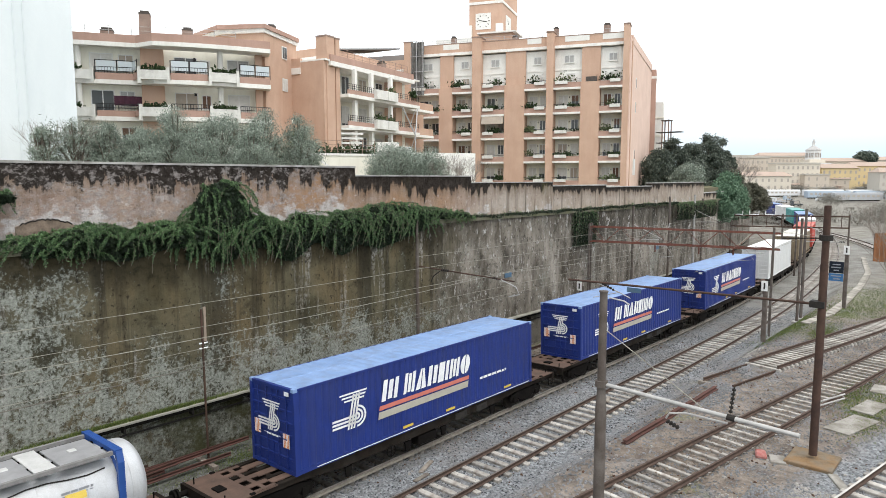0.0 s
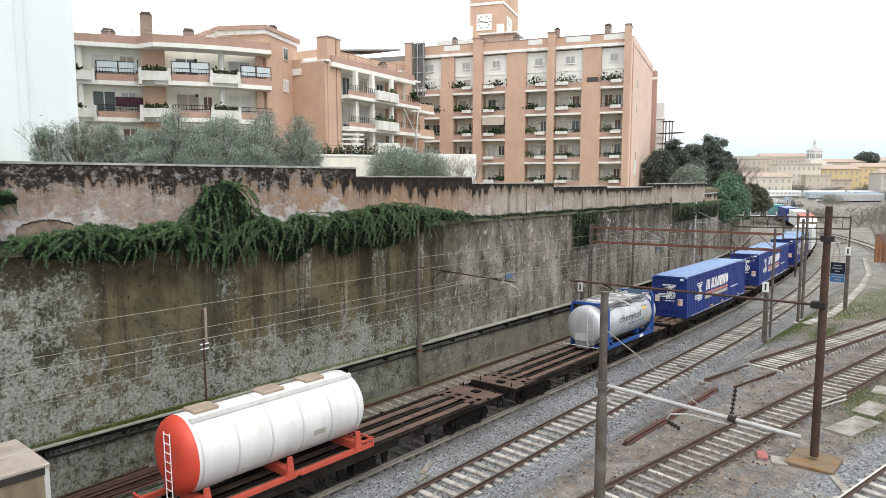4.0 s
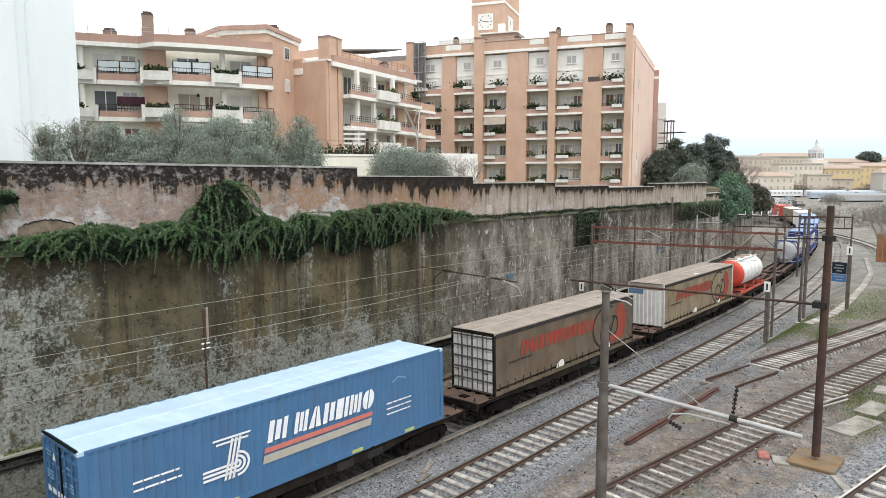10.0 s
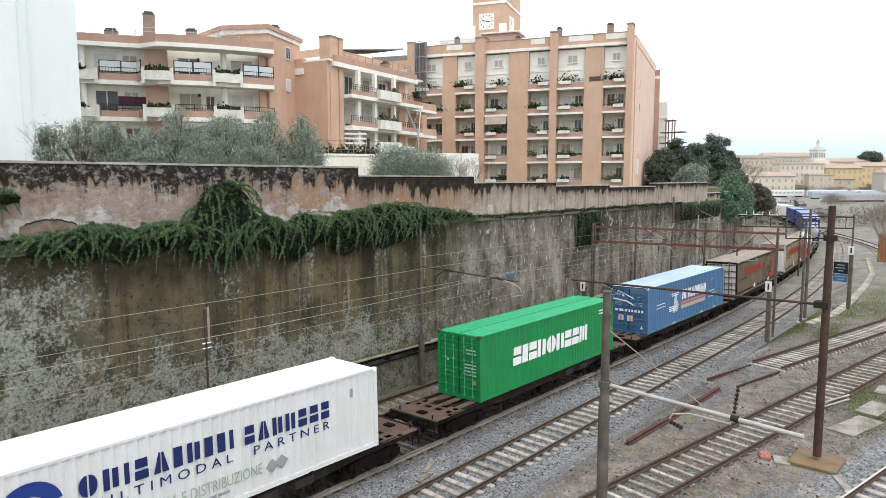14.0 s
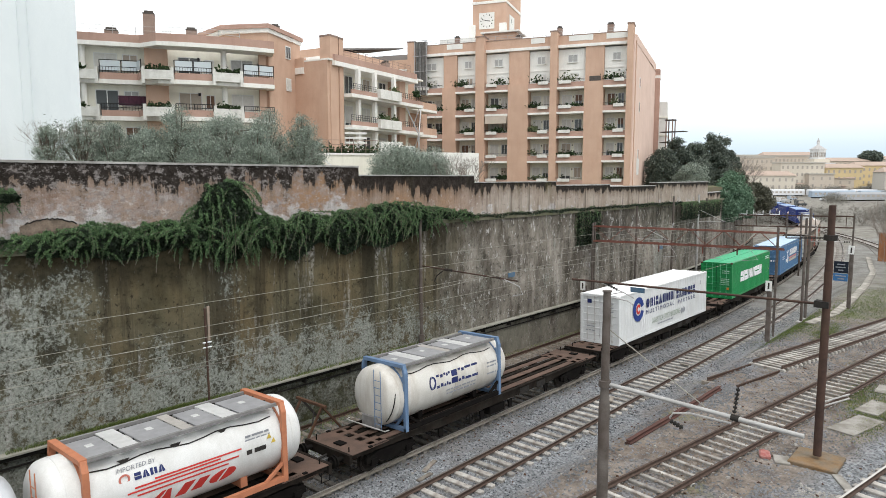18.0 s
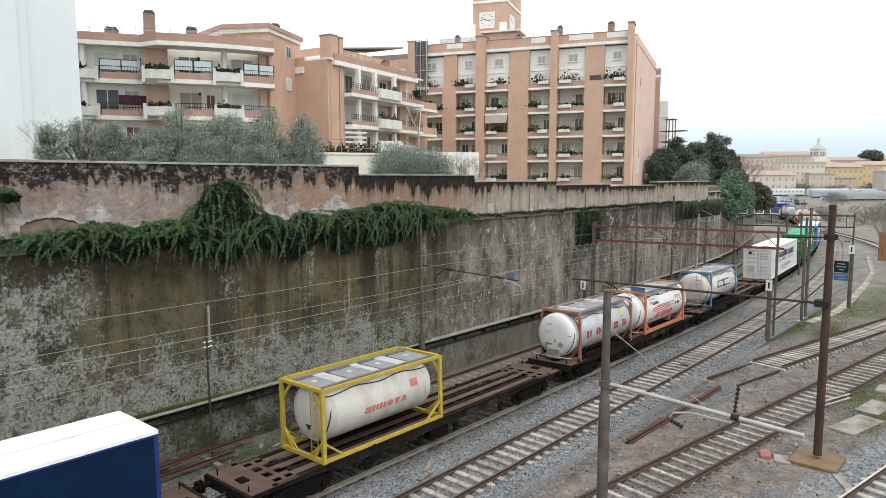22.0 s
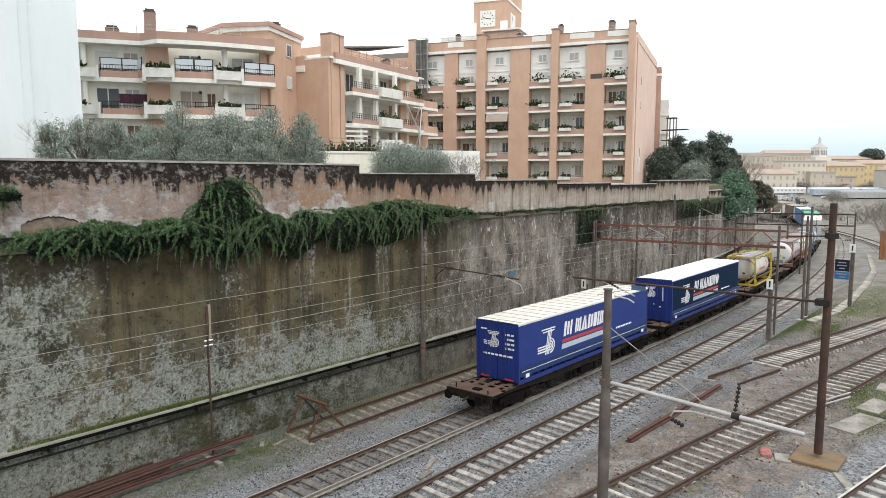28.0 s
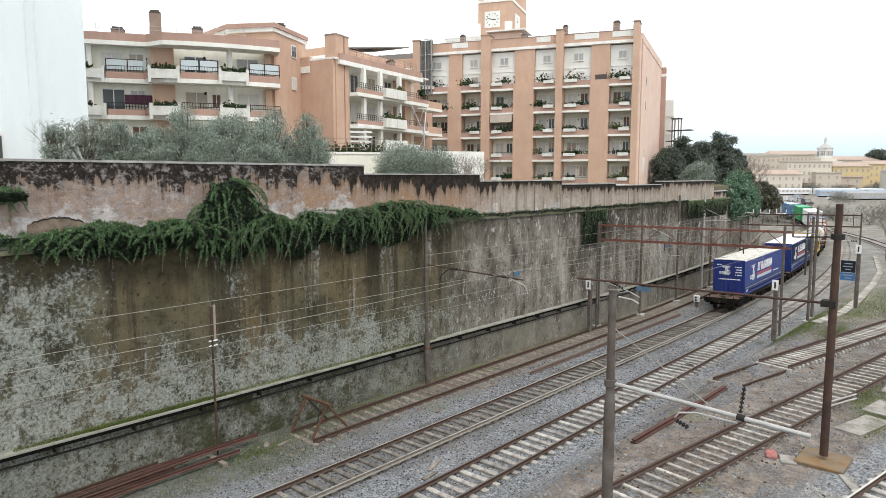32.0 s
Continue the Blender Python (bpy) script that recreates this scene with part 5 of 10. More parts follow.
        for x in (-tl + 1.2, 0.1, tl - 1.7):
            part("manlid_cover", Shape().soft_box(x - 0.42, x + 0.42, -0.28, 0.42, wz - 0.06, wz + 0.05, 0.03), walk_rust, c, "rust-brown hatch cover")
    else:
        half = 0.94 if style == "beam" else 0.80
        for y in (-half, half):
            part("walkway_frame", Shape().box(-L + 0.12, L - 0.12, y - 0.05, y + 0.05, wz - 0.05, wz + 0.05), walk, c)
        for y in (-0.34, 0.34):
            part("walkway_frame", Shape().box(-L + 0.12, L - 0.12, y - 0.02, y + 0.02, wz - 0.04, wz + 0.005), wagon_dark, c)
        x0 = -L + 0.2
        for i, share in enumerate((0.16, 0.10, 0.21, 0.07, 0.15, 0.10, 0.21)):
            x1 = x0 + (2 * L - 0.4) * share
            part("walkway_plate", Shape().soft_box(x0, x1 - 0.06, -half + 0.06, half - 0.06 if i % 2 else half - 0.30, wz - 0.02, wz + (0.016 if i % 2 else 0.032), 0.01), walk_pale if i in (1, 5) else plate if i % 2 else walk_lid, c)
            if i % 2 == 0:
                part("manlid_cover", Shape().soft_box((x0 + x1) / 2 - 0.13, (x0 + x1) / 2 + 0.07, -0.12, 0.1, wz + 0.032, wz + 0.05, 0.01), walk_pale, c)
            x0 = x1
        sag = [(-L + 0.25 + (2 * L - 0.6) * k / 12, -(r + 0.02) * math.cos(t), cz + (r + 0.02) * math.sin(t)) for k in range(13) for t in [radians(44 - 3 * math.sin(k * 1.3))]]
        part("grab_rail", Shape().tube(sag, 0.02, 5), black_iron, c, "thin dark hose along the tank's shoulder")
        bend = [(-tl + 0.55 - 0.42 * math.sin(u * 1.5), -(r * 0.97) * math.cos(radians(48 - 95 * u)), cz + (r * 0.97) * math.sin(radians(48 - 95 * u))) for u in [k / 8 for k in range(9)]]
        part("drain_hose", Shape().tube(bend, 0.024, 5), black_iron, c, "dark hose round the tank's end")
    # ladder at the rear end
    lx = -tl - 0.06 if style != "saddle" else -tl - 0.03
    ld = Shape()
    y0 = -0.72 if style != "saddle" else -0.35
    for y in (y0, y0 + 0.36):
        ld.rod((lx, y, 0.2), (lx, y, H - 0.1 if style != "saddle" else cz + r * 0.7), 0.016, 6)
    z = 0.4
    while z < H - 0.25:
        ld.rod((lx, y0, z), (lx, y0 + 0.36, z), 0.013, 6)
        z += 0.28
    if ladder is not False:
        part("ladder", ld, ladder or frame, c)
    if style == "beam":
        part("rear_guard", Shape().tube([(-tl - 0.05, -W + 0.1, 0.3), (-tl - 0.25, -W + 0.15, 0.3), (-tl - 0.25, W - 0.15, 0.3), (-tl - 0.05, W - 0.1, 0.3)], 0.022, 6), alu, c)
        part("valve_cabinet", Shape().soft_box(-tl - 0.02, -tl + 0.3, -0.35, 0.45, 0.12, 0.62, 0.03), walk, c)
    return c, cz


def curved_plate(x0, x1, a0, a1, r, cz, n=8):
    """A thin film on the near side of a tank between two heights' angles (0 is straight out to -y, positive up)."""
    s = Shape()
    rows = []
    for i in range(n + 1):
        a = radians(a0 + (a1 - a0) * i / n)
        rows.append([(x, -(r + 0.014) * math.cos(a), cz + (r + 0.014) * math.sin(a)) for x in (x0, x1)])
    return s.sheet(rows)


def tank_label(c, r, cz, x, a, h_deg, w, mat, name):
    """One plain label on the near side of a tank."""
    part(name, curved_plate(x, x + w, a, a + h_deg, r, cz, 4), mat, c)


def tank_marks(c, r, cz, x0, a, kinds, x1, h_deg, mat, lean=0.0, name="name_block"):
    """Plain shapes in the place of a firm name round the side of a tank, from x0 to x1 and from a up by h_deg."""
    w = (x1 - x0) / (len(kinds) + 0.16 * (len(kinds) - 1))
    for i, kind in enumerate(kinds):
        x, sh = x0 + i * w * 1.16, Shape()
        for flat in pieces(kind):
            grid = []
            for u, v in flat:
                t = radians(a + h_deg * v)
                grid.append((x + u * w + lean * v * w, -(r + 0.016) * math.cos(t), cz + (r + 0.016) * math.sin(t)))
            n = len(grid)
            sh.add(grid + [(p[0], p[1] + 0.014, p[2]) for p in grid], [tuple(range(n))] + [(k, (k + 1) % n, n + (k + 1) % n, n + k) for k in range(n)])
        part(name, sh, mat, c)


DECK = 1.106
# Joints between wagons along the train, first to last.
JOINTS = (211.5, 193.2, 174.9, 156.6, 138.3, 120.0, 101.7, 83.4, 65.1, 46.8, 28.5, 9.4, -8.7, -26.0, -43.6, -61.2, -78.9, -96.8, -115.3, -133.8, -151.5, -170.3, -188.0, -206.2)
proto = {}
for front, rear in zip(JOINTS, JOINTS[1:]):
    span = round(front - rear, 1)
    key = span
    if key not in proto:
        proto[key] = wagon(span)
        w = proto[key]
    else:
        w = copy_thing(proto[key], Matrix.Identity(4))
    on_rails(w, (front + rear) / 2)

BIG_NAME = "pi mapbimo"


def haulier_marks(c, y, x0, x1, z, h, stripe_a, stripe_b, logo, white=mark_white, lean=0.2, logo_outline=False):
    """Firm name in plain shapes from x0 to x1, two stripes under it and the emblem at logo (x, z, height)."""
    emblem(logo[0], logo[1], logo[2], y, c, white, logo_outline)
    blocks("name_block", BIG_NAME, x0, x1, z, h, y, c, white, lean)
    for z0, z1, mt in ((z - 0.30, z - 0.14, stripe_a), (z - 0.62, z - 0.36, stripe_b)):
        part("stripe", Shape().prism([(x0 - 0.06 + lean * (z0 - z), z0), (x1 - 0.12 + lean * (z0 - z), z0), (x1 - 0.12 + lean * (z1 - z), z1), (x0 - 0.06 + lean * (z1 - z), z1)], y - 0.004, y), mt, c)


# three blue containers of one haulier
def blue_box(label):
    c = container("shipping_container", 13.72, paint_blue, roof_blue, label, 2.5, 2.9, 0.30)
    haulier_marks(c, -1.252, -3.0, 2.25, 1.50, 0.78, mark_salmon, mark_sand, (-5.02, 0.92, 1.33), logo_outline=True)
    bars("small_writing", 2.85, 4.75, 1.0, 0.10, -1.252, c, mark_white, 1, 0, 3)
    part("rail_film", Shape().box(-6.0, 6.6, -1.256, -1.251, 0.05, 0.075), mark_white, c)
    emblem(-0.55, 1.28, 1.05, 0, c, mark_white, True, pose(-6.866, 0.0, 0, 0, 0, -90))
    end_bars("small_writing", -0.45, 0.45, 1.12, 0.06, -6.862, c, mark_white, 1, 0, 5)
    for y0, z0 in ((-0.95, 0.85), (0.68, 1.05)):
        st = Shape()
        for i in range(4):
            st.box(-6.868, -6.862, y0 + 0.02 + i * 0.08, y0 + 0.06 + i * 0.08, z0, z0 + 0.48)
        part("hazard_placard", Shape().box(-6.866, -6.860, y0, y0 + 0.34, z0, z0 + 0.48), mark_white, c, "white placard with orange stripes")
        part("hazard_stripes", st, mark_orange, c)
    part("number_label", Shape().box(-6.868, -6.862, -1.0, -0.75, 2.62, 2.76), mark_white, c)
    for x in (-1.9, 0.6, 4.6):
        part("yellow_label", Shape().box(x, x + 0.55, -1.256, -1.251, 0.17, 0.27), mark_yellow, c)
    return c


first_blue = blue_box("royal blue corrugated container with white emblem and striped band")
on_rails(first_blue, 19.3, DECK)
for s in (37.7, 56.0):
    on_rails(copy_thing(first_blue, Matrix.Identity(4)), s, DECK)

# wagons further ahead, seen far off round the bend
far_white = container("shipping_container", 12.19, paint_white, roof_white, "white container far ahead in the train")
on_rails(far_white, 74.3, DECK)
far_tan = curtain_body("swap_body", 13.6, curtain_tan, roof_pale, "tan curtain-sided swap body with a pale canvas roof")
on_rails(far_tan, 92.6, DECK)
far_red = container("shipping_container", 12.19, surface("container_red", (0.42, 0.06, 0.04), (0.34, 0.05, 0.035), 1.2, 0.5), surface("container_red_roof", (0.50, 0.12, 0.09), (0.42, 0.10, 0.08), 1.0, 0.6), "red container far ahead in the train")
on_rails(far_red, 110.8, DECK)
on_rails(copy_thing(far_white, Matrix.Identity(4)), 129.2, DECK)
on_rails(copy_thing(first_blue, Matrix.Identity(4)), 147.5, DECK)
far_teal = container("shipping_container", 12.19, surface("container_teal", (0.06, 0.25, 0.24), (0.05, 0.2, 0.2), 1.2, 0.5), surface("container_teal_roof", (0.14, 0.36, 0.34), (0.12, 0.3, 0.29), 1, 0.6), "teal container far ahead in the train")
on_rails(far_teal, 165.8, DECK)
on_rails(copy_thing(far_white, Matrix.Identity(4)), 184.0, DECK)
on_rails(copy_thing(first_blue, Matrix.Identity(4)), 202.4, DECK)

# silver tank with blue frame
c, cz = tank("tank_container", 6.06, 1.16, tank_steel, frame_blue, "silver tank container with blue frame, grey walkway on top", over=0.80, bands=7, ladder=walk_pale)
lettering("word_on_tank", "chemical", -1.55, 1.25, -1.175, cz - 0.02, 0.42, c, mark_slate)
bars("small_writing", -0.4, 1.9, cz - 0.28, 0.14, -1.14, c, frame_steelblue, 1, 0, 2)
tank_label(c, 1.16, cz, 1.62, 16, 9, 0.5, mark_yellow, "yellow_label")
bars("small_writing", 1.55, 2.3, cz + 0.52, 0.06, -1.06, c, mark_grey, 2, 0.1, 4)
tank_label(c, 1.16, cz, 1.95, -18, 6, 0.35, mark_yellow, "yellow_label")
part("white_plate", Shape().box(1.0, 1.5, -1.235, -1.222, 0.03, 0.19), mark_white, c)
part("rear_plate", Shape().box(-3.87, -3.84, -0.35, 0.45, 0.55, 0.95), walk_pale, c)
on_rails(c, 4.05, DECK)

# white tank with red end on a red saddle frame
c, cz = tank("tank_container", 7.0, 1.18, tank_white, frame_red, "white tank with a bright red end on a red saddle frame", "saddle", 2.75, ends=tank_red, bands=6, hoop=walk_pale, ladder=mark_white)
tank_label(c, 1.18, cz, 1.0, -20, 10, 0.5, mark_sand, "small_plate")
on_rails(c, -20.65, DECK - 0.06)


# two grimy curtain-sided bodies with a red emblem
def grimy_body(curtain, label, fluted, roofing):
    c = curtain_body("swap_body", 13.7, curtain, roofing, label, 2.5, 2.86, pale_panel, None, alu if fluted else wagon_brown, fluted, True)
    L, y = 6.85, -1.258
    blocks("name_block", "pobopmobbo", -4.85, 2.15, 1.48, 0.70, y, c, mark_faded_red, 0.14, 0.10)
    part("cant_film", Shape().box(-L + 0.1, L - 0.1, -1.266, -1.261, 2.62, 2.80), mark_black, c, "dark strip under the roof")
    ring, cx, cz_ = Shape(), 3.55, 1.45
    for q in ring_of(cx, cz_, 1.58, 1.18, 0.09, 30, 62, 250) + ring_of(cx - 0.10, cz_ - 0.42, 0.62, 0.62, 0.20, 22, 20, 330) + ring_of(cx + 0.86, cz_ - 0.05, 0.52, 0.58, 0.20, 20, -150, 120):
        ring.prism(q, y - 0.006, y - 0.002)
    ring.prism([(cx + 0.30, cz_ - 0.55), (cx + 0.42, cz_ - 0.62), (cx + 1.0, cz_ + 0.42), (cx + 0.88, cz_ + 0.48)], y - 0.006, y - 0.002)
    part("emblem", ring, mark_black, c, "black ring emblem")
    flame = Shape()
    pts = [(-0.2, -0.98), (1.0, -1.0), (1.9, -0.9), (2.25, -0.45), (2.36, 0.1), (2.25, 0.6), (1.95, 0.95), (1.45, 1.18), (1.25, 0.75), (0.95, 0.72), (1.25, 0.5), (1.42, 0.1), (1.3, -0.4), (0.95, -0.62), (0.5, -0.6), (0.3, -0.45)]
    flame.prism([(cx + a, cz_ + b) for a, b in pts], y - 0.003, y + 0.001)
    part("flame_print", flame, mark_faded_red, c, "faded red shape beside the ring")
    for x in (-1.7, 3.2):
        part("mud_patch", Shape().prism([(x, 0.22), (x + 0.8, 0.22), (x + 0.7, 0.5), (x + 0.5, 0.58), (x + 0.1, 0.45)], y - 0.004, y), roof_pale, c, "pale torn patch")
    bars("small_writing", -5.75, -3.9, 1.28, 0.09, y, c, mark_black, 1, 0, 8)
    return c


a_body = grimy_body(curtain_tan, "dirty tan curtain-sided swap body with faded red print and ribbed end", True, roof_grime)
part("roof_film", Shape().box(-1.0, -0.25, -1.12, -0.95, 2.885, 2.90), mark_white, a_body, "scrap of white film on the roof edge")
on_rails(a_body, -34.45, DECK)
b_body = grimy_body(curtain_brown, "dirty brown curtain-sided swap body with faded red print and barred doors", False, roof_grime)
bs = Shape()
for y in (-0.62, 0.0, 0.60):
    bs.box(-6.885, -6.845, y - 0.035, y + 0.035, 0.1, 2.7)
for z in (0.12, 0.62, 1.12, 1.62, 2.12, 2.62):
    bs.box(-6.89, -6.842, -1.15, 1.15, z - 0.03, z + 0.03)
part("door_bars", bs, dark_door, b_body, "dark bars across the pale doors")
on_rails(b_body, -52.65, DECK)

# azure container
mark_lime = surface("pale_lime_label", (0.42, 0.46, 0.14), (0.36, 0.40, 0.14), 3, 0.5, 0, 0)
frame_blue_pale = surface("faded_blue_print", (0.22, 0.36, 0.50), (0.18, 0.31, 0.45), 3, 0.6, 0, 0)
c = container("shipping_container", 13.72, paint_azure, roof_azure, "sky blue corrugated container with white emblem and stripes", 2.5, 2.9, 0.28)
haulier_marks(c, -1.252, -1.42, 3.15, 1.48, 0.68, mark_salmon, mark_sand, (-3.30, 0.80, 1.32))
bars("small_writing", -5.55, -4.2, 1.62, 0.055, -1.252, c, mark_white, 2, 0.22, 9)
bars("small_writing", 3.7, 5.0, 1.38, 0.05, -1.252, c, mark_white, 3, 0.2, 10)
part("small_emblem", Shape().prism([(4.0, 2.12), (4.35, 2.28), (4.75, 2.16), (4.75, 2.2), (4.35, 2.33), (4.0, 2.17)], -1.256, -1.252), frame_blue_pale, c)
for x in (-2.97, 2.0, 4.63):
    part("yellow_label", Shape().box(x, x + 0.5, -1.257, -1.252, 0.05, 0.17), mark_lime, c)
end_bars("firm_name", -0.95, 0.95, 1.34, 0.15, -6.866, c, mark_white, 1, 0, 4)
for y0, y1, z, n in ((0.55, 0.95, 2.45, 2), (0.5, 0.95, 1.9, 3), (-0.75, -0.5, 2.3, 1), (-0.45, -0.3, 1.85, 2), (-0.9, -0.65, 1.9, 3)):
    end_bars("small_writing", y0, y1, z, 0.045, -6.866, c, frame_blue_pale, n, 0.09, 6)
for y0, z in ((0.3, 2.28), (-0.95, 0.32)):
    part("warning_label", Shape().add([(-6.869, y0, z), (-6.869, y0 + 0.2, z), (-6.869, y0 + 0.1, z + 0.2), (-6.86, y0, z), (-6.86, y0 + 0.2, z), (-6.86, y0 + 0.1, z + 0.2)], [(0, 1, 2), (5, 4, 3), (0, 3, 4, 1), (1, 4, 5, 2), (2, 5, 3, 0)]), mark_white, c)
part("door_gap", Shape().box(-6.866, -6.82, -0.010, 0.010, 0.14, 2.76), wagon_dark, c, "dark gap between the doors")
part("roof_edge", Shape().box(-6.872, -6.80, -1.22, 1.22, 2.872, 2.905), wagon_dark, c, "dark edge of the roof")
for y0 in (-0.25, 0.35):
    stripes = Shape()
    for i in range(4):
        stripes.box(-6.874, -6.868, y0 + 0.02 + i * 0.09, y0 + 0.06 + i * 0.09, 0.77, 1.08)
    part("hazard_stripes", stripes, mark_salmon, part("hazard_placard", Shape().box(-6.87, -6.862, y0, y0 + 0.36, 0.75, 1.1), mark_white, c, "pale placard with red stripes"))
on_rails(c, -69.8, DECK)

# green container
seam_green = surface("dark_green_seal", (0.006, 0.07, 0.03), (0.005, 0.05, 0.02), 4, 0.8)
mark_mint = surface("faded_pale_print", (0.36, 0.52, 0.42), (0.28, 0.45, 0.34), 4, 0.6, 0, 0)
rod_green = surface("pale_green_rods", (0.10, 0.36, 0.20), (0.07, 0.29, 0.15), 4, 0.5)
c = container("shipping_container", 12.19, paint_green, roof_green, "bright green corrugated container with large white block marking", rod_mat=rod_green)
rust_corner = surface("rusty_corner", (0.085, 0.058, 0.036), (0.055, 0.045, 0.03), 6, 0.9)
for ob in c.children:
    if ob.name.startswith("corner_casting") and max(v.co.z for v in ob.data.vertices) > 2.5:
        ob.data.materials[0] = rust_corner
part("roof_seam", Shape().box(-6.0, 6.0, -0.006, 0.006, 2.892, 2.904), seam_green, c, "dark seam along the roof")
part("door_gap", Shape().box(-6.096, -6.05, -0.008, 0.008, 0.14, 2.76), seam_green, c, "dark gap between the doors")
blocks("name_block", "sbspopssm", -3.67, 3.15, 1.10, 0.84, -1.222, c, mark_white, 0.06, 0.10)
bars("small_writing", 4.4, 5.7, 2.42, 0.07, -1.222, c, mark_white, 2, 0.16, 12)
end_bars("small_writing", -1.0, -0.45, 2.2, 0.06, -6.10, c, mark_mint, 2, 0.16, 12)
end_bars("small_writing", -1.0, -0.35, 1.55, 0.06, -6.10, c, mark_mint, 4, 0.15, 14)
end_bars("small_writing", 0.55, 0.75, 1.6, 0.12, -6.10, c, mark_mint, 1, 0.15, 14)
for x, z in ((5.75, 2.1), (5.75, 1.2)):
    part("warning_label", Shape().prism([(x, z), (x + 0.16, z), (x + 0.08, z + 0.16)], -1.227, -1.222), mark_orange, c)
part("warning_label", Shape().box(-6.105, -6.1, -0.98, -0.82, 0.72, 0.9), mark_orange, c)
on_rails(c, -87.25, DECK)

# white container with navy print
c = container("shipping_container", 13.72, paint_white, roof_white, "clean white corrugated container with navy print", 2.5, 2.9, 0.30, rod_mat=alu)
y = -1.253
ring, dot = Shape(), Shape()
for q in ring_of(-4.33, 1.78, 0.74, 0.74, 0.48, 30, 14, 346):
    ring.prism(q, y - 0.004, y)
part("emblem", ring, mark_blue, c, "blue open ring emblem")
for q in ring_of(-4.33, 1.78, 0.30, 0.30, 0.55, 20, 30, 330):
    dot.prism(q, y - 0.004, y)
part("emblem_centre", dot, mark_red, c)
blocks("name_block", "opisabpbbi", -3.25, 1.05, 1.70, 0.57, y, c, mark_navy, 0, 0.34)
blocks("name_block", "sappsss", 1.42, 4.65, 1.66, 0.57, y, c, mark_navy, 0, 0.30)
lettering("words", "M U L T I M O D A L", -3.25, 1.0, y - 0.002, 1.30, 0.27, c, mark_navy)
lettering("words", "P A R T N E R", 1.72, 4.65, y - 0.002, 1.27, 0.27, c, mark_navy)
lettering("words", "LOGISTICA E DISTRIBUZIONE", -2.35, 1.98, y - 0.002, 0.60, 0.34, c, mark_sage)
part("grey_motif", Shape().prism([(2.1, 0.72), (2.35, 0.5), (2.6, 0.72), (2.35, 0.94)], y - 0.004, y).prism([(2.45, 0.75), (2.7, 0.52), (2.95, 0.75), (2.7, 0.98)], y - 0.006, y - 0.002), mark_grey, c)
bars("small_writing", -1.55, 0.85, 0.40, 0.09, y, c, mark_grey, 1, 0, 5)
bars("small_writing", 5.6, 5.7, 2.1, 0.3, y, c, mark_grey, 1, 0, 5)
end_bars("small_writing", -0.9, -0.2, 2.4, 0.05, -6.862, c, mark_grey, 3, 0.24, 9)
end_bars("small_writing", 0.3, 0.9, 0.95, 0.06, -6.862, c, mark_grey, 2, 0.24, 19)
part("end_emblem", Shape().box(-6.868, -6.863, 0.5, 0.78, 2.36, 2.6), mark_navy, c)
on_rails(c, -106.25, DECK)

# cream tank with grey-blue frame
c, cz = tank("tank_container", 6.06, 1.17, tank_cream, frame_steelblue, "cream tank container with grey-blue end frames", over=0.75, bands=3, low=wagon_dark)
tank_marks(c, 1.17, cz, -1.62, -3, "opmspib", 1.44, 26, mark_navy, 0.1)
bars("small_writing", -0.6, 1.3, cz - 0.30, 0.06, -1.16, c, mark_grey, 2, 0.14, 7)
bars("small_writing", 2.1, 2.75, cz + 0.25, 0.07, -1.16, c, mark_grey, 4, 0.16, 8)
on_rails(c, -127.5, DECK)

# white tank with orange frame, and the silver one coupled to it on the same wagon
c, cz = tank("tank_container", 6.06, 1.16, tank_white, frame_orange, "white tank container in a faded orange frame", over=0.85, bands=2)
tank_marks(c, 1.16, cz, -1.72, 16, "sapa", -0.88, 9, mark_navy, 0.0, "name_block")
for q in ring_of(-1.98, cz + 0.42, 0.15, 0.15, 0.35, 14):
    part("round_mark", Shape().prism(q, -1.105, -1.09), mark_salmon, c)
lettering("words", "IMPORTED BY", -2.15, -1.1, -1.01, cz + 0.60, 0.13, c, mark_grey)
tank_marks(c, 1.16, cz, -1.55, -30, "apo", 1.1, 19, mark_red, 0.35, "red_block")
for k, (x0, x1, a) in enumerate(((-1.2, 1.45, 10), (-1.75, 0.75, 6), (-1.95, 1.35, 1), (-1.7, 1.0, -5))):
    part("red_swoosh", curved_plate(x0, x1, a - 1.2, a + 1.2, 1.161, cz), mark_red, c)
part("red_block", curved_plate(-2.05, -1.65, -34, -26, 1.161, cz), mark_red, c)
bars("small_writing", 1.62, 2.5, cz + 0.46, 0.07, -1.10, c, mark_grey, 3, 0.13, 8)
bars("small_writing", 1.62, 2.3, cz - 0.05, 0.14, -1.165, c, mark_black, 1, 0.16, 8)
for x, z in ((2.35, 0.25), (2.5, 0.08)):
    part("warning_label", Shape().prism([(x, cz + z), (x + 0.16, cz + z), (x + 0.08, cz + z + 0.15)], -1.17, -1.15), mark_yellow, c)
for i in range(3):
    part("dark_triangle", Shape().prism([(-2.05 + i * 1.45, cz + 0.88), (-1.72 + i * 1.45, cz + 0.88), (-1.88 + i * 1.45, cz + 0.72)], -0.86, -0.83), mark_black, c)
on_rails(c, -138.95, DECK)
c, cz = tank("tank_container", 6.06, 1.16, tank_steel, frame_rust, "silver tank container with white end in a rusty orange frame", over=0.68, bands=6, ends=tank_white, low=wagon_dark, ladder=False)
for k, kind in enumerate("pomsp"):
    tank_marks(c, 1.16, cz, -2.18 + 1.02 * k, -13, kind, -1.68 + 1.02 * k, 19, mark_maroon, 0.0)
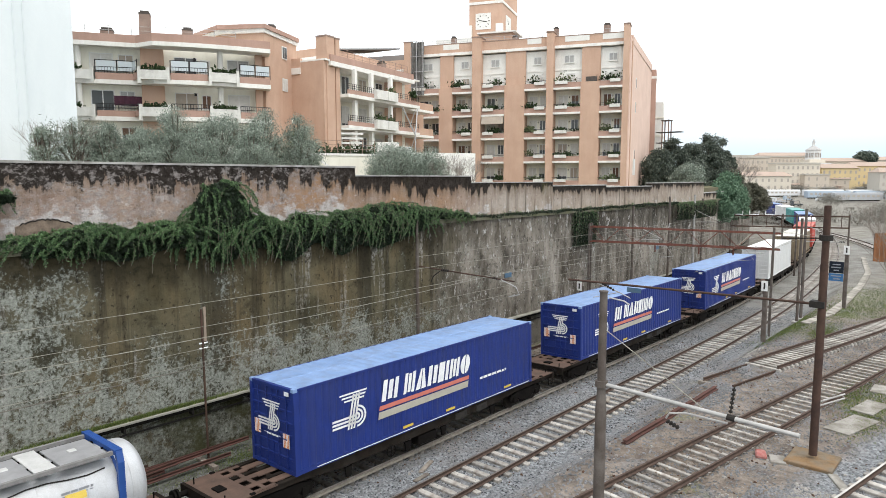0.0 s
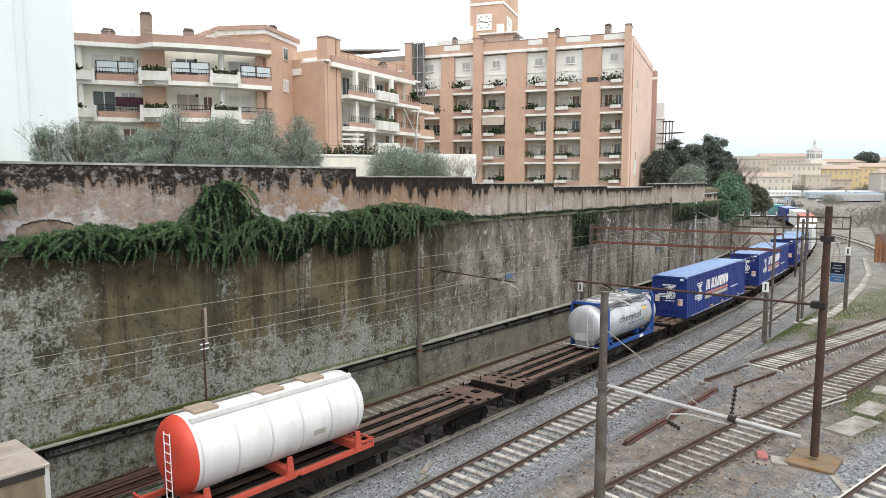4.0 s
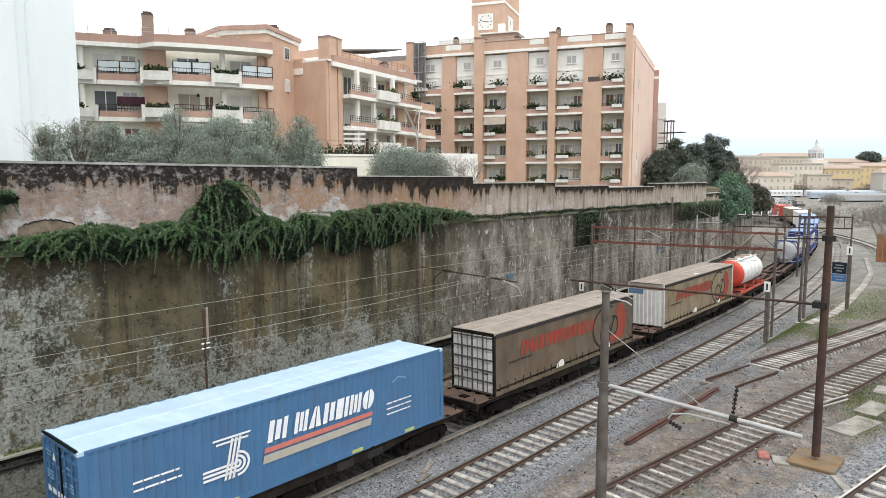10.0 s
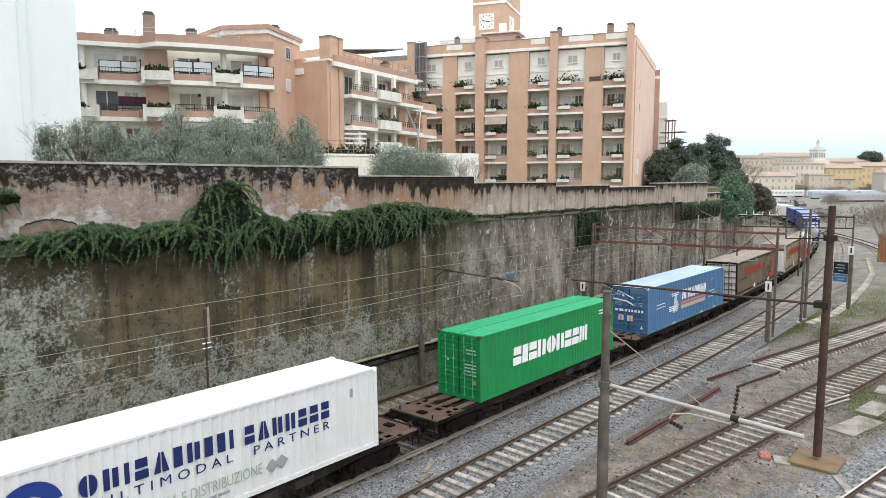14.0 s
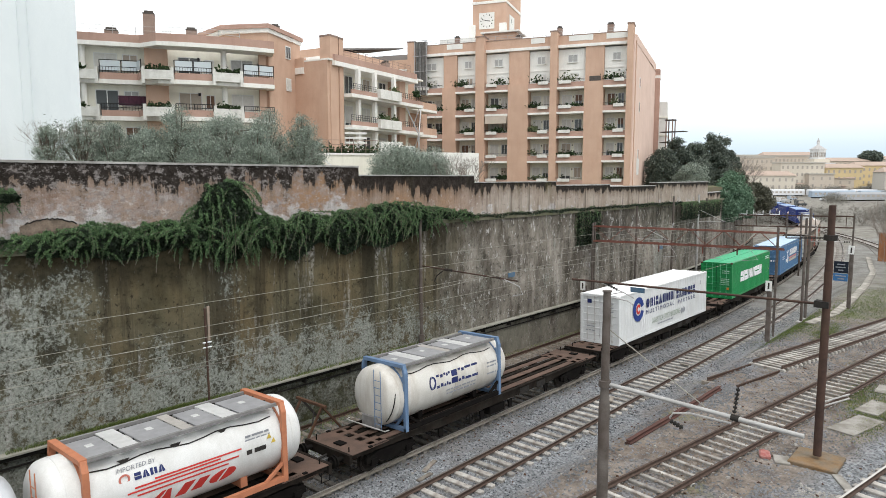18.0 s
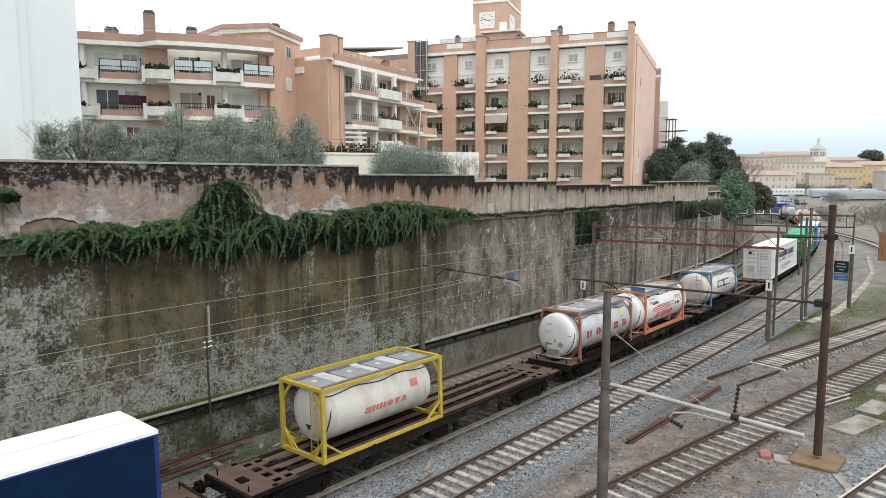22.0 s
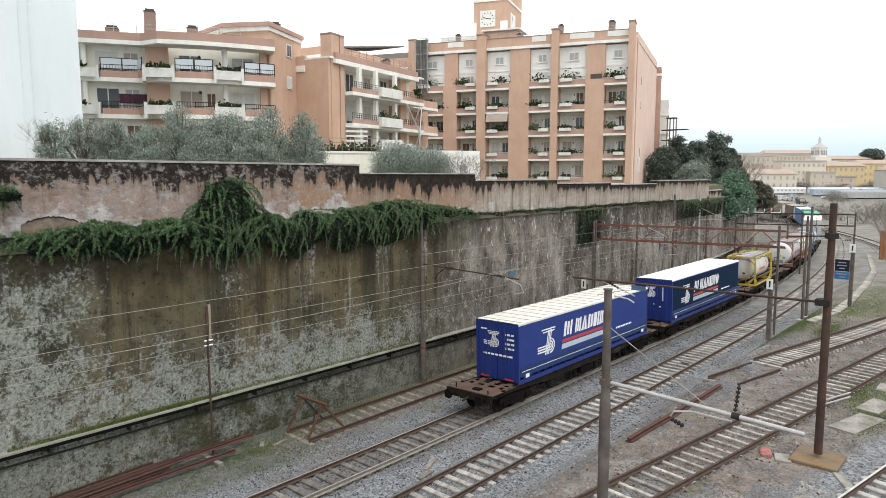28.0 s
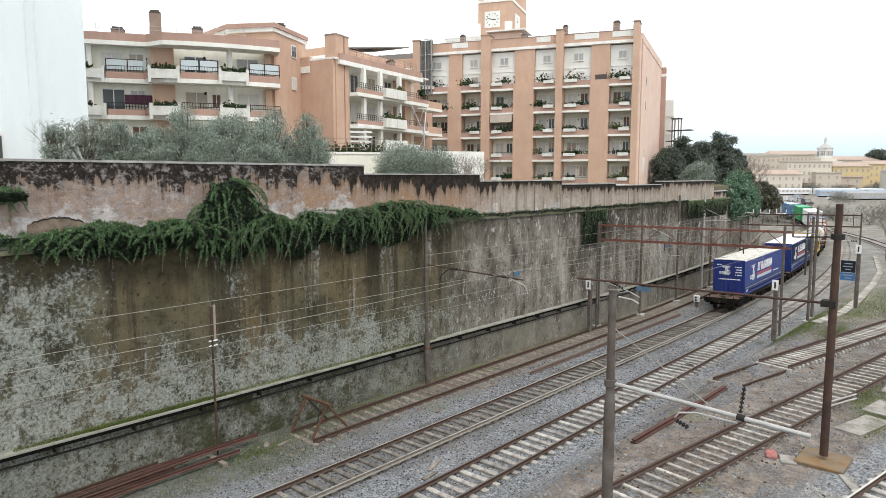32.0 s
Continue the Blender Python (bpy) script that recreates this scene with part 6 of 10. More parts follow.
tank_label(c, 1.16, cz, 1.55, 20, 9, 0.55, mark_yellow, "yellow_label")



def on_end(outline, off=0.006):
    """An outline of (y, z above the tank's axis) laid on the dished rear end."""
    sh = Shape()
    def lay(y, z, d):
        k = min(1.0, math.hypot(y, z) / 1.16) ** (1 / 0.55)
        return (-3.29 - 0.42 * math.sqrt(1 - k * k) - d, y, cz + z)
    n = len(outline)
    return sh.add([lay(y, z, off) for y, z in outline] + [lay(y, z, -0.01) for y, z in outline],
                  [(i, (i + 1) % n, n + (i + 1) % n, n + i) for i in range(n)] + [tuple(range(n - 1, -1, -1)), tuple(range(n, 2 * n))])


part("end_plate", on_end([(0.10, -0.95), (0.10, -0.70), (0.10, -0.42), (0.30, -0.40), (0.52, -0.42), (0.52, -0.70), (0.52, -0.95), (0.30, -0.98)], 0.012), walk_grey, c, "grey plate on the white end")
part("warning_sign", on_end([(-0.22, -0.32), (0.0, -0.32), (-0.11, -0.10)]), mark_yellow, c, "yellow warning triangle")
part("warning_sign", on_end([(-0.42, -0.62), (-0.24, -0.44), (-0.42, -0.26), (-0.60, -0.44)]), mark_grey, c, "faded grey diamond placard")
for z, y0, y1 in ((0.92, 0.05, 0.28), (0.62, 0.1, 0.5), (0.55, 0.1, 0.42), (0.22, 0.15, 0.55), (0.10, 0.2, 0.55)):
    part("small_writing", on_end([(y0, z), (y1, z), (y1, z + 0.03), (y0, z + 0.03)]), mark_grey, c)
part("data_plate", on_end([(-0.98, -0.48), (-0.84, -0.48), (-0.84, 0.10), (-0.98, 0.10)]), walk_grey, c)
on_rails(c, -146.9, DECK)

# tank in a yellow box frame
c, cz = tank("tank_container", 6.06, 1.05, tank_cream, frame_yellow, "cream tank inside an open yellow box frame", "full", 2.59, bands=2, over=-0.22, plate=walk_pale)
tank_marks(c, 1.05, cz, -0.98, -14, "sppova", 1.15, 12, mark_salmon, 0.1)
tank_label(c, 1.05, cz, 1.4, 10, 16, 0.4, mark_salmon, "small_label")
part("hazard_plate", Shape().prism([(0.0, 0.1), (0.16, 0.3), (-0.16, 0.3)], -0.004, 0.004), mark_black, c).matrix_basis = pose(-2.86, -0.2, cz - 0.6, 0, 0, 90)
on_rails(c, -163.9, DECK)


# two curtain bodies of the blue haulier at the end of the train
def blue_curtain(curtain, label, roofing, last=False):
    c = curtain_body("swap_body", 13.7, curtain, roofing, label, 2.5, 2.87, paint_blue, paint_blue, paint_blue)
    haulier_marks(c, -1.262, -2.95, 2.15, 1.60, 0.74, mark_crimson, mark_ice, (-5.0, 1.0, 1.3))
    bars("small_writing", 2.7, 4.7, 1.02, 0.10, -1.262, c, mark_white, 1, 0, 3)
    part("lower_curtain", Shape().box(-6.72, 6.72, -1.259, -1.25, 0.33, 0.80), curtain_low, c, "dark blue lower band of the curtain")
    part("rail_film", Shape().box(-6.6, 6.6, -1.275, -1.27, 0.56, 0.585), mark_white, c, "thin white line")
    emblem(-0.62, 1.62, 0.78, 0, c, mark_white, True, pose(-6.85, 0.0, 0, 0, 0, -90))
    if last:
        end_bars("small_writing", -1.0, -0.5, 2.25, 0.09, -6.85, c, mark_white, 4, 0.22, 9)
        end_bars("small_writing", -0.9, 0.8, 1.22, 0.09, -6.85, c, mark_white, 1, 0, 19)
        end_bars("small_writing", 0.55, 1.0, 2.42, 0.07, -6.85, c, mark_white, 1, 0, 29)
        for k in range(18):
            x0 = -6.5 + k * 13.0 / 17
            part("roof_seam", Shape().box(x0 - 0.02, x0 + 0.02, -1.22, 1.22, 2.888, 2.9), roof_grime, c)
        for y0 in (-0.95, 0.45):
            part("tail_plate", Shape().box(-6.87, -6.85, y0, y0 + 0.5, 0.12, 0.2), mark_red, c, "red striped tail plate")
    else:
        part("small_writing", Shape().box(-6.86, -6.85, -0.66, -0.60, 1.45, 2.35), mark_white, c, "upright strip of white writing")
        part("door_latch", Shape().box(-6.86, -6.85, -0.50, -0.36, 0.98, 1.06), mark_white, c)
        part("door_latch", Shape().box(-6.86, -6.85, -0.05, 0.02, 1.15, 1.22), mark_white, c)
    for x in (-6.3, 6.0):
        part("small_plate", Shape().box(x, x + 0.3, -1.266, -1.261, 0.24, 0.42), mark_white, c)
    return c


on_rails(blue_curtain(curtain_navy, "navy curtain-sided swap body with a bright white roof and red stripe", roof_white), -179.35, DECK)
on_rails(blue_curtain(curtain_blue, "blue curtain-sided swap body with a grubby pale roof and red stripe", roof_pale, True), -196.75, DECK)


def motions():
    for ob, s, lift, reach in moving:
        walk(ob, [(float(t), rail_pose(s + gone(t), lift, reach)) for t in range(33)])

# ---- the estate above the wall ----
terrace_mat = surface("garden_soil", (0.13, 0.11, 0.075), (0.10, 0.11, 0.05), 0.4, 0.95, 0, 0.3, 12)
ter = strip(-60, 150, WALL + 0.85, WALL + 130, 8.0, 9.75)
terrace = solid("terrace_ground", ter, terrace_mat, "raised garden ground behind the retaining wall", "ground", "structure")

brick = surface("apricot_brick", (0.567, 0.389, 0.292), (0.502, 0.335, 0.248), 0.5, 0.9, 0, 0.15, 25, (0.42, 0.26, 0.18), 0.35, True)
# the apricot brick brightened, for the tall block's lit side
brick_pale = surface("brightened_apricot_brick", (0.70, 0.53, 0.445), (0.64, 0.475, 0.395), 0.4, 0.9, 0, 0.15, 25, (0.48, 0.31, 0.24), 0.3, True)
brick_rose = surface("rose_brown_brick", (0.460, 0.305, 0.247), (0.397, 0.259, 0.207), 0.6, 0.9, 0, 0.15, 25, (0.30, 0.19, 0.15), 0.4, True)
shutter_pale = surface("pale_roller_shutter", (0.62, 0.60, 0.56), (0.54, 0.52, 0.48), 4, 0.7)
band_white = surface("white_band", (0.827, 0.806, 0.763), (0.742, 0.721, 0.668), 0.6, 0.8, 0, 0.05, 25, (0.42, 0.39, 0.34), 0.35, True)
cream = surface("cream_render", (0.80, 0.775, 0.68), (0.75, 0.72, 0.62), 0.5, 0.9, 0, 0.05, 25, (0.40, 0.36, 0.28), 0.3, True)
white_render = surface("white_render", (0.784, 0.774, 0.731), (0.721, 0.710, 0.668), 0.5, 0.9, 0, 0.05, 25, (0.50, 0.48, 0.44), 0.3, True)
cold_render = surface("cold_white_render", (0.739, 0.784, 0.795), (0.689, 0.739, 0.750), 0.25, 0.9, 0, 0.05, 25, (0.60, 0.65, 0.67), 0.4, True)
slab_under = surface("balcony_soffit", (0.48, 0.44, 0.37), (0.42, 0.38, 0.32), 1, 0.9)
door_dark = surface("dark_shutter", (0.055, 0.045, 0.038), (0.085, 0.07, 0.06), 4, 0.6)
door_wood = surface("brown_shutter", (0.16, 0.085, 0.05), (0.12, 0.065, 0.04), 4, 0.6)
frame_white = surface("white_window_frame", (0.70, 0.70, 0.68), (0.62, 0.62, 0.60), 4, 0.5)
rail_black = surface("black_railing", (0.03, 0.03, 0.032), (0.045, 0.045, 0.045), 5, 0.5)
rail_grey = surface("grey_roof_railing", (0.45, 0.45, 0.45), (0.38, 0.38, 0.38), 5, 0.5, 0.3)
planter_white = surface("white_planter", (0.72, 0.71, 0.67), (0.62, 0.61, 0.57), 3, 0.8, 0, 0.05, 30, (0.42, 0.40, 0.35), 0.4, True)
chimney_brown = surface("brown_brick_chimney", (0.30, 0.22, 0.18), (0.25, 0.18, 0.15), 2, 0.9)
chimney_cap = surface("dark_chimney_cap", (0.10, 0.085, 0.075), (0.07, 0.06, 0.055), 3, 0.9)
roof_tar = surface("grey_roof_felt", (0.22, 0.21, 0.20), (0.17, 0.165, 0.16), 0.6, 0.95)
net_grey = surface("grey_scaffold_net", (0.20, 0.195, 0.185), (0.13, 0.125, 0.12), 2.5, 0.9, 0, 0.4, 12, (0.06, 0.055, 0.05), 0.6, True)
cloth_plum = surface("plum_laundry", (0.075, 0.03, 0.045), (0.05, 0.022, 0.035), 3, 0.9)
cloth_awning = surface("taupe_awning", (0.42, 0.36, 0.30), (0.36, 0.31, 0.26), 2, 0.9)
leaf_olive = surface("potted_grey_green", (0.13, 0.15, 0.08), (0.07, 0.09, 0.04), 6, 0.8)
shutter_grey = surface("pale_grey_shutter", (0.40, 0.40, 0.385), (0.33, 0.33, 0.32), 4, 0.7)
leaf_pot = surface("potted_green", (0.045, 0.070, 0.028), (0.022, 0.036, 0.016), 6, 0.8)
clock_white = surface("white_clock_face", (0.74, 0.73, 0.69), (0.68, 0.67, 0.63), 2, 0.6)
glass, n_, l_, b_ = material("window_glass")
b_.inputs["Base Color"].default_value = (0.075, 0.082, 0.085, 1)
b_.inputs["Roughness"].default_value = 0.06
relief(n_, l_, b_, noise_of(n_, l_, n_.new("ShaderNodeTexCoord").outputs["Object"], 0.8, 2), 0.04, 0.05)
screen, n_, l_, b_ = material("frosted_balcony_glass")
b_.inputs["Base Color"].default_value = (0.50, 0.55, 0.57, 1)
b_.inputs["Roughness"].default_value = 0.2

rnd = random.Random(11)


def window(parent, x, y, z, w, h, shutter=None, name="window", dark=None):
    """A window or glazed door in a wall that faces -y, its foot at z."""
    f = Shape()
    for x0, x1, z0, z1 in ((x, x + 0.07, z, z + h), (x + w - 0.07, x + w, z, z + h), (x + 0.07, x + w - 0.07, z, z + 0.07), (x + 0.07, x + w - 0.07, z + h - 0.07, z + h), (x + w / 2 - 0.035, x + w / 2 + 0.035, z + 0.07, z + h - 0.07)):
        f.box(x0, x1, y - 0.06, y + 0.02, z0, z1)
    wd = part(name, f, frame_white, parent)
    for k in (0, 1):
        x0 = x + 0.07 + k * (w / 2 - 0.035)
        part("pane", Shape().box(x0, x0 + w / 2 - 0.105, y - 0.035, y - 0.01, z + 0.07, z + h - 0.07), dark or glass, wd)
    if shutter:
        part("shutter", Shape().box(x + 0.05, x + w - 0.05, y - 0.055, y - 0.04, z + h * (1 - shutter), z + h - 0.05), (lambda u: door_wood if u < 0.15 else cloth_awning if u < 0.4 else shutter_pale)(rnd.random()), wd)
    part("sill", Shape().box(x - 0.06, x + w + 0.06, y - 0.12, y + 0.01, z - 0.06, z), band_white, wd)
    return wd


def potted(parent, x, y, z, w, h, n=70, seed=1, mat=None):
    """A bushy potted plant: many small leaves."""
    r, s = random.Random(seed), Shape()
    for _ in range(n):
        c = Vector((x + r.gauss(0, w * 0.28), y + r.gauss(0, 0.14), z + abs(r.gauss(0.1, h * 0.42))))
        a = Vector((r.uniform(-1, 1), r.uniform(-1, 1), r.uniform(-1, 1))).normalized() * r.uniform(0.12, 0.24)
        b = a.cross(Vector((r.uniform(-1, 1), r.uniform(-1, 1), r.uniform(-1, 1)))).normalized() * r.uniform(0.07, 0.13)
        s.add([c - a, c + b, c + a, c - b], [(0, 1, 2, 3)])
    return tagged(part("potted_plant", s, mat or leaf_pot, parent, "green potted plant"), kind="")


def chimney(parent, x, y, z, w, d, h):
    c = part("chimney", Shape().box(x - w / 2, x + w / 2, y - d / 2, y + d / 2, z, z + h), chimney_brown, parent)
    part("chimney_cap", Shape().box(x - w / 2 - 0.02, x + w / 2 + 0.02, y - d / 2 - 0.02, y + d / 2 + 0.02, z + h, z + h + 0.12).box(x - w / 2 + 0.1, x + w / 2 - 0.1, y - d / 2 + 0.1, y + d / 2 - 0.1, z + h + 0.12, z + h + 0.3), chimney_cap, c)


def fence_rail(parent, pts, z, h, mat, step=1.6, name="roof_railing"):
    s = Shape()
    for a, b in zip(pts, pts[1:]):
        n = max(1, int((Vector(b) - Vector(a)).length / step))
        for i in range(n + 1):
            p = Vector(a).lerp(Vector(b), i / n)
            s.rod((p.x, p.y, z), (p.x, p.y, z + h), 0.025, 5)
        for k in (1.0, 0.66, 0.33):
            s.rod((a[0], a[1], z + h * k), (b[0], b[1], z + h * k), 0.018, 5)
    part(name, s, mat, parent)


LEVELS = (9.9, 12.95, 16.0, 19.05, 22.1)

# ---- the tall block with the clock tower ----
tall = thing("apartment_block", "tall apricot-brick apartment block with recessed balconies and white bands", "apartment building", m=pose(76.2, 38.3, 0, 0, 0, -68.8))
part("body", Shape().box(-28.2, 1.26, 1.7, 25.5, 8.0, 27.6), cream, tall)
# same brick as the front; the stronger light here is in its colour
part("side_wall", Shape().column([(1.26, 0.2), (1.38, 0.2), (2.62, 25.5), (1.26, 25.5)], 8.0, 27.9), brick_pale, tall, "brick side wall coloured paler for the light on it")
part("rear_wing", Shape().box(-2.0, 3.3, 25.52, 27.5, 8.0, 27.6), brick_rose, tall)
part("rear_wing_band", Shape().box(1.0, 3.36, 25.5, 27.55, 26.2, 26.6), band_white, tall)
part("annex", Shape().box(-2.0, 4.4, 29.5, 35.0, 8.0, 23.0), white_render, tall, "lower pale block behind")
for z in (11.5, 14.5, 17.5, 20.4):
    part("annex_band", Shape().box(-2.0, 4.5, 29.4, 35.0, z, z + 0.2), cream, tall)
solid_x = [(0.56, 1.26), (-4.51, -2.19), (-8.77, -7.89), (-14.26, -11.6), (-18.57, -17.38), (-23.3, -21.39), (-28.2, -27.2)]
bays = [(-2.19, 0.56), (-7.89, -4.51), (-11.6, -8.77), (-17.38, -14.26), (-21.39, -18.57), (-27.2, -23.3)]
for i, (a, b) in enumerate(solid_x):
    tall_one = i in (0, 2, 4, 6)
    top = 29.2 if i == 0 else 28.9 if tall_one else 22.35
    part("pier", Shape().box(a, b, -0.25 if tall_one else 0.0, 1.8, 8.0, top), brick, tall)
    if not tall_one:
        part("upper_wall", Shape().box(a + 0.02, b - 0.02, 0.55, 1.78, 22.3, 27.9), brick, tall)
        part("terrace_plinth", Shape().box(a, b, 0.0, 0.5, 22.34, 22.7), brick, tall)
    else:
        part("pier_cap", Shape().box(a - 0.06, b + 0.06, -0.31, 1.86, top, top + 0.16), chimney_brown, tall)
part("cornice", Shape().box(-28.2, 0.55, 0.40, 1.75, 27.0, 27.35), band_white, tall, "long white band under the roof parapet")
part("roof_parapet", Shape().box(-28.2, 0.55, 0.50, 1.0, 27.35, 28.45), brick, tall)
part("parapet_coping", Shape().box(-27.2, 0.55, 0.46, 1.04, 28.45, 28.53), chimney_brown, tall)
for a, b in ((-2.0, 0.5), (-6.6, -3.6), (-11.4, -9.6), (-22.8, -20.6)):
    part("parapet_gap", Shape().box(a, b, 0.47, 0.5, 27.75, 28.4), white_render, tall, "pale rendered stretch of the roof parapet")
part("side_parapet", Shape().column([(1.20, 1.9), (1.50, 1.9), (2.70, 25.5), (2.40, 25.5)], 27.3, 28.3), brick_pale, tall)
part("drain_pipe", Shape().rod((1.50, 1.5, 8.0), (1.50, 1.5, 27.5), 0.07, 8), brick, tall)
for k, (a, b) in enumerate(bays):
    w = b - a
    for j, z in enumerate(LEVELS):
        part("balcony_slab", Shape().box(a + 0.004, b - 0.004, -0.12, 1.7, z - 0.24, z), band_white, tall)
        solid_w = part("balcony_parapet", Shape().box(a + 0.004, b - 0.004, -0.02, 0.12, z, z + 0.62), brick_rose, tall)
        part("balcony_rail", Shape().rod((a, 0.05, z + 0.98), (b, 0.05, z + 0.98), 0.025, 6).rod((a, 0.05, z + 0.80), (b, 0.05, z + 0.80), 0.015, 5), rail_black, tall)
        px0 = a + 0.25 if (k % 2) else b - 0.25 - w * 0.45
        part("planter", Shape().soft_box(px0, px0 + w * 0.45, -0.26, 0.04, z + 0.42, z + 0.80, 0.02), planter_white, tall)
        if rnd.random() < 0.9:
            potted(tall, a + w * rnd.uniform(0.2, 0.8), 0.15, z + 0.75, w * rnd.uniform(0.4, 0.8), rnd.uniform(0.35, 0.9) if j < 4 else 0.95, rnd.choice((60, 110, 150)), k * 10 + j, rnd.choice((leaf_pot, leaf_pot, leaf_olive)))
        if rnd.random() < 0.6:
            potted(tall, a + w * rnd.uniform(0.15, 0.85), 1.1, z + 0.1, 0.7, 1.0, 70, k * 10 + j + 500)
        if j < 4:
            part("recess_wall", Shape().box(a + 0.002, b - 0.002, 1.62, 1.72, z, z + 2.8), cream, tall)
            part("recess_side", Shape().box(a, a + 0.03, 0.13, 1.62, z + 0.01, z + 2.8), brick, tall)
            part("recess_side", Shape().box(b - 0.03, b, 0.13, 1.62, z + 0.01, z + 2.8), brick, tall)
            window(tall, a + w * 0.12, 1.60, z + 0.05, w * 0.36, 2.2, rnd.choice((None, 0.5, 0.9, 0.97)), "balcony_door")
            window(tall, a + w * 0.60, 1.60, z + 0.95, w * 0.28, 1.3, rnd.choice((None, 0.95, 0.95, 0.6)))
            if rnd.random() < 0.5:
                part("wall_lamp", Shape().box(a + w * 0.52, a + w * 0.55, 1.5, 1.6, z + 1.9, z + 2.1), rail_black, tall)
        else:
            part("penthouse_wall", Shape().box(a + 0.002, b - 0.002, 0.9, 1.68, z, 26.85), white_render, tall)
            window(tall, a + w * 0.35, 0.88, z + 3.1, w * 0.36, 0.95, None, "window", shutter_grey)
            window(tall, a + w * 0.42, 0.88, z + 0.25, w * 0.34, 1.6, rnd.choice((0.5, 0.95)), "window", shutter_grey)
            part("penthouse_band", Shape().box(a + 0.01, b - 0.01, 0.84, 0.9, z + 2.2, z + 2.36), band_white, tall)
part("awning", Shape().prism([(0, 0), (0.06, 0), (0.06, 1.2), (0, 1.2)], -1.45, 1.45), cloth_awning, tall, "taupe roll-down awning").matrix_basis = pose(-15.8, -0.35, 18.15 - 0.35, 0, 14, 90)
part("brown_screen", Shape().box(-3.9, -2.5, 0.05, 0.12, 22.72, 23.3), door_dark, tall)
for x, y, z, s, h in ((-1.9, 4, 27.6, 0.8, 2.5), (-8.2, 3, 27.6, 0.6, 2.3), (-21.9, 2.2, 27.6, 0.6, 1.9), (-13.6, 3, 27.6, 0.7, 1.6), (-0.2, 8, 27.6, 0.5, 1.6), (1.1, 24.5, 27.6, 0.6, 1.2)):
    chimney(tall, x, y, z, s, s, h)
fence_rail(tall, [(-28, 1.2), (0.4, 1.2)], 28.2, 0.95, rail_grey)
part("roof_slab", Shape().box(-28.2, 1.2, 1.75, 17, 27.6, 27.68), roof_tar, tall)
for z in (13.2, 19.3, 22.4):
    s = part("side_window", Shape().box(1.60, 1.735, 6.0, 6.9, z, z + 1.3), frame_white, tall)
    part("pane", Shape().box(1.735, 1.745, 6.1, 6.8, z + 0.1, z + 1.2), glass, s)
part("side_window", Shape().box(1.58, 1.77, 5.2, 7.6, 11.2, 13.3), frame_white, tall)
part("roof_shed", Shape().box(-25.5, -20.0, 5.0, 8.6, 27.6, 30.1), white_render, tall, "pale rooftop room")
part("roof_shed", Shape().box(-19.0, -14.5, 5.0, 8.6, 27.6, 30.4), brick, tall)
part("shed_roof", Shape().box(-19.4, -14.0, 4.6, 9.0, 30.4, 30.6), band_white, tall)
# clock tower
part("tower", Shape().box(-22.0, -17.1, 9.2, 18.0, 27.0, 38.0), brick, tall, "square brick clock tower")
part("tower_band", Shape().box(-22.1, -17.0, 9.1, 18.1, 35.5, 35.85), band_white, tall)
for a, b, y0, y1 in ((-22.5, -21.5, 8.7, 9.15), (-17.9, -16.9, 8.7, 9.15)):
    part("tower_buttress", Shape().box(a, b, y0, y1, 27.5, 32.6), white_render, tall)
face = part("clock_face", Shape().box(-21.0, -18.75, 9.10, 9.2, 32.0, 34.25), clock_white, tall, "white square clock face with dark marks")
for i in range(12):
    a = i * math.pi / 6
    cx, czz = -19.875 + 0.86 * math.sin(a), 33.125 + 0.86 * math.cos(a)
    part("hour_mark", Shape().beam((cx - 0.1 * math.sin(a), 9.09, czz - 0.1 * math.cos(a)), (cx + 0.1 * math.sin(a), 9.09, czz + 0.1 * math.cos(a)), 0.02, 0.10), mark_black, face)
part("clock_hand", Shape().beam((-19.875, 9.07, 33.125), (-20.6, 9.07, 33.35), 0.02, 0.08), mark_black, face)
part("clock_hand", Shape().beam((-19.875, 9.07, 33.125), (-19.35, 9.07, 33.05), 0.02, 0.10), mark_black, face)
face = part("clock_face", Shape().box(-17.12, -17.02, 11.2, 13.9, 32.0, 34.25), clock_white, tall, "white square clock face with dark marks")
part("clock_hand", Shape().beam((-17.0, 12.5, 33.1), (-17.0, 12.0, 33.7), 0.02, 0.09), mark_black, face)
part("tower_balcony", Shape().box(-22.3, -16.8, 8.2, 9.2, 30.2, 30.5), band_white, tall)
# netted part at the left end of the block
part("scaffold_net", Shape().sheet([[(-27.15 + 1.75 * i / 8 + 0.08 * math.sin(i * 2.1 + z), -0.1 - 0.22 * (i % 2), z) for i in range(9)] for z in (21.9, 23.2, 24.6, 26.0, 27.4, 28.9)]), net_grey, tall, "grey netting over scaffolding")
for x in (-27.1, -26.3, -25.4):
    part("scaffold_tube", Shape().rod((x, -0.4, 21.6), (x, -0.4, 29.1), 0.04, 6), rail_grey, tall)
for z in (23.0, 25.0, 27.0, 29.0):
    part("scaffold_tube", Shape().rod((-27.3, -0.42, z), (-25.2, -0.42, z), 0.035, 6), rail_grey, tall)
part("left_wall", Shape().box(-36.0, -28.2, 2.4, 12.0, 8.0, 27.2), brick, tall)
part("left_band", Shape().box(-36.0, -29.4, 2.3, 2.45, 25.6, 25.9), band_white, tall)
part("left_roof", Shape().box(-45.0, -28.2, 4.0, 12.0, 27.2, 28.2), roof_tar, tall, "dark low roof structure")

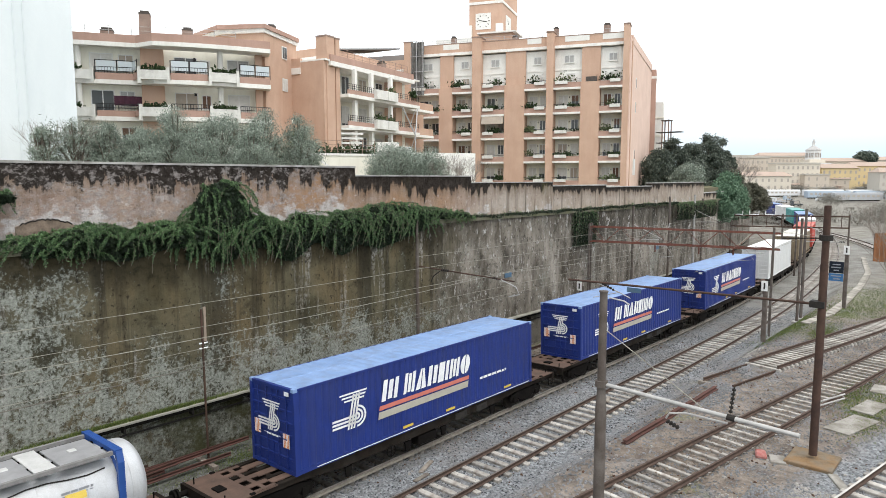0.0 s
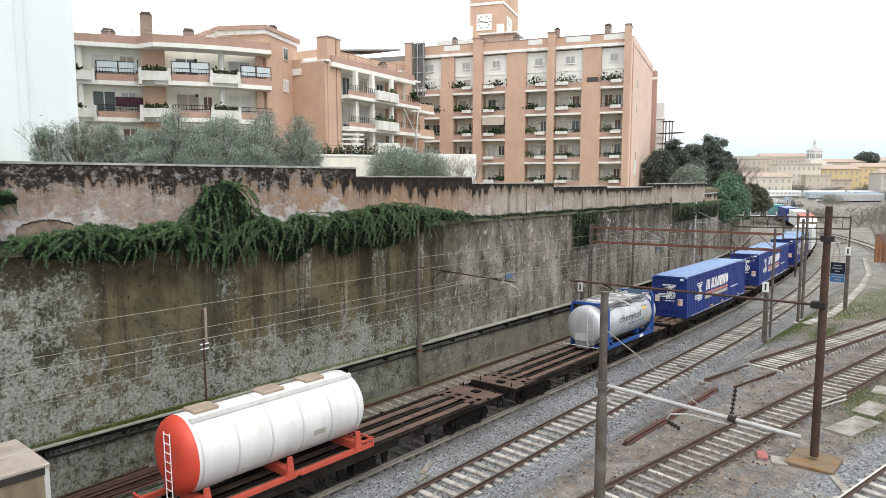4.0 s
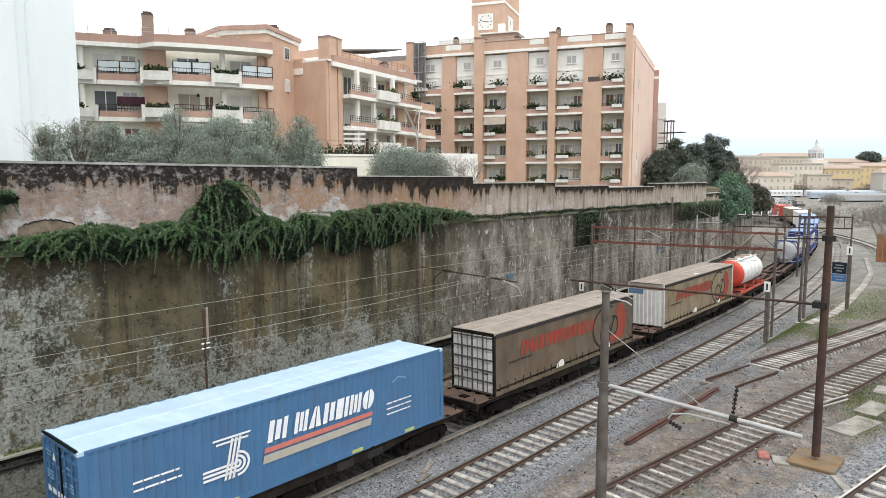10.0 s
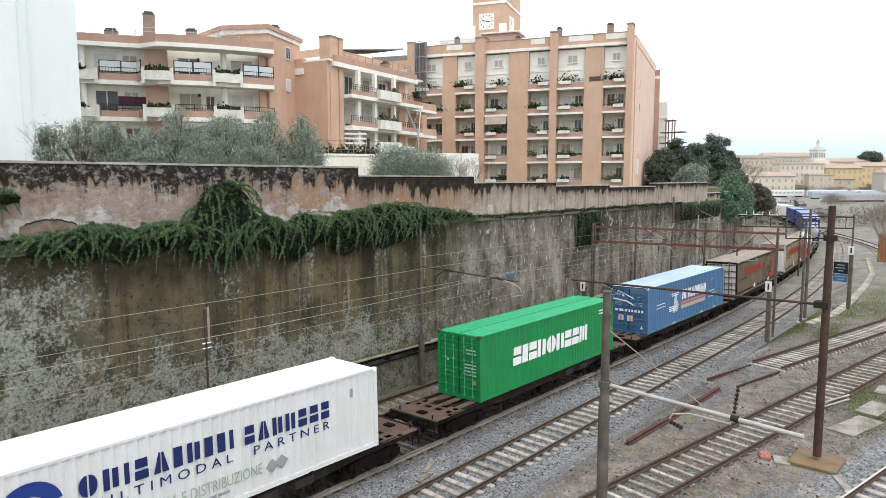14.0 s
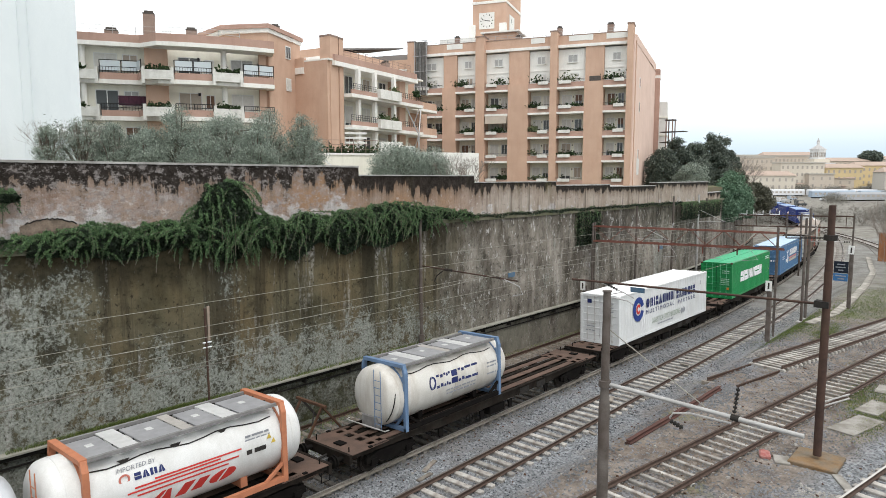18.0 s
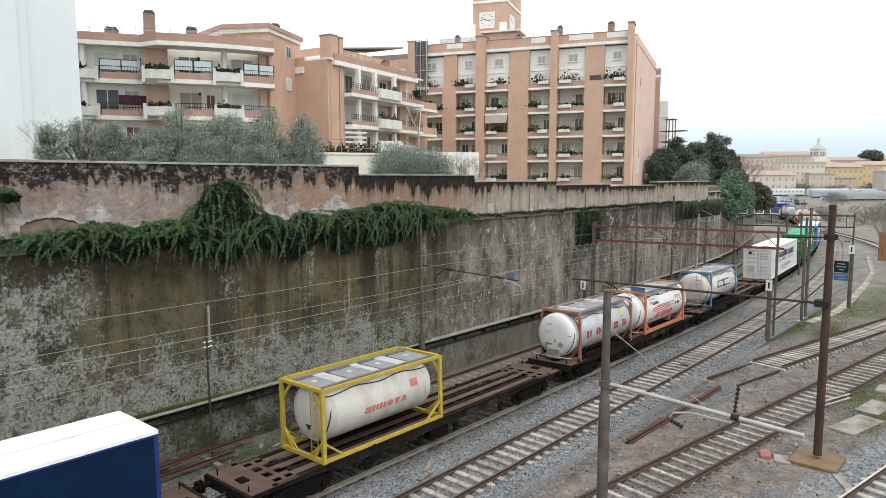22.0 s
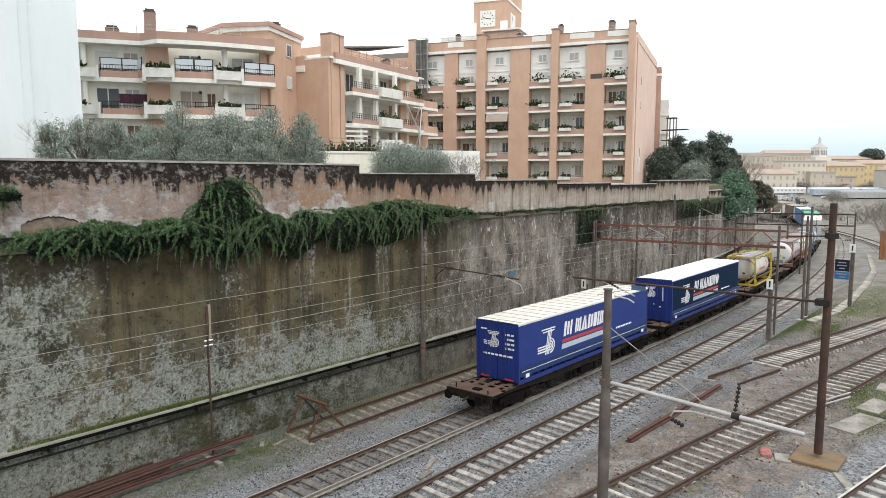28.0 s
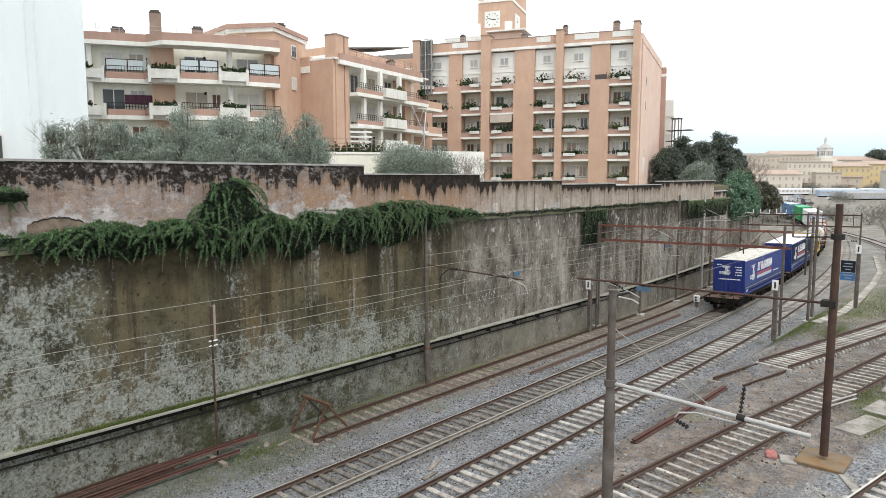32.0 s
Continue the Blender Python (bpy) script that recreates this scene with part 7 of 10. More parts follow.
# ---- the middle block ----
mid = thing("apartment_block", "apricot-brick apartment block with angled balcony front and tall chimneys", "apartment building", m=pose(42.1, 51.3, 0, 0, 0, 11.1))
part("body", Shape().box(1.4, 16.0, 1.9, 10.0, 8.0, 21.95), cream, mid)
part("corner_wall", Shape().box(-0.9, 1.5, 0.0, 9.0, 8.0, 22.0), brick, mid)
part("corner_flue", Shape().box(-0.55, 0.62, -0.1, 1.2, 8.0, 24.25), brick, mid)
part("corner_flue", Shape().box(0.78, 1.4, -0.12, 0.6, 8.0, 24.2), brick, mid)
for x0, x1, y0, y1, z in ((-0.6, 0.67, -0.15, 1.25, 24.25), (0.73, 1.45, -0.17, 0.65, 24.2)):
    part("flue_cap", Shape().box(x0 + 0.02, x1 - 0.02, y0 + 0.02, y1 - 0.02, z, z + 0.16), chimney_brown, mid)
part("side_band", Shape().box(-1.0, -0.85, 2.9, 9.0, 20.9, 21.5), band_white, mid)
part("side_parapet", Shape().box(-0.95, -0.6, 2.9, 9.0, 21.5, 22.4), brick, mid)
chimney(mid, -0.3, 7.0, 22.0, 0.9, 0.9, 1.6)
chimney(mid, 13.2, 3.2, 22.3, 0.7, 0.8, 1.6)
part("roof_slab", Shape().box(-0.9, 16.0, -0.2, 10.0, 21.98, 22.15), band_white, mid)
part("front_band", Shape().box(-0.3, 14.5, -0.45, 1.9, 21.55, 21.97), band_white, mid, "white fascia over the balconies")
part("front_parapet", Shape().box(-0.2, 14.4, -0.38, -0.1, 22.0, 22.6), brick_rose, mid)
part("upper_setback", Shape().box(5.0, 18.0, 4.5, 10.0, 22.0, 24.6), brick, mid)
part("setback_band", Shape().box(4.9, 18.0, 4.4, 10.0, 23.4, 23.75), band_white, mid)
part("setback_roof", Shape().prism([(5.5, 24.35), (18.5, 26.5), (18.5, 26.65), (5.5, 24.5)], 4.2, 9.5), roof_tar, mid, "thin dark sloping roof")
fence_rail(mid, [(1.8, 0.2), (14.0, 0.2)], 22.6, 0.9, chimney_brown, 1.2)
for z in (19.05, 16.0, 12.95):
    part("balcony_slab", Shape().box(1.45, 14.6, -1.1, 1.9, z - 0.34, z), band_white, mid)
    for a, b in ((1.5, 5.8), (9.6, 14.5)):
        part("balcony_parapet", Shape().box(a, b, -1.05, -0.9, z, z + 0.42), brick_rose, mid)
        fence_rail(mid, [(a, -0.98), (b, -0.98)], z + 0.38, 0.62, rail_black, 0.35, "balcony_railing")
    part("planter", Shape().soft_box(5.75, 7.7, -1.5, -0.9, z - 0.1, z + 0.85, 0.03), planter_white, mid)
    part("planter", Shape().soft_box(7.75, 9.6, -1.5, -0.9, z - 0.1, z + 0.85, 0.03), planter_white, mid)
    for k, x in enumerate((6.3, 7.2, 8.6)):
        if z < 19 or k == 2:
            potted(mid, x, -1.2, z + 0.85, 0.7, 0.5, 55, int(z) + k, leaf_olive if k else leaf_pot)
    for x in (3.2, 6.0, 9.5):
        part("column", Shape().box(x - 0.2, x + 0.2, -0.7, -0.3, z, z + 2.6), band_white, mid)
    part("end_pier", Shape().box(11.8, 13.0, 0.3, 1.9, z, z + 2.7), brick, mid)
    for x in (2.0, 4.0, 7.0, 10.0):
        window(mid, x, 1.88, z + 0.05, 1.3, 2.2, rnd.choice((None, 0.4, 0.8)), "balcony_door")
potted(mid, 12.9, -1.25, 19.9, 1.0, 0.7, 150, 77)
part("support_strut", Shape().rod((12.2, -2.0, 8.5), (12.2, -2.0, 15.6), 0.08, 6).rod((12.2, -2.0, 15.6), (10.8, -1.2, 18.6), 0.07, 6).rod((12.2, -2.0, 15.6), (13.9, -1.2, 18.6), 0.07, 6), rail_grey, mid, "pale forked steel prop")
part("link_wing", Shape().box(14.5, 22.0, 3.0, 9.0, 8.0, 19.0), brick, mid)
for z in (19.0, 16.0, 13.0):
    part("link_slab", Shape().box(14.5, 20.5, 0.6, 3.0, z - 0.3, z), band_white, mid)
    part("link_parapet", Shape().box(14.6, 20.5, 0.66, 0.85, z, z + 0.8), brick, mid)
    window(mid, 16.2, 2.98, z + 0.1, 1.2, 2.1, 0.5)
    part("stair_rail", Shape().beam((14.4, 0.2, z - 2.4), (15.8, 0.2, z), 0.08).beam((15.8, 0.2, z), (16.6, 0.2, z), 0.08), rail_grey, mid)

# ---- the curved block ----
low = thing("apartment_block", "apricot and cream apartment block with a curved balcony front", "apartment building", m=pose(22.6, 60.9, 0, 0, 0, -29.6))


def bow(x):
    """How far the front stands out at x."""
    return -1.3 - 1.5 * max(0.0, 1 - ((x - 9.5) / 9.0) ** 2) if x > 4.9 else -1.15


def bowed(a, b, d0, d1, z0, z1, n=8):
    front = [(a + (b - a) * i / n, bow(a + (b - a) * i / n) + d0) for i in range(n + 1)]
    backs = [(a + (b - a) * i / n, bow(a + (b - a) * i / n) + d1) for i in range(n, -1, -1)]
    return Shape().column(front + backs, z0, z1)


part("body", Shape().box(-8.0, 15.6, -0.4, 12.0, 8.0, 22.1), cream, low)
part("stair_wing", Shape().column([(15.5, -0.6), (19.0, 4.7), (15.0, 9.0), (9.5, 6.5), (11.8, 1.6)], 8.0, 23.9), brick, low, "brick stair wing with small windows")
part("wing_band", Shape().column([(15.5, -0.8), (19.15, 4.7), (15.0, 9.2), (9.2, 6.6), (11.6, 1.3)], 23.85, 24.22), band_white, low)
part("wing_roof", Shape().column([(15.55, -0.95), (19.3, 4.7), (15.0, 9.4), (9.0, 6.6), (11.5, 1.1)], 24.22, 24.6), brick_rose, low)
for a, b in ((-8.0, 4.9), (4.9, 15.85)):
    part("roof_band", bowed(a, b, -0.30, 1.45 if a < 0 else 1.7, 21.75, 22.1), band_white, low, "white eaves band")
    part("roof_parapet", bowed(a, b, -0.26, 0.05, 22.1, 22.75), brick_rose, low)
fence_rail(low, [(-6, -0.9), (4.6, -0.9)], 22.5, 1.0, rail_grey)
fence_rail(low, [(5.2, -1.2), (9.5, -2.2), (13.0, -1.5)], 22.5, 1.0, rail_grey)
chimney(low, 5.6, 0.2, 22.5, 0.9, 0.9, 2.3)
chimney(low, 9.0, 0.4, 22.5, 0.9, 0.9, 1.2)
chimney(low, 2.6, 0.2, 22.2, 1.0, 0.9, 1.0)
chimney(low, -0.8, 0.2, 22.2, 0.9, 0.9, 2.0)
chimney(low, 16.4, 2.2, 24.6, 0.8, 0.8, 0.3)
for z in (19.05, 16.0, 12.95):
    for a, b in ((-8.0, 4.9), (4.9, 15.85)):
        part("balcony_slab", bowed(a, b, 0.0, 1.46 if a < 0 else 1.62, z - 0.36, z), band_white, low)
    for a, b in ((-7.8, -4.0), (1.7, 5.0), (7.6, 10.6), (13.2, 15.8)):
        if z == 19.05 or a > 7:
            part("balcony_parapet", bowed(a, b, 0.02, 0.18, z, z + 0.55), brick_rose, low)
        else:
            part("balcony_parapet", bowed(a, b, 0.02, 0.18, z, z + 0.5), brick_rose, low)
        if z == 19.05:
            k = 2 if b - a > 2.5 else 3
            for i in range(k):
                u0, u1 = a + (b - a) * i / k + 0.08, a + (b - a) * (i + 1) / k - 0.08
                part("glass_screen", bowed(u0, u1, 0.06, 0.09, z + 0.75, z + 1.55, 4), screen, low, "frosted glass balcony screen")
        rs = Shape()
        m_ = 14
        for i in range(m_):
            xa, xb = a + (b - a) * i / m_, a + (b - a) * (i + 1) / m_
            for h in (0.72, 1.05) + ((1.6,) if z == 19.05 else ()):
                rs.rod((xa, bow(xa) + 0.07, z + h), (xb, bow(xb) + 0.07, z + h), 0.03, 5)
            rs.rod((xa, bow(xa) + 0.07, z + 0.42), (xa, bow(xa) + 0.07, z + 1.05), 0.018, 5)
        for x in (a, (a + b) / 2, b):
            rs.rod((x, bow(x) + 0.07, z + 0.42), (x, bow(x) + 0.07, z + (1.6 if z == 19.05 else 1.05)), 0.035, 6)
        part("balcony_railing", rs, rail_black, low)
    for a, b in ((-3.9, 1.6), (5.05, 7.55), (10.65, 13.15)):
        part("planter", bowed(a, b, -0.28, 0.3, z - 0.05, z + 0.72, 5), planter_white, low, "long white planter")
        for x in (a + 0.12, b - 0.12):
            part("planter_post", bowed(x - 0.12, x + 0.12, -0.34, 0.34, z - 0.4, z + 0.95, 1), planter_white, low)
        for i in range(3):
            x = a + (b - a) * (0.25 + 0.25 * i)
            potted(low, x, bow(x), z + 0.7, 0.6, 0.35, 50, int(z) + i + int(a * 7))
    part("column", Shape().rod((11.6, -1.7, z), (11.6, -1.7, z + 2.7), 0.24, 14), band_white, low, "", True)
    part("column", Shape().rod((0.4, -0.75, z), (0.4, -0.75, z + 2.7), 0.24, 14), band_white, low, "", True)
    part("pier", Shape().box(5.2, 7.0, -1.2, -0.4, z, z + 2.72), brick, low)
    part("divider", Shape().box(14.6, 15.2, -1.2, -0.4, z, z + 2.72), brick, low)
    for x, w, h in ((-4.0, 1.4, 2.2), (1.2, 1.8, 2.2), (3.4, 1.2, 1.3), (7.8, 1.9, 2.2), (10.0, 0.8, 1.2), (12.2, 1.9, 2.2)):
        window(low, x, -0.42, z + (0.05 if h > 2 else 0.9), w, h, rnd.choice((None, 0.5, 0.9, 0.95)), "balcony_door" if h > 2 else "window", rnd.choice((None, shutter_grey)))
    part("wall_lamp", Shape().box(9.4, 9.6, -0.55, -0.4, z + 2.0, z + 2.25), rail_black, low)
part("laundry", Shape().sheet([[(3.0 + 0.15 * i, -0.95 + 0.05 * math.sin(i * 1.7), z) for i in range(18)] for z in (16.95, 17.3, 17.75)]), cloth_plum, low, "plum-coloured washing on a line")
part("folding_screen", Shape().box(-0.5, 0.0, -0.9, -0.8, 16.0, 17.9), brick_pale, low)
for x, y, z in ((17.5, 2.5, 22.1), (17.5, 2.5, 19.1)):
    w = part("small_window", Shape().box(-0.45, 0.45, -0.05, 0.05, 0, 1.2), frame_white, low)
    w.matrix_basis = pose(x + 0.06, y - 0.05, z, 0, 0, 54)
    for k in (-0.36, 0.04):
        part("pane", Shape().box(k, k + 0.32, -0.07, -0.05, 0.1, 1.1), shutter_pale if z < 20 else glass, w)
part("entry_canopy", Shape().box(18.2, 20.2, 3.6, 5.2, 16.2, 16.65), band_white, low)
part("entry_recess", Shape().box(18.6, 20.0, 4.6, 6.2, 8.0, 16.2), chimney_brown, low)

# ---- the plain white house and the garden walls ----
house = thing("white_house", "tall plain white rendered house end wall", "house")
part("wall", Shape().column([(16.1, 43.4), (-24.0, 39.6), (-24.0, 60.0), (17.6, 60.0)], 8.0, 42.0), cold_render, house)
for x in (12.9, 13.4):
    part("wall_pipe", Shape().rod((x, 43.06 - (16.2 - x) * 0.0, 8), (x, 43.06, 42), 0.03, 6), cold_render, house)
part("window", Shape().box(10.9, 11.42, 42.80, 42.95, 10.8, 13.2), frame_white, house)
part("pane", Shape().box(10.95, 11.3, 42.78, 42.82, 10.95, 13.05), glass, house)

gw = thing("garden_wall", "low cream garden wall with a white coping", "garden wall", m=pose(30.5, 38.6, 0, 0, 0, -28.5))
part("wall", Shape().box(-0.5, 6.0, 0, 0.3, 8.5, 12.45), cream, gw)
part("wall", Shape().box(6.0, 12.3, 0, 0.3, 8.5, 12.75), white_render, gw)
part("coping", Shape().box(-0.6, 6.0, -0.06, 0.36, 12.45, 12.6), band_white, gw)
part("terrace_floor", Shape().box(-0.5, 12.3, 0.3, 9.0, 12.1, 12.3), terrace_mat, gw)
fence_rail(gw, [(-0.4, 0.15), (4.2, 0.15)], 12.6, 0.95, chimney_brown, 0.9, "wooden_railing")
part("planter", Shape().soft_box(4.5, 6.2, 0.4, 1.1, 12.3, 13.5, 0.03), planter_white, gw)
part("cabinet", Shape().soft_box(6.3, 7.2, 0.5, 1.0, 12.3, 13.2, 0.03), frame_white, gw)
st = Shape()
for i in range(6):
    st.box(2.2, 3.9, 2.4, 2.5, 12.7 + 0.36 * i, 12.85 + 0.36 * i)
part("white_slats", st, planter_white, gw)
part("stair_rail", Shape().beam((-2.2, -0.2, 13.6), (0.8, -0.2, 11.6), 0.06).beam((-2.2, -0.2, 12.9), (0.8, -0.2, 10.9), 0.04).beam((0.8, -0.2, 10.2), (0.8, -0.2, 11.6), 0.05).beam((2.0, -0.2, 10.2), (2.0, -0.2, 11.4), 0.04).beam((0.8, -0.2, 11.6), (3.0, -0.2, 10.6), 0.04), mark_white, gw, "white stair handrail")
part("white_post", Shape().box(-1.7, -0.9, -0.3, 0.3, 8.5, 13.2), planter_white, gw)
for i in range(8):
    potted(gw, -1.8 + i * 0.85, 0.6, 12.3, 0.8, 0.9, 110, 400 + i)
potted(gw, -1.4, 0.0, 13.2, 1.0, 0.9, 160, 431, surface("yellow_green_leaves", (0.30, 0.28, 0.05), (0.18, 0.2, 0.05), 5, 0.8))

# ---- masts, gantries and wires ----
faded_blue = surface("faded_blue_plate", (0.05, 0.115, 0.19), (0.09, 0.13, 0.17), 6, 0.6)


def insulator(s, a, b, r=0.07, n=5):
    """A stack of discs between two points."""
    a, b = Vector(a), Vector(b)
    for i in range(n):
        p, q = a.lerp(b, (i + 0.2) / n), a.lerp(b, (i + 0.6) / n)
        s.rod(p, q, r, 10)
    return s.rod(a, b, r * 0.4, 6)


# the near tubular mast with its pale arm
m = thing("catenary_mast", "weathered grey tubular mast with a pale cantilever arm", "railway mast", "masts")
part("foundation", Shape().soft_box(13.6, 14.4, 6.85, 7.65, 0.6, 1.1, 0.03), coping_mat, m)
part("pole", Shape().rod((14, 7.25, 0.9), (14, 7.25, 5.35), 0.132, 16).rod((14, 7.25, 5.35), (14, 7.25, 5.75), 0.132, 16, 0.10).rod((14, 7.25, 5.75), (14, 7.25, 8.17), 0.10, 16, 0.09), pole_grey, m, "", True)
part("pole_cap", Shape().rod((14, 7.25, 8.17), (14, 7.25, 8.2), 0.11, 12), pole_grey, m)
arm = part("arm", Shape().rod((14, 7.2, 5.97), (14, 2.98, 5.80), 0.050, 12), pole_pale, m, "pale galvanised tube arm", True)
part("clamp", Shape().rod((14, 7.25, 5.9), (14, 7.25, 6.05), 0.15, 14), pole_grey, m)
part("clamp", Shape().rod((14, 7.25, 2.72), (14, 7.25, 2.78), 0.165, 14).box(13.84, 13.9, 7.35, 7.55, 2.75, 2.95), mark_white, m)
s = Shape()
insulator(s, (14, 4.3, 5.95), (14, 4.24, 6.52), 0.04, 6)
part("insulator", s, black_iron, arm)
part("fitting", Shape().rod((14, 4.36, 5.86), (14, 4.2, 5.85), 0.068, 10), black_iron, arm)
part("registration_arm", Shape().tube([(14, 4.35, 5.72), (13.95, 5.2, 5.75), (13.9, 5.55, 5.68), (13.9, 5.62, 5.55)], 0.022, 6), pole_pale, arm)
s = Shape()
insulator(s, (13.9, 5.6, 5.5), (13.85, 5.3, 5.42), 0.05, 4)
part("insulator", s, black_iron, arm)
part("stay", Shape().rod((14, 7.2, 7.3), (14, 4.9, 5.95), 0.012, 5), wire_mat, m, "thin stay wires")
part("cable_loop", Shape().tube([(14, 7.1, 8.05), (14.0, 6.75, 8.02), (14, 6.6, 7.95)], 0.018, 6), pole_pale, m)
part("number_plate", Shape().box(13.80, 13.84, 7.1, 7.42, 2.05, 2.35), mark_white, m, "small white plate")

# the brown mast with the long boom over the yard lines
m = thing("catenary_mast", "dark rust-brown mast with a long thin boom on a plinth", "railway mast", "masts")
part("foundation", Shape().soft_box(24.5, 26.1, 4.2, 5.7, 0.5, 1.08, 0.03), surface("ochre_concrete", (0.20, 0.125, 0.065), (0.16, 0.14, 0.11), 2.2, 0.95, 0, 0.4, 30, (0.07, 0.05, 0.03), 0.7), m, "ochre-stained concrete plinth")
part("pole", Shape().rod((25.3, 4.95, 1.2), (25.3, 4.95, 7.9), 0.138, 16, 0.128).rod((25.3, 4.95, 7.9), (25.3, 4.95, 9.9), 0.118, 16, 0.112), pole_rust, m, "", True)
part("collar", Shape().rod((25.3, 4.95, 8.72), (25.3, 4.95, 8.9), 0.21, 14).beam((25.3, 4.95, 8.8), (25.3, 6.3, 8.72), 0.04), black_iron, m)
boom = part("boom", Shape().rod((25.3, 4.95, 6.53), (25.3, 14.8, 6.40), 0.045, 10), pole_rust, m, "thin brown boom", True)
part("clamp", Shape().box(25.1, 25.5, 4.85, 5.3, 6.42, 6.64), black_iron, m)
s = Shape()
insulator(s, (25.3, 13.2, 6.4), (25.3, 12.6, 6.15), 0.05, 5)
part("insulator", s, black_iron, boom)
part("registration_arm", Shape().tube([(25.3, 13.4, 6.38), (25.3, 12.4, 6.1), (25.3, 11.9, 5.9)], 0.022, 6), pole_pale, boom)
part("registration_strut", Shape().tube([(25.3, 12.4, 6.1), (25.3, 13.6, 5.75)], 0.018, 6), pole_pale, boom)
part("blue_plate", Shape().box(25.28, 25.31, 11.45, 12.06, 6.16, 6.355), faded_blue, boom, "small faded blue plate")
part("stay", Shape().rod((25.3, 5.0, 2.9), (25.9, 4.2, 3.25), 0.03, 6).rod((25.3, 5.0, 3.05), (25.9, 4.2, 3.4), 0.03, 6), pole_pale, m)

# lattice portal over the main lines
port = thing("portal_gantry", "rusty red lattice gantry spanning the main lines", "railway gantry")
A, B = Vector((43.0, 23.45, 0)), Vector((46.5, 12.1, 0))
d = (B - A).normalized()
q = Vector((-d.y, d.x, 0)) * 0.35
for side in (-1, 1):
    for z in (6.30, 7.35):
        part("chord", Shape().beam(A + q * side + Vector((0, 0, z)), B + d * 0.4 + q * side + Vector((0, 0, z - 0.1)), 0.085), gantry_red, port)
n = 11
for i in range(n):
    a, b = A.lerp(B, i / n), A.lerp(B, (i + 1) / n)
    z0, z1 = (6.3, 7.3) if i % 2 else (7.3, 6.3)
    for side in (-1, 1):
        part("lattice_bar", Shape().beam(a + q * side + Vector((0, 0, z0)), b + q * side + Vector((0, 0, z1)), 0.024), gantry_red, port)
    for z in (6.3, 7.3):
        part("lattice_bar", Shape().beam(a + q + Vector((0, 0, z)), b - q + Vector((0, 0, z)), 0.035), gantry_red, port)
for f in (0.10, 0.22, 0.45, 0.56):
    p = A.lerp(B, f)
    s = Shape()
    insulator(s, p + Vector((0, 0, 7.4)), p + Vector((0, -0.1, 7.75)), 0.06, 4)
    part("insulator", s, pole_pale, port)
for p, z0 in ((A, -0.3), (B, 0.5)):
    for k in (-1, 1):
        part("leg_post", Shape().beam(p + q * k + Vector((0, 0, z0)), p + q * k + Vector((0, 0, 7.6)), 0.11), pole_grey, port)
    z = z0 + 0.6
    flip = 1
    while z < 6.0:
        part("leg_lattice", Shape().beam(p + q * flip + Vector((0, 0, z)), p - q * flip + Vector((0, 0, z + 1.0)), 0.03), pole_grey, port)
        flip = -flip
        z += 1.0
for f in (0.38, 0.62, 0.80):
    p = A.lerp(B, f)
    s = Shape().beam(p + Vector((0, 0, 6.3)), p + Vector((0, 0, 5.7)), 0.07)
    part("dropper", s, gantry_red, port)
    s = Shape()
    insulator(s, p + Vector((0, 0, 6.2)), p + Vector((0, -0.8, 6.15)), 0.05, 4)
    s.tube([p + Vector((0, -0.8, 6.15)), p + Vector((0, -1.3, 5.5)), p + Vector((0, -0.3, 5.35))], 0.02, 6)
    part("insulator", s, pole_pale, port)


def white_tag_post(x, y, z0, z1):
    t = thing("signal_post", "grey concrete post with a white plate on top", "railway post", "tag posts")
    part("post", Shape().soft_box(x - 0.13, x + 0.13, y - 0.13, y + 0.13, z0, z1, 0.03), pole_grey, t)
    pl = part("plate", Shape().box(x - 0.30, x - 0.27, y - 0.19, y + 0.19, z1 - 0.30, z1 + 0.35), white_sign, t)
    part("plate_bar", Shape().box(x - 0.312, x - 0.302, y - 0.05, y + 0.05, z1 - 0.18, z1 + 0.22), mark_black, pl, "dark mark on the plate")


white_tag_post(41.6, 23.3, -0.3, 3.2)
white_tag_post(44.9, 12.0, 0.4, 4.0)
white_tag_post(57.6, 9.8, 0.3, 5.4)


def plain_mast(x, y, z0, z1, r, mat, label, arms=0):
    t = thing("catenary_mast", label, "railway mast", "masts")
    part("pole", Shape().rod((x, y, z0), (x, y, z1), r, 10, r * 0.85), mat, t, "", True)
    part("base", Shape().soft_box(x - 0.3, x + 0.3, y - 0.3, y + 0.3, z0 - 0.3, z0 + 0.12, 0.03), coping_mat, t)
    if arms:
        k = part("arm", Shape().rod((x, y, arms), (x, y - 2.6, arms + 0.1), 0.035, 6).rod((x, y, arms + 1.2), (x, y - 2.4, arms + 0.15), 0.02, 6), pole_pale, t)
        s = Shape()
        insulator(s, (x, y - 2.2, arms + 0.1), (x, y - 2.6, arms + 0.1), 0.06, 4)
        part("insulator", s, black_iron, k)


for x, y, z0, z1, r, mat, arms in ((51.9, 11.7, 0.5, 8.0, 0.10, pole_grey, 0), (53.9, 11.9, 0.4, 8.6, 0.11, pole_grey, 6.2), (49.4, 23.2, -0.2, 8.6, 0.10, pole_grey, 6.0), (57.0, 23.4, -0.2, 9.2, 0.10, pole_grey, 0),
                                   (64.2, 23.9, -0.2, 9.2, 0.12, pole_pale, 6.6), (66.6, 24.0, -0.2, 8.8, 0.10, pole_grey, 0), (43.4, 23.7, -0.2, 3.3, 0.09, pole_grey, 0)):
    plain_mast(x, y, z0, z1, r, mat, "slim weathered railway mast beside the line", arms)

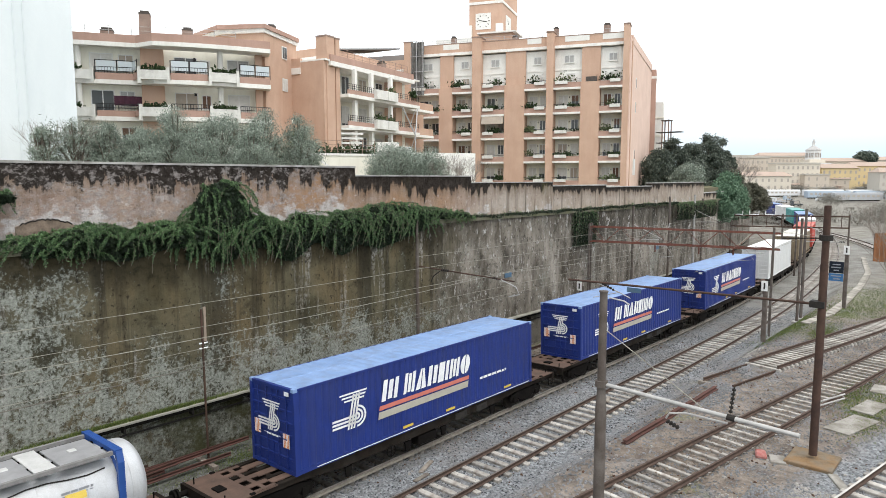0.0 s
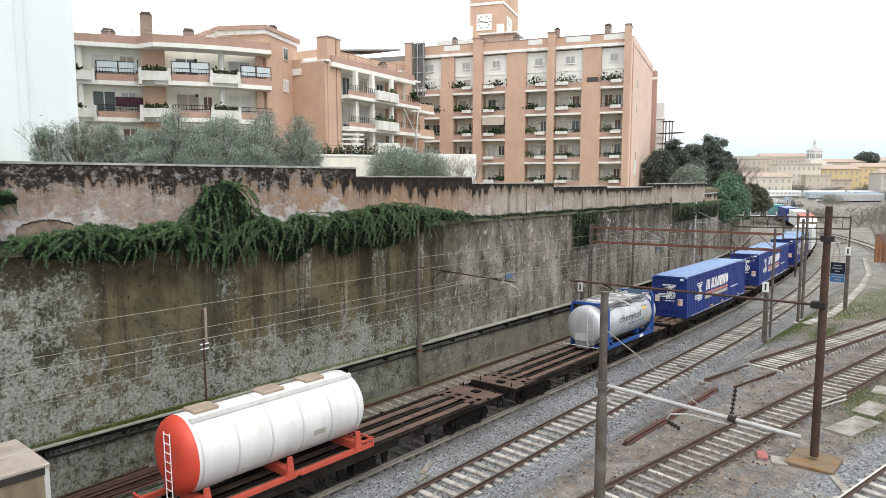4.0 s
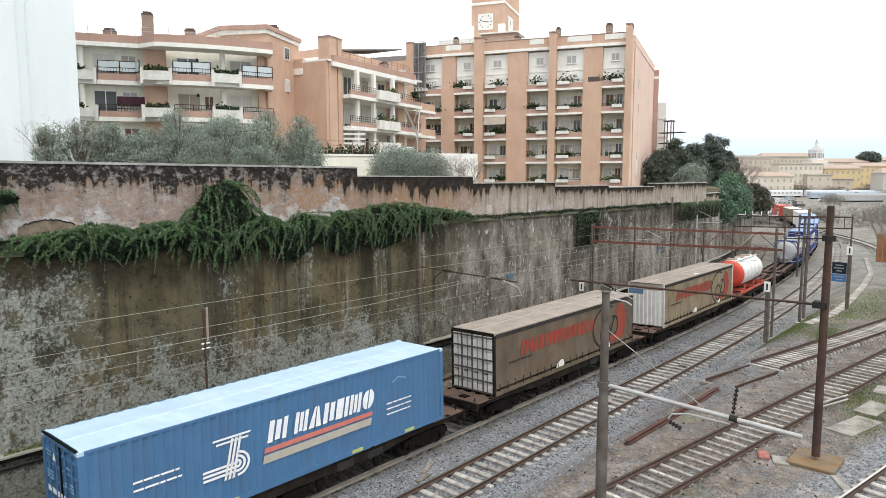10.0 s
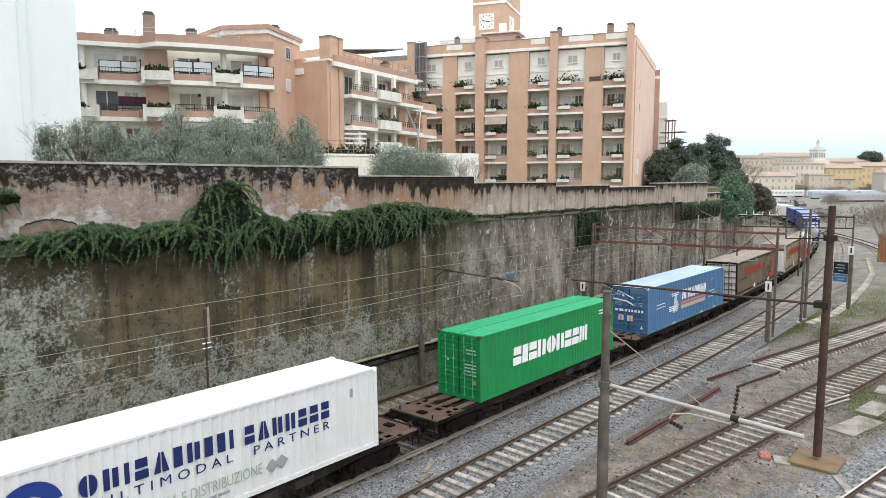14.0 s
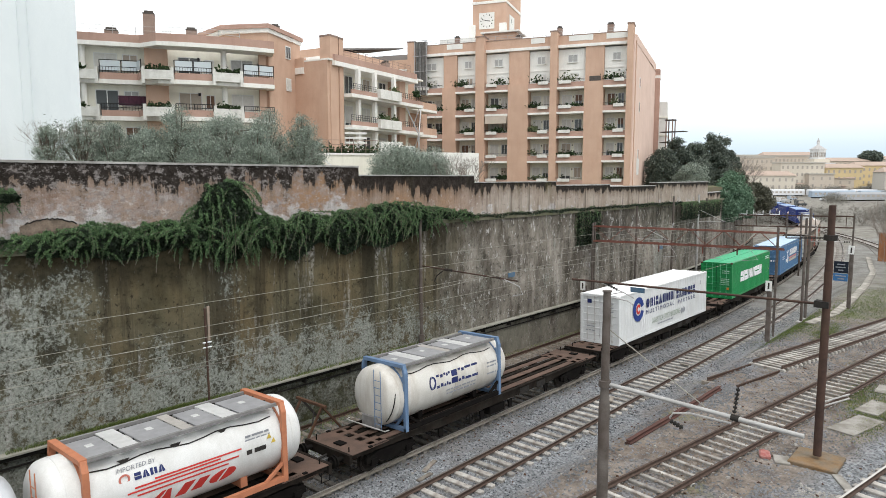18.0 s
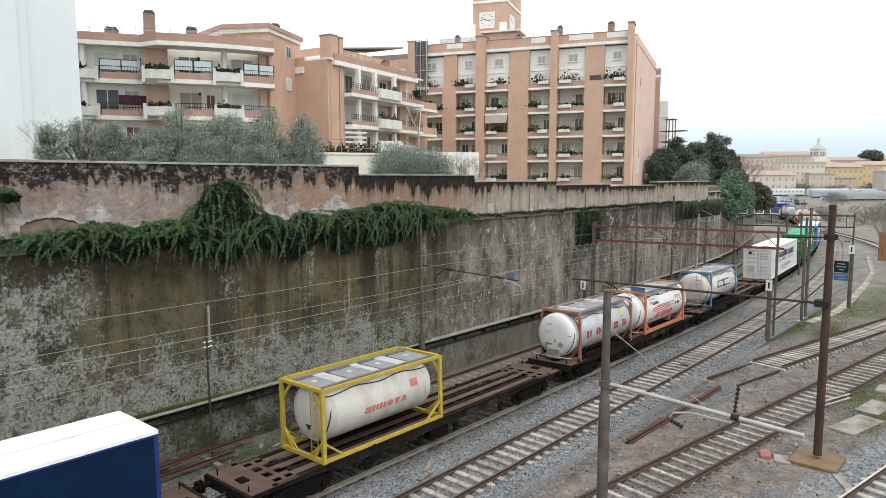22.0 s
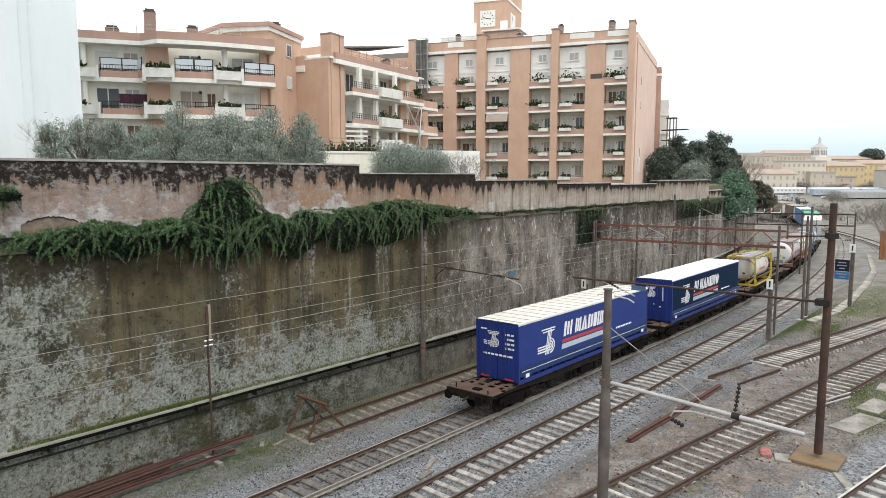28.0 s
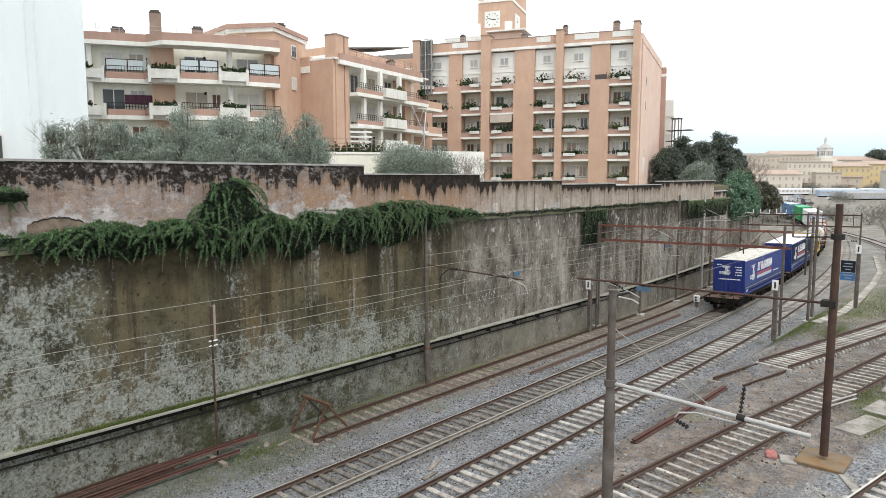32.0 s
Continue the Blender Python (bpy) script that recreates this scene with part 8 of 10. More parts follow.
far_gantry = thing("portal_gantry", "distant brown gantry across the lines", "railway gantry")
GA, GB = Vector((80, 25.5, 0)), Vector((84.7, 14.4, 0))
for z in (6.55, 5.3):
    part("chord", Shape().beam(GA + Vector((0, 0, z)), GB + Vector((0, 0, z)), 0.14), pole_rust, far_gantry)
for i in range(8):
    p = GA.lerp(GB, (i + 0.5) / 8)
    part("lattice_bar", Shape().beam(p + Vector((0, 0, 5.3)), p + Vector((0, 0, 6.55)), 0.06), pole_rust, far_gantry)
for f in (0.0, 0.45, 0.57, 1.0):
    p = GA.lerp(GB, f)
    part("leg_post", Shape().beam(p + Vector((0, 0, -0.3)), p + Vector((0, 0, 6.8)), 0.16), pole_grey, far_gantry)
for f in (0.06, 0.2, 0.34):
    p = GA.lerp(GB, f) + Vector((0, 0, 6.6))
    part("hanger", Shape().tube([p + Vector((0, -0.5, 0.5)), p + Vector((0, -0.5, 0.05)), p + Vector((0, 0.5, 0.05)), p + Vector((0, 0.5, 0.5))], 0.05, 5), mark_white, far_gantry)

dark_board = surface("dark_sign_board", (0.015, 0.02, 0.03), (0.025, 0.03, 0.04), 6, 0.5)
# wall masts with the line-side wires
wm = thing("catenary_mast", "rusty wall-side mast with a bracket arm", "railway mast", "masts")
part("pole", Shape().rod((25.1, 23.6, -0.2), (25.0, 23.6, 2.6), 0.16, 10).rod((25.0, 23.6, 2.6), (24.95, 23.6, 7.0), 0.09, 10).rod((24.95, 23.6, 7.0), (24.94, 23.6, 8.98), 0.075, 10, 0.07), pole_grey, wm, "", True)
part("band", Shape().rod((25.05, 23.6, 1.75), (25.05, 23.6, 1.85), 0.19, 10), gantry_red, wm)
arm = part("arm", Shape().rod((25.0, 23.6, 6.25), (25.6, 17.9, 5.95), 0.035, 8), pole_rust, wm)
s = Shape()
insulator(s, (25.15, 22.1, 6.17), (25.2, 21.6, 6.15), 0.07, 4)
insulator(s, (25.5, 19.1, 6.02), (25.5, 18.8, 6.0), 0.06, 3)
part("insulator", s, black_iron, arm)
part("registration_arm", Shape().tube([(25.16, 22.2, 6.1), (25.1, 22.6, 5.8), (25.1, 22.75, 5.5), (25.1, 22.6, 5.4)], 0.03, 6), black_iron, arm)
part("registration_arm", Shape().tube([(25.5, 18.6, 5.98), (25.6, 17.8, 5.7), (25.6, 17.6, 5.35), (25.6, 18.2, 5.2)], 0.025, 6), pole_pale, arm)
tm = thing("catenary_mast", "thin dark wall mast with white insulators", "railway mast", "masts")
part("pole", Shape().rod((12.9, 23.6, -0.2), (12.82, 23.6, 5.8), 0.045, 8), pole_rust, tm)
part("plank", Shape().box(12.93, 13.03, 23.62, 23.68, 4.5, 5.85), walk_rust, tm, "pale wooden board")
for z in (4.45, 4.25):
    part("insulator", Shape().rod((12.7, 23.6, z), (13.05, 23.6, z), 0.03, 8), mark_white, tm)
for s_, z, half_w in ((33.6, 4.80, 0.35), (56.7, 4.66, 0.5)):
    x, y, a = beside(s_, WALL)
    part("blue_plate", Shape().box(-half_w, half_w, -0.05, 0.01, z - 0.15, z + 0.15), faded_blue, wall, "small blue plate on the wall").matrix_basis = pose(x, y, 0, 0, 0, math.degrees(a))


contact_mat = surface("dark_contact_wire", (0.13, 0.118, 0.098), (0.10, 0.09, 0.075), 3, 0.5, 0.5, 0)


def wire(points, label, r=0.012, mat=wire_mat):
    s = Shape().tube(points, r, 5)
    solid("overhead_wire", s, mat, label, "wire")


def run(y, z, s0, s1, sag=0.0, span=0, r=0.011, label="thin overhead wire along the line", mat=wire_mat):
    pts, k = [], int((s1 - s0) / 3)
    for i in range(k + 1):
        s = s0 + (s1 - s0) * i / k
        x, yy, a = (along if y < 21 else beside)(s, y - PATH_Y)
        u = ((s + 5) % span) / span if span else 0
        pts.append((x, yy, z - sag * 4 * u * (1 - u)))
    wire(pts, label, r, mat)


run(18.44, 5.13, -40, 170, r=0.014, label="dark contact wire over the main line", mat=contact_mat)
run(18.44, 6.35, -40, 170, 0.35, 30)
run(22.6, 5.34, -40, 110)
run(22.6, 6.32, -40, 110, 0.1, 30)
run(23.55, 4.25, -40, 66)
run(23.55, 3.72, -40, 66)
run(23.55, 6.75, 25, 66)
run(23.0, 6.0, 37, 110, 0.2, 30)
run(20.5, 7.2, 40, 150, 0.2, 30)
run(14.76, 5.15, 40, 150)
run(14.76, 6.3, 40, 150, 0.3, 30)
wire([(25.3, 4.95, 8.8), (46.5, 12.1, 7.4)], "thin stay wire between masts", 0.01)

# ---- trackside clutter ----
dull_rust = surface("dull_red_rust", (0.125, 0.085, 0.070), (0.085, 0.060, 0.05), 2.5, 0.9)
stack_rust = surface("red_rust_steel", (0.092, 0.043, 0.035), (0.062, 0.036, 0.030), 2.5, 0.85)
pile = thing("rail_stack", "stack of old red-rusted rails on the ground by the wall", "rail stack")
r2 = random.Random(3)
for i in range(9):
    y0 = 22.75 + 0.13 * i
    x0, x1 = r2.uniform(1.5, 3.0), r2.uniform(13.4, 14.9) if i % 3 == 1 else r2.uniform(10.6, 12.6)
    dy = r2.uniform(-0.26, 0.16)
    z = -0.12 + (0.14 if i in (3, 4, 6) else 0) + r2.uniform(0.0, 0.05)
    pts = [(x0, y0, z + 0.13, 0.0), ((x0 + x1) / 2, y0 + dy / 2 + 0.16, z + 0.13, 0.02), (x1, y0 + dy + 0.35, z + 0.13, 0.03)]
    part("old_rail", swept(pts, rail_profile(0.065, 0.034, 0.14)), stack_rust if i % 3 else old_rail, pile)
for x in (4, 8.5, 12.5):
    part("bearer", Shape().box(x, x + 0.2, 22.5, 24.0, -0.3, -0.13), wood_sleeper, pile)

stop = thing("buffer_stop", "old rusty triangular buffer stop at the siding's end", "buffer stop")
rust_stop = surface("orange_rust_steel", (0.115, 0.062, 0.038), (0.07, 0.042, 0.03), 3, 0.9)
for y in (21.85, 23.3):
    part("strut", Shape().beam((16.2, y, -0.1), (17.0, y, 1.2), 0.08), rust_stop, stop)
    part("strut", Shape().beam((18.1, y, -0.1), (17.0, y, 1.2), 0.08), black_iron if y > 23 else rust_stop, stop)
part("cross_beam", Shape().beam((17.0, 21.6, 1.22), (17.0, 23.6, 1.2), 0.13, 0.10), rust_stop, stop)
part("strut", Shape().beam((16.6, 22.0, 0.4), (17.6, 23.2, 0.5), 0.06), black_iron, stop)

for k, (x0, y0, x1, y1, z, mat, nm, lb) in enumerate(((30.2, 20.55, 51.5, 20.75, -0.20, dull_rust, "loose_rail", "loose red-rusted rail lying beside the track"), (30.9, 20.75, 51.9, 21.05, -0.19, rail_dusty, "loose_rail", "loose pale worn rail lying beside the track"),
                                                    (22.4, 10.6, 31.2, 10.3, 0.78, stack_rust, "steel_beam", "rusty red steel beam lying on the bank"))):
    w = 0.07 if k < 2 else 0.13
    sh = Shape()
    n = 8
    rows = []
    pts = []
    for i in range(n + 1):
        x, y = x0 + (x1 - x0) * i / n, y0 + (y1 - y0) * i / n
        zz = max(ground_z(x, y), ground_z(x, y + 0.2), ground_z(x, y - 0.2)) + 0.02
        pts.append((x, y, zz, math.atan2(y1 - y0, x1 - x0)))
    outline = [(-w, 0), (w, 0), (w, 0.03), (0.02, 0.06), (0.02, 0.11), (w * 0.6, 0.12), (w * 0.6, 0.15), (-w * 0.6, 0.15), (-w * 0.6, 0.12), (-0.02, 0.11), (-0.02, 0.06), (-w, 0.03)]
    solid(nm, swept(pts, outline), mat, lb, "rail" if k < 2 else "beam")

dw = thing("dwarf_signal", "small white ground signal beside the line", "signal")
part("post", Shape().box(56.0, 56.2, 21.1, 21.3, -0.3, 0.2), pole_grey, dw)
part("head", Shape().soft_box(55.9, 56.2, 20.95, 21.45, 0.2, 0.75, 0.05), white_sign, dw)
for z in (0.34, 0.58):
    part("lens", Shape().rod((55.88, 21.2, z), (55.84, 21.2, z), 0.09, 10), mark_black, dw)

sg = thing("line_sign", "dark blue trackside sign on a thin post", "sign")
part("post", Shape().rod((65.7, 11.2, -0.2), (65.7, 11.2, 3.6), 0.06, 8), pole_grey, sg)
part("board", Shape().box(65.55, 65.62, 11.35, 12.45, 2.6, 3.6), dark_board, sg)
part("board_lower", Shape().box(65.55, 65.62, 11.35, 12.45, 1.9, 2.55), blue_sign, sg)
for z, a, b in ((3.3, 11.6, 12.2), (3.05, 11.55, 12.3), (2.8, 11.7, 12.1), (2.3, 11.5, 12.3), (2.05, 11.6, 12.1)):
    part("sign_bar", Shape().box(65.53, 65.55, a, b, z, z + 0.09), mark_grey, sg)

# concrete trough lids leading into the yard
lid_me = Shape().soft_box(-0.5, 0.5, -0.30, 0.30, -0.05, 0.05, 0.02).mesh("trough_lid", surface("weathered_trough", (0.33, 0.31, 0.275), (0.24, 0.22, 0.19), 0.8, 0.95, 0, 0.3, 30, (0.10, 0.09, 0.07), 0.6, vary=0.2))
trough = thing("cable_trough", "line of pale concrete trough lids along the yard edge", "cable trough", kind="structure")
way_pts = [Vector(p) for p in ((50, 10.6, 0), (54.7, 10.1, 0), (61.7, 10.27, 0), (72, 10.97, 0), (86, 12.5, 0), (108, 16.4, 0))]
for a, b in zip(way_pts, way_pts[1:]):
    k = int((b - a).length / 1.05)
    for i in range(k):
        p = a.lerp(b, i / k)
        part("trough_lid", lid_me, None, trough).matrix_basis = pose(p.x, p.y, ground_z(p.x, p.y) + 0.06, 0, 0, math.degrees(math.atan2(b.y - a.y, b.x - a.x)) + r2.uniform(-2, 2))
slab_mat = surface("stained_slab", (0.30, 0.285, 0.26), (0.19, 0.175, 0.15), 0.9, 0.95, 0, 0.4, 25, (0.09, 0.075, 0.055), 0.7)
for x, y, w, d_, a in ((30.2, 4.6, 2.6, 1.0, -15), (33.0, 4.4, 2.0, 0.9, -10), (24.6, 5.9, 0.7, 0.5, 20), (36.2, 4.2, 1.4, 1.2, 0), (24.0, 3.9, 1.2, 0.3, 30), (21.0, 5.0, 2.2, 0.25, -25)):
    sl = solid("concrete_slab", Shape().soft_box(-w / 2, w / 2, -d_ / 2, d_ / 2, -0.08, 0.03, 0.015), slab_mat, "flat grey concrete slab lying in the gravel", "slab")
    sl.matrix_basis = pose(x, y, ground_z(x, y) + 0.04, 0, 0, a)
red = solid("red_block", Shape().soft_box(-0.3, 0.3, -0.18, 0.18, 0, 0.13, 0.05), surface("faded_red_plastic", (0.27, 0.075, 0.065), (0.36, 0.2, 0.18), 6, 0.8), "faded red object beside the rail", "debris")
red.matrix_basis = pose(24.6, 6.45, ground_z(24.6, 6.45) + 0.02, 0, 0, 20)

# scattered ballast stones and scraps
stone_mat = surface("loose_stone", (0.215, 0.218, 0.225), (0.105, 0.105, 0.108), 0.7, 0.95, 0, 0.3, 20)
scrap_mat = surface("pale_scrap", (0.33, 0.315, 0.29), (0.21, 0.195, 0.175), 0.9, 0.95)


def stones(name, count, box, sizes, mat, label, seed, avoid=()):
    r = np.random.RandomState(seed)
    x = r.uniform(box[0], box[1], count)
    y = r.uniform(box[2], box[3], count)
    base = np.array([(-1, -1, -0.5), (1, -0.8, -0.5), (0.9, 1, -0.5), (-0.8, 0.9, -0.5), (-0.6, -0.5, 0.6), (0.7, -0.6, 0.5), (0.5, 0.6, 0.7), (-0.5, 0.6, 0.5)])
    faces = [(0, 3, 2, 1), (4, 5, 6, 7), (0, 1, 5, 4), (1, 2, 6, 5), (2, 3, 7, 6), (3, 0, 4, 7)]
    s = Shape()
    for i in range(count):
        k = r.uniform(sizes[0], sizes[1])
        a = r.uniform(0, 6.28)
        ca, sa = math.cos(a), math.sin(a)
        z = ground_z(x[i], y[i])
        jit = base * k * r.uniform(0.6, 1.3, (8, 3))
        s.v += [(x[i] + p[0] * ca - p[1] * sa, y[i] + p[0] * sa + p[1] * ca, z + p[2] + k * 0.25) for p in jit]
        n = i * 8
        s.f += [tuple(j + n for j in f) for f in faces]
    me = bpy.data.meshes.new(name)
    me.from_pydata(s.v, [], s.f)
    me.materials.append(mat)
    return tagged(new(name, me), label, "gravel", "", "stuff")


stones("ballast_stones", 26000, (8, 60, 12.4, 22.6), (0.018, 0.042), stone_mat, "loose grey ballast stones between the tracks", 4)
stones("yard_stones", 14000, (14, 52, 1.5, 12.4), (0.02, 0.05), stone_mat, "loose stones on the brown yard ground", 5)
def clods(name, count, way, x0, x1, z, half, sizes, mat, label, seed):
    """Lumps of dirt and gravel lying between and over the rails of a line."""
    r = random.Random(seed)
    s = Shape()
    for _ in range(count):
        x, y, a = way(r.uniform(x0, x1))
        o, k = r.uniform(-half, half), r.uniform(*sizes)
        if abs(abs(o) - 0.7535) < 0.10:
            continue
        c = Vector((x - math.sin(a) * o, y + math.cos(a) * o, z + k * 0.15))
        t = r.uniform(0, 6.28)
        ring = [c + Vector((k * r.uniform(0.7, 1.2) * math.cos(t + 1.2566 * i), k * r.uniform(0.7, 1.2) * math.sin(t + 1.2566 * i), -k * 0.5)) for i in range(5)]
        s.add(ring + [c + Vector((r.uniform(-0.3, 0.3) * k, r.uniform(-0.3, 0.3) * k, k * 0.6))], [(i, (i + 1) % 5, 5) for i in range(5)])
    me = bpy.data.meshes.new(name)
    me.from_pydata(s.v, [], s.f)
    me.materials.append(mat)
    return tagged(new(name, me), label, "gravel", "", "stuff")


dirt_mat = surface("brown_yard_dirt", (0.215, 0.178, 0.142), (0.12, 0.096, 0.078), 0.6, 0.95, 0, 0.3, 20)
clods("yard_dirt", 2600, straight(17.8, 8.75, -0.15), 8, 60, 1.2 - 0.165, 1.2, (0.02, 0.055), dirt_mat, "brown dirt and gravel over the yard line's sleepers", 41)
clods("line_dirt", 2500, lambda s: along(s), 8, 70, -0.17, 1.15, (0.018, 0.045), dirt_mat, "brown dirt and gravel over the main line's sleepers", 42)
clods("line_gravel", 2500, lambda s: along(s, -3.68), 8, 70, -0.17, 1.15, (0.018, 0.045), stone_mat, "grey gravel over the second line's sleepers", 43)
clods("siding_dirt", 2600, lambda s: beside(s, 4.11), 14, 70, -0.24, 1.3, (0.03, 0.09), dirt_mat, "brown dirt burying the disused siding", 44)
plank_me = [Shape().soft_box(-w / 2, w / 2, -0.09, 0.09, 0, 0.06, 0.015).mesh("wood_scrap", wood_sleeper) for w in (0.5, 0.8, 1.1)]
for i, (x, y, a) in enumerate(((25.2, 13.6, 70), (29.5, 14.9, 20), (34.5, 18.9, 65), (31.6, 17.9, 30), (17.2, 16.1, 5), (18.0, 16.6, 20), (38.0, 14.6, 80), (22.6, 20.6, 35), (27.0, 21.0, -20), (14.8, 23.1, 50), (15.4, 22.7, 10))):
    zz = -0.16 if 13.6 < y < 16 or 17.3 < y < 19.6 else ground_z(x, y)
    wd = tagged(new("wood_scrap", plank_me[i % 3]), "short weathered timber lying beside the rails", "timber scrap", "timber scraps")
    wd.matrix_basis = pose(x, y, zz + 0.01, 0, 0, a)
stones("rusty_scraps", 900, (14, 50, 3.0, 23.5), (0.02, 0.055), surface("rusty_scrap", (0.10, 0.055, 0.035), (0.05, 0.035, 0.028), 3, 0.9), "rusty scraps and clods beside the tracks", 7)
stones("dark_ballast", 8000, (8, 60, 12.4, 21.4), (0.018, 0.04), surface("dark_stone", (0.075, 0.082, 0.092), (0.04, 0.042, 0.045), 0.7, 0.95), "dark wet ballast stones between the tracks", 8)
for i, (x, y, w, d_, n, mat_, size) in enumerate(((20.6, 5.3, 1.6, 0.7, 700, stone_mat, (0.02, 0.05)), (22.0, 4.4, 1.0, 0.5, 260, scrap_mat, (0.02, 0.045)), (19.6, 6.3, 1.3, 0.35, 240, scrap_mat, (0.02, 0.04)), (26.8, 8.0, 1.5, 0.5, 200, scrap_mat, (0.02, 0.05)), (30.5, 10.0, 2.0, 0.6, 260, stone_mat, (0.03, 0.07)), (36.5, 10.6, 1.8, 0.5, 260, stone_mat, (0.03, 0.08)), (40.0, 11.2, 1.5, 0.4, 160, scrap_mat, (0.03, 0.07)))):
    stones("rubble_patch", n, (x - w, x + w, y - d_, y + d_), size, mat_, "patch of broken stones and rubble on the dirt", 90 + i)
stones("pale_scraps", 320, (12, 55, 3.0, 23.5), (0.03, 0.075), scrap_mat, "pale lumps and litter beside the tracks", 6)

# ---- plants ----
def foliage(name, c1, c2, back):
    m, n, l, b = material(name)
    geo = n.new("ShaderNodeNewGeometry")
    col = mixer(n, l, times(n, l, geo.outputs["Random Per Island"], 1.6, "POWER"), c1, c2)
    l.new(col, b.inputs["Base Color"])
    b.inputs["Roughness"].default_value = 0.6
    b.inputs["Specular IOR Level"].default_value = 0.3
    tr = n.new("ShaderNodeBsdfTranslucent")
    l.new(col, tr.inputs["Color"])
    mx = n.new("ShaderNodeMixShader")
    mx.inputs[0].default_value = back
    out = n["Material Output"]
    l.new(b.outputs[0], mx.inputs[1])
    l.new(tr.outputs[0], mx.inputs[2])
    l.new(mx.outputs[0], out.inputs["Surface"])
    return m


olive_leaf = foliage("olive_leaves", (0.100, 0.128, 0.098), (0.44, 0.495, 0.425), 0.15)
ivy_leaf = foliage("ivy_leaves", (0.028, 0.066, 0.030), (0.185, 0.300, 0.125), 0.2)
# inner leaves: the shade inside the ivy is put into this near-black green
ivy_deep = foliage("shaded_ivy_leaves", (0.008, 0.015, 0.007), (0.032, 0.052, 0.026), 0.15)
# evergreen leaves lightened and greyed, the haze being in their colour
dark_leaf = foliage("dark_evergreen_leaves", (0.044, 0.060, 0.048), (0.165, 0.19, 0.15), 0.15)
bush_leaf = foliage("creeper_leaves", (0.048, 0.10, 0.060), (0.19, 0.29, 0.19), 0.2)
brown_leaf = foliage("olive_brown_leaves", (0.055, 0.058, 0.040), (0.19, 0.185, 0.135), 0.15)
grass_leaf = foliage("grass_blades", (0.060, 0.095, 0.022), (0.20, 0.23, 0.075), 0.25)
bark = surface("grey_bark", (0.16, 0.13, 0.105), (0.10, 0.085, 0.07), 4, 0.95, 0, 0.5, 20)
twig = surface("pale_bare_twig", (0.24, 0.21, 0.185), (0.17, 0.145, 0.125), 4, 0.95)


def leaf_mesh(name, centres, length, width, mat, droop, seed):
    """Many small pointed leaves, one island each."""
    r = np.random.RandomState(seed)
    n = len(centres)
    c = np.asarray(centres, float)
    a = r.normal(size=(n, 3))
    a[:, 2] += droop
    a /= np.linalg.norm(a, axis=1)[:, None]
    b = np.cross(a, r.normal(size=(n, 3)))
    b /= np.linalg.norm(b, axis=1)[:, None] + 1e-9
    L = (r.uniform(0.6, 1.3, n) * length / 2)[:, None]
    w = (r.uniform(0.7, 1.2, n) * width / 2)[:, None]
    v = np.stack([c - a * L, c + b * w, c + a * L, c - b * w], 1).reshape(-1, 3)
    me = bpy.data.meshes.new(name)
    me.vertices.add(4 * n)
    me.vertices.foreach_set("co", v.ravel())
    me.loops.add(4 * n)
    me.loops.foreach_set("vertex_index", np.arange(4 * n))
    me.polygons.add(n)
    me.polygons.foreach_set("loop_start", np.arange(0, 4 * n, 4))
    me.polygons.foreach_set("loop_total", np.full(n, 4))
    me.update()
    me.validate()
    me.materials.append(mat)
    return me


def branch(s, p, d, length, r, depth, rr, tips, up=0.25):
    q = p + d * length
    s.rod(p, q, r, 6 if depth > 1 else 4, r * 0.65)
    tips.append(q)
    if depth == 0:
        return
    for _ in range(rr.choice((2, 3, 3))):
        nd = (d + Vector((rr.uniform(-0.8, 0.8), rr.uniform(-0.8, 0.8), rr.uniform(-0.4, 0.6) + up))).normalized()
        branch(s, q, nd, length * rr.uniform(0.6, 0.85), r * 0.6, depth - 1, rr, tips, up)


def tree(name, x, y, z0, top, spread, leaves, mat, label, seed, trunk=0.16, leaf=(0.26, 0.06), depth=4, droop=0.2, squash=1.0, clump=0.55, bare=None):
    """A tapered trunk with limbs, and a crown of many small leaves round the twigs' ends."""
    rr = random.Random(seed)
    t = thing(name, label, "tree", "trees")
    s, tips = Shape(), []
    h = top - z0
    fork = h * 0.22
    s.rod((x, y, z0 - 0.2), (x + rr.uniform(-0.2, 0.2), y, z0 + fork), trunk, 10, trunk * 0.75)
    for i in range(5):
        a = 2 * math.pi * (i + rr.uniform(-0.3, 0.3)) / 5
        k = 0.45 + 0.55 * spread / max(h, 0.1)
        branch(s, Vector((x, y, z0 + fork)), Vector((math.cos(a) * k, math.sin(a) * k, 0.8)).normalized(), h * 0.27, trunk * 0.55, depth - 1, rr, tips)
    part("trunk", s, bare or bark, t, "", True)
    if leaves:
        r = np.random.RandomState(seed)
        tp = np.array([tuple(p) for p in tips[3:]])
        ext = np.abs(tp[:, :2] - np.array([x, y])).max() + 1e-6
        f = min(1.6, spread / ext)
        tp[:, 0] = x + (tp[:, 0] - x) * f
        tp[:, 1] = y + (tp[:, 1] - y) * f
        zt = tp[:, 2].max()
        tp[:, 2] = z0 + (tp[:, 2] - z0) * (h * 0.94 / max(zt - z0, 0.1))
        pick = tp[r.randint(0, len(tp), leaves)]
        cen = pick + r.normal(size=(leaves, 3)) * np.array([clump, clump, clump * 0.75])
        part("crown", leaf_mesh("crown", cen, leaf[0], leaf[1], mat, droop, seed), None, t)
    return t


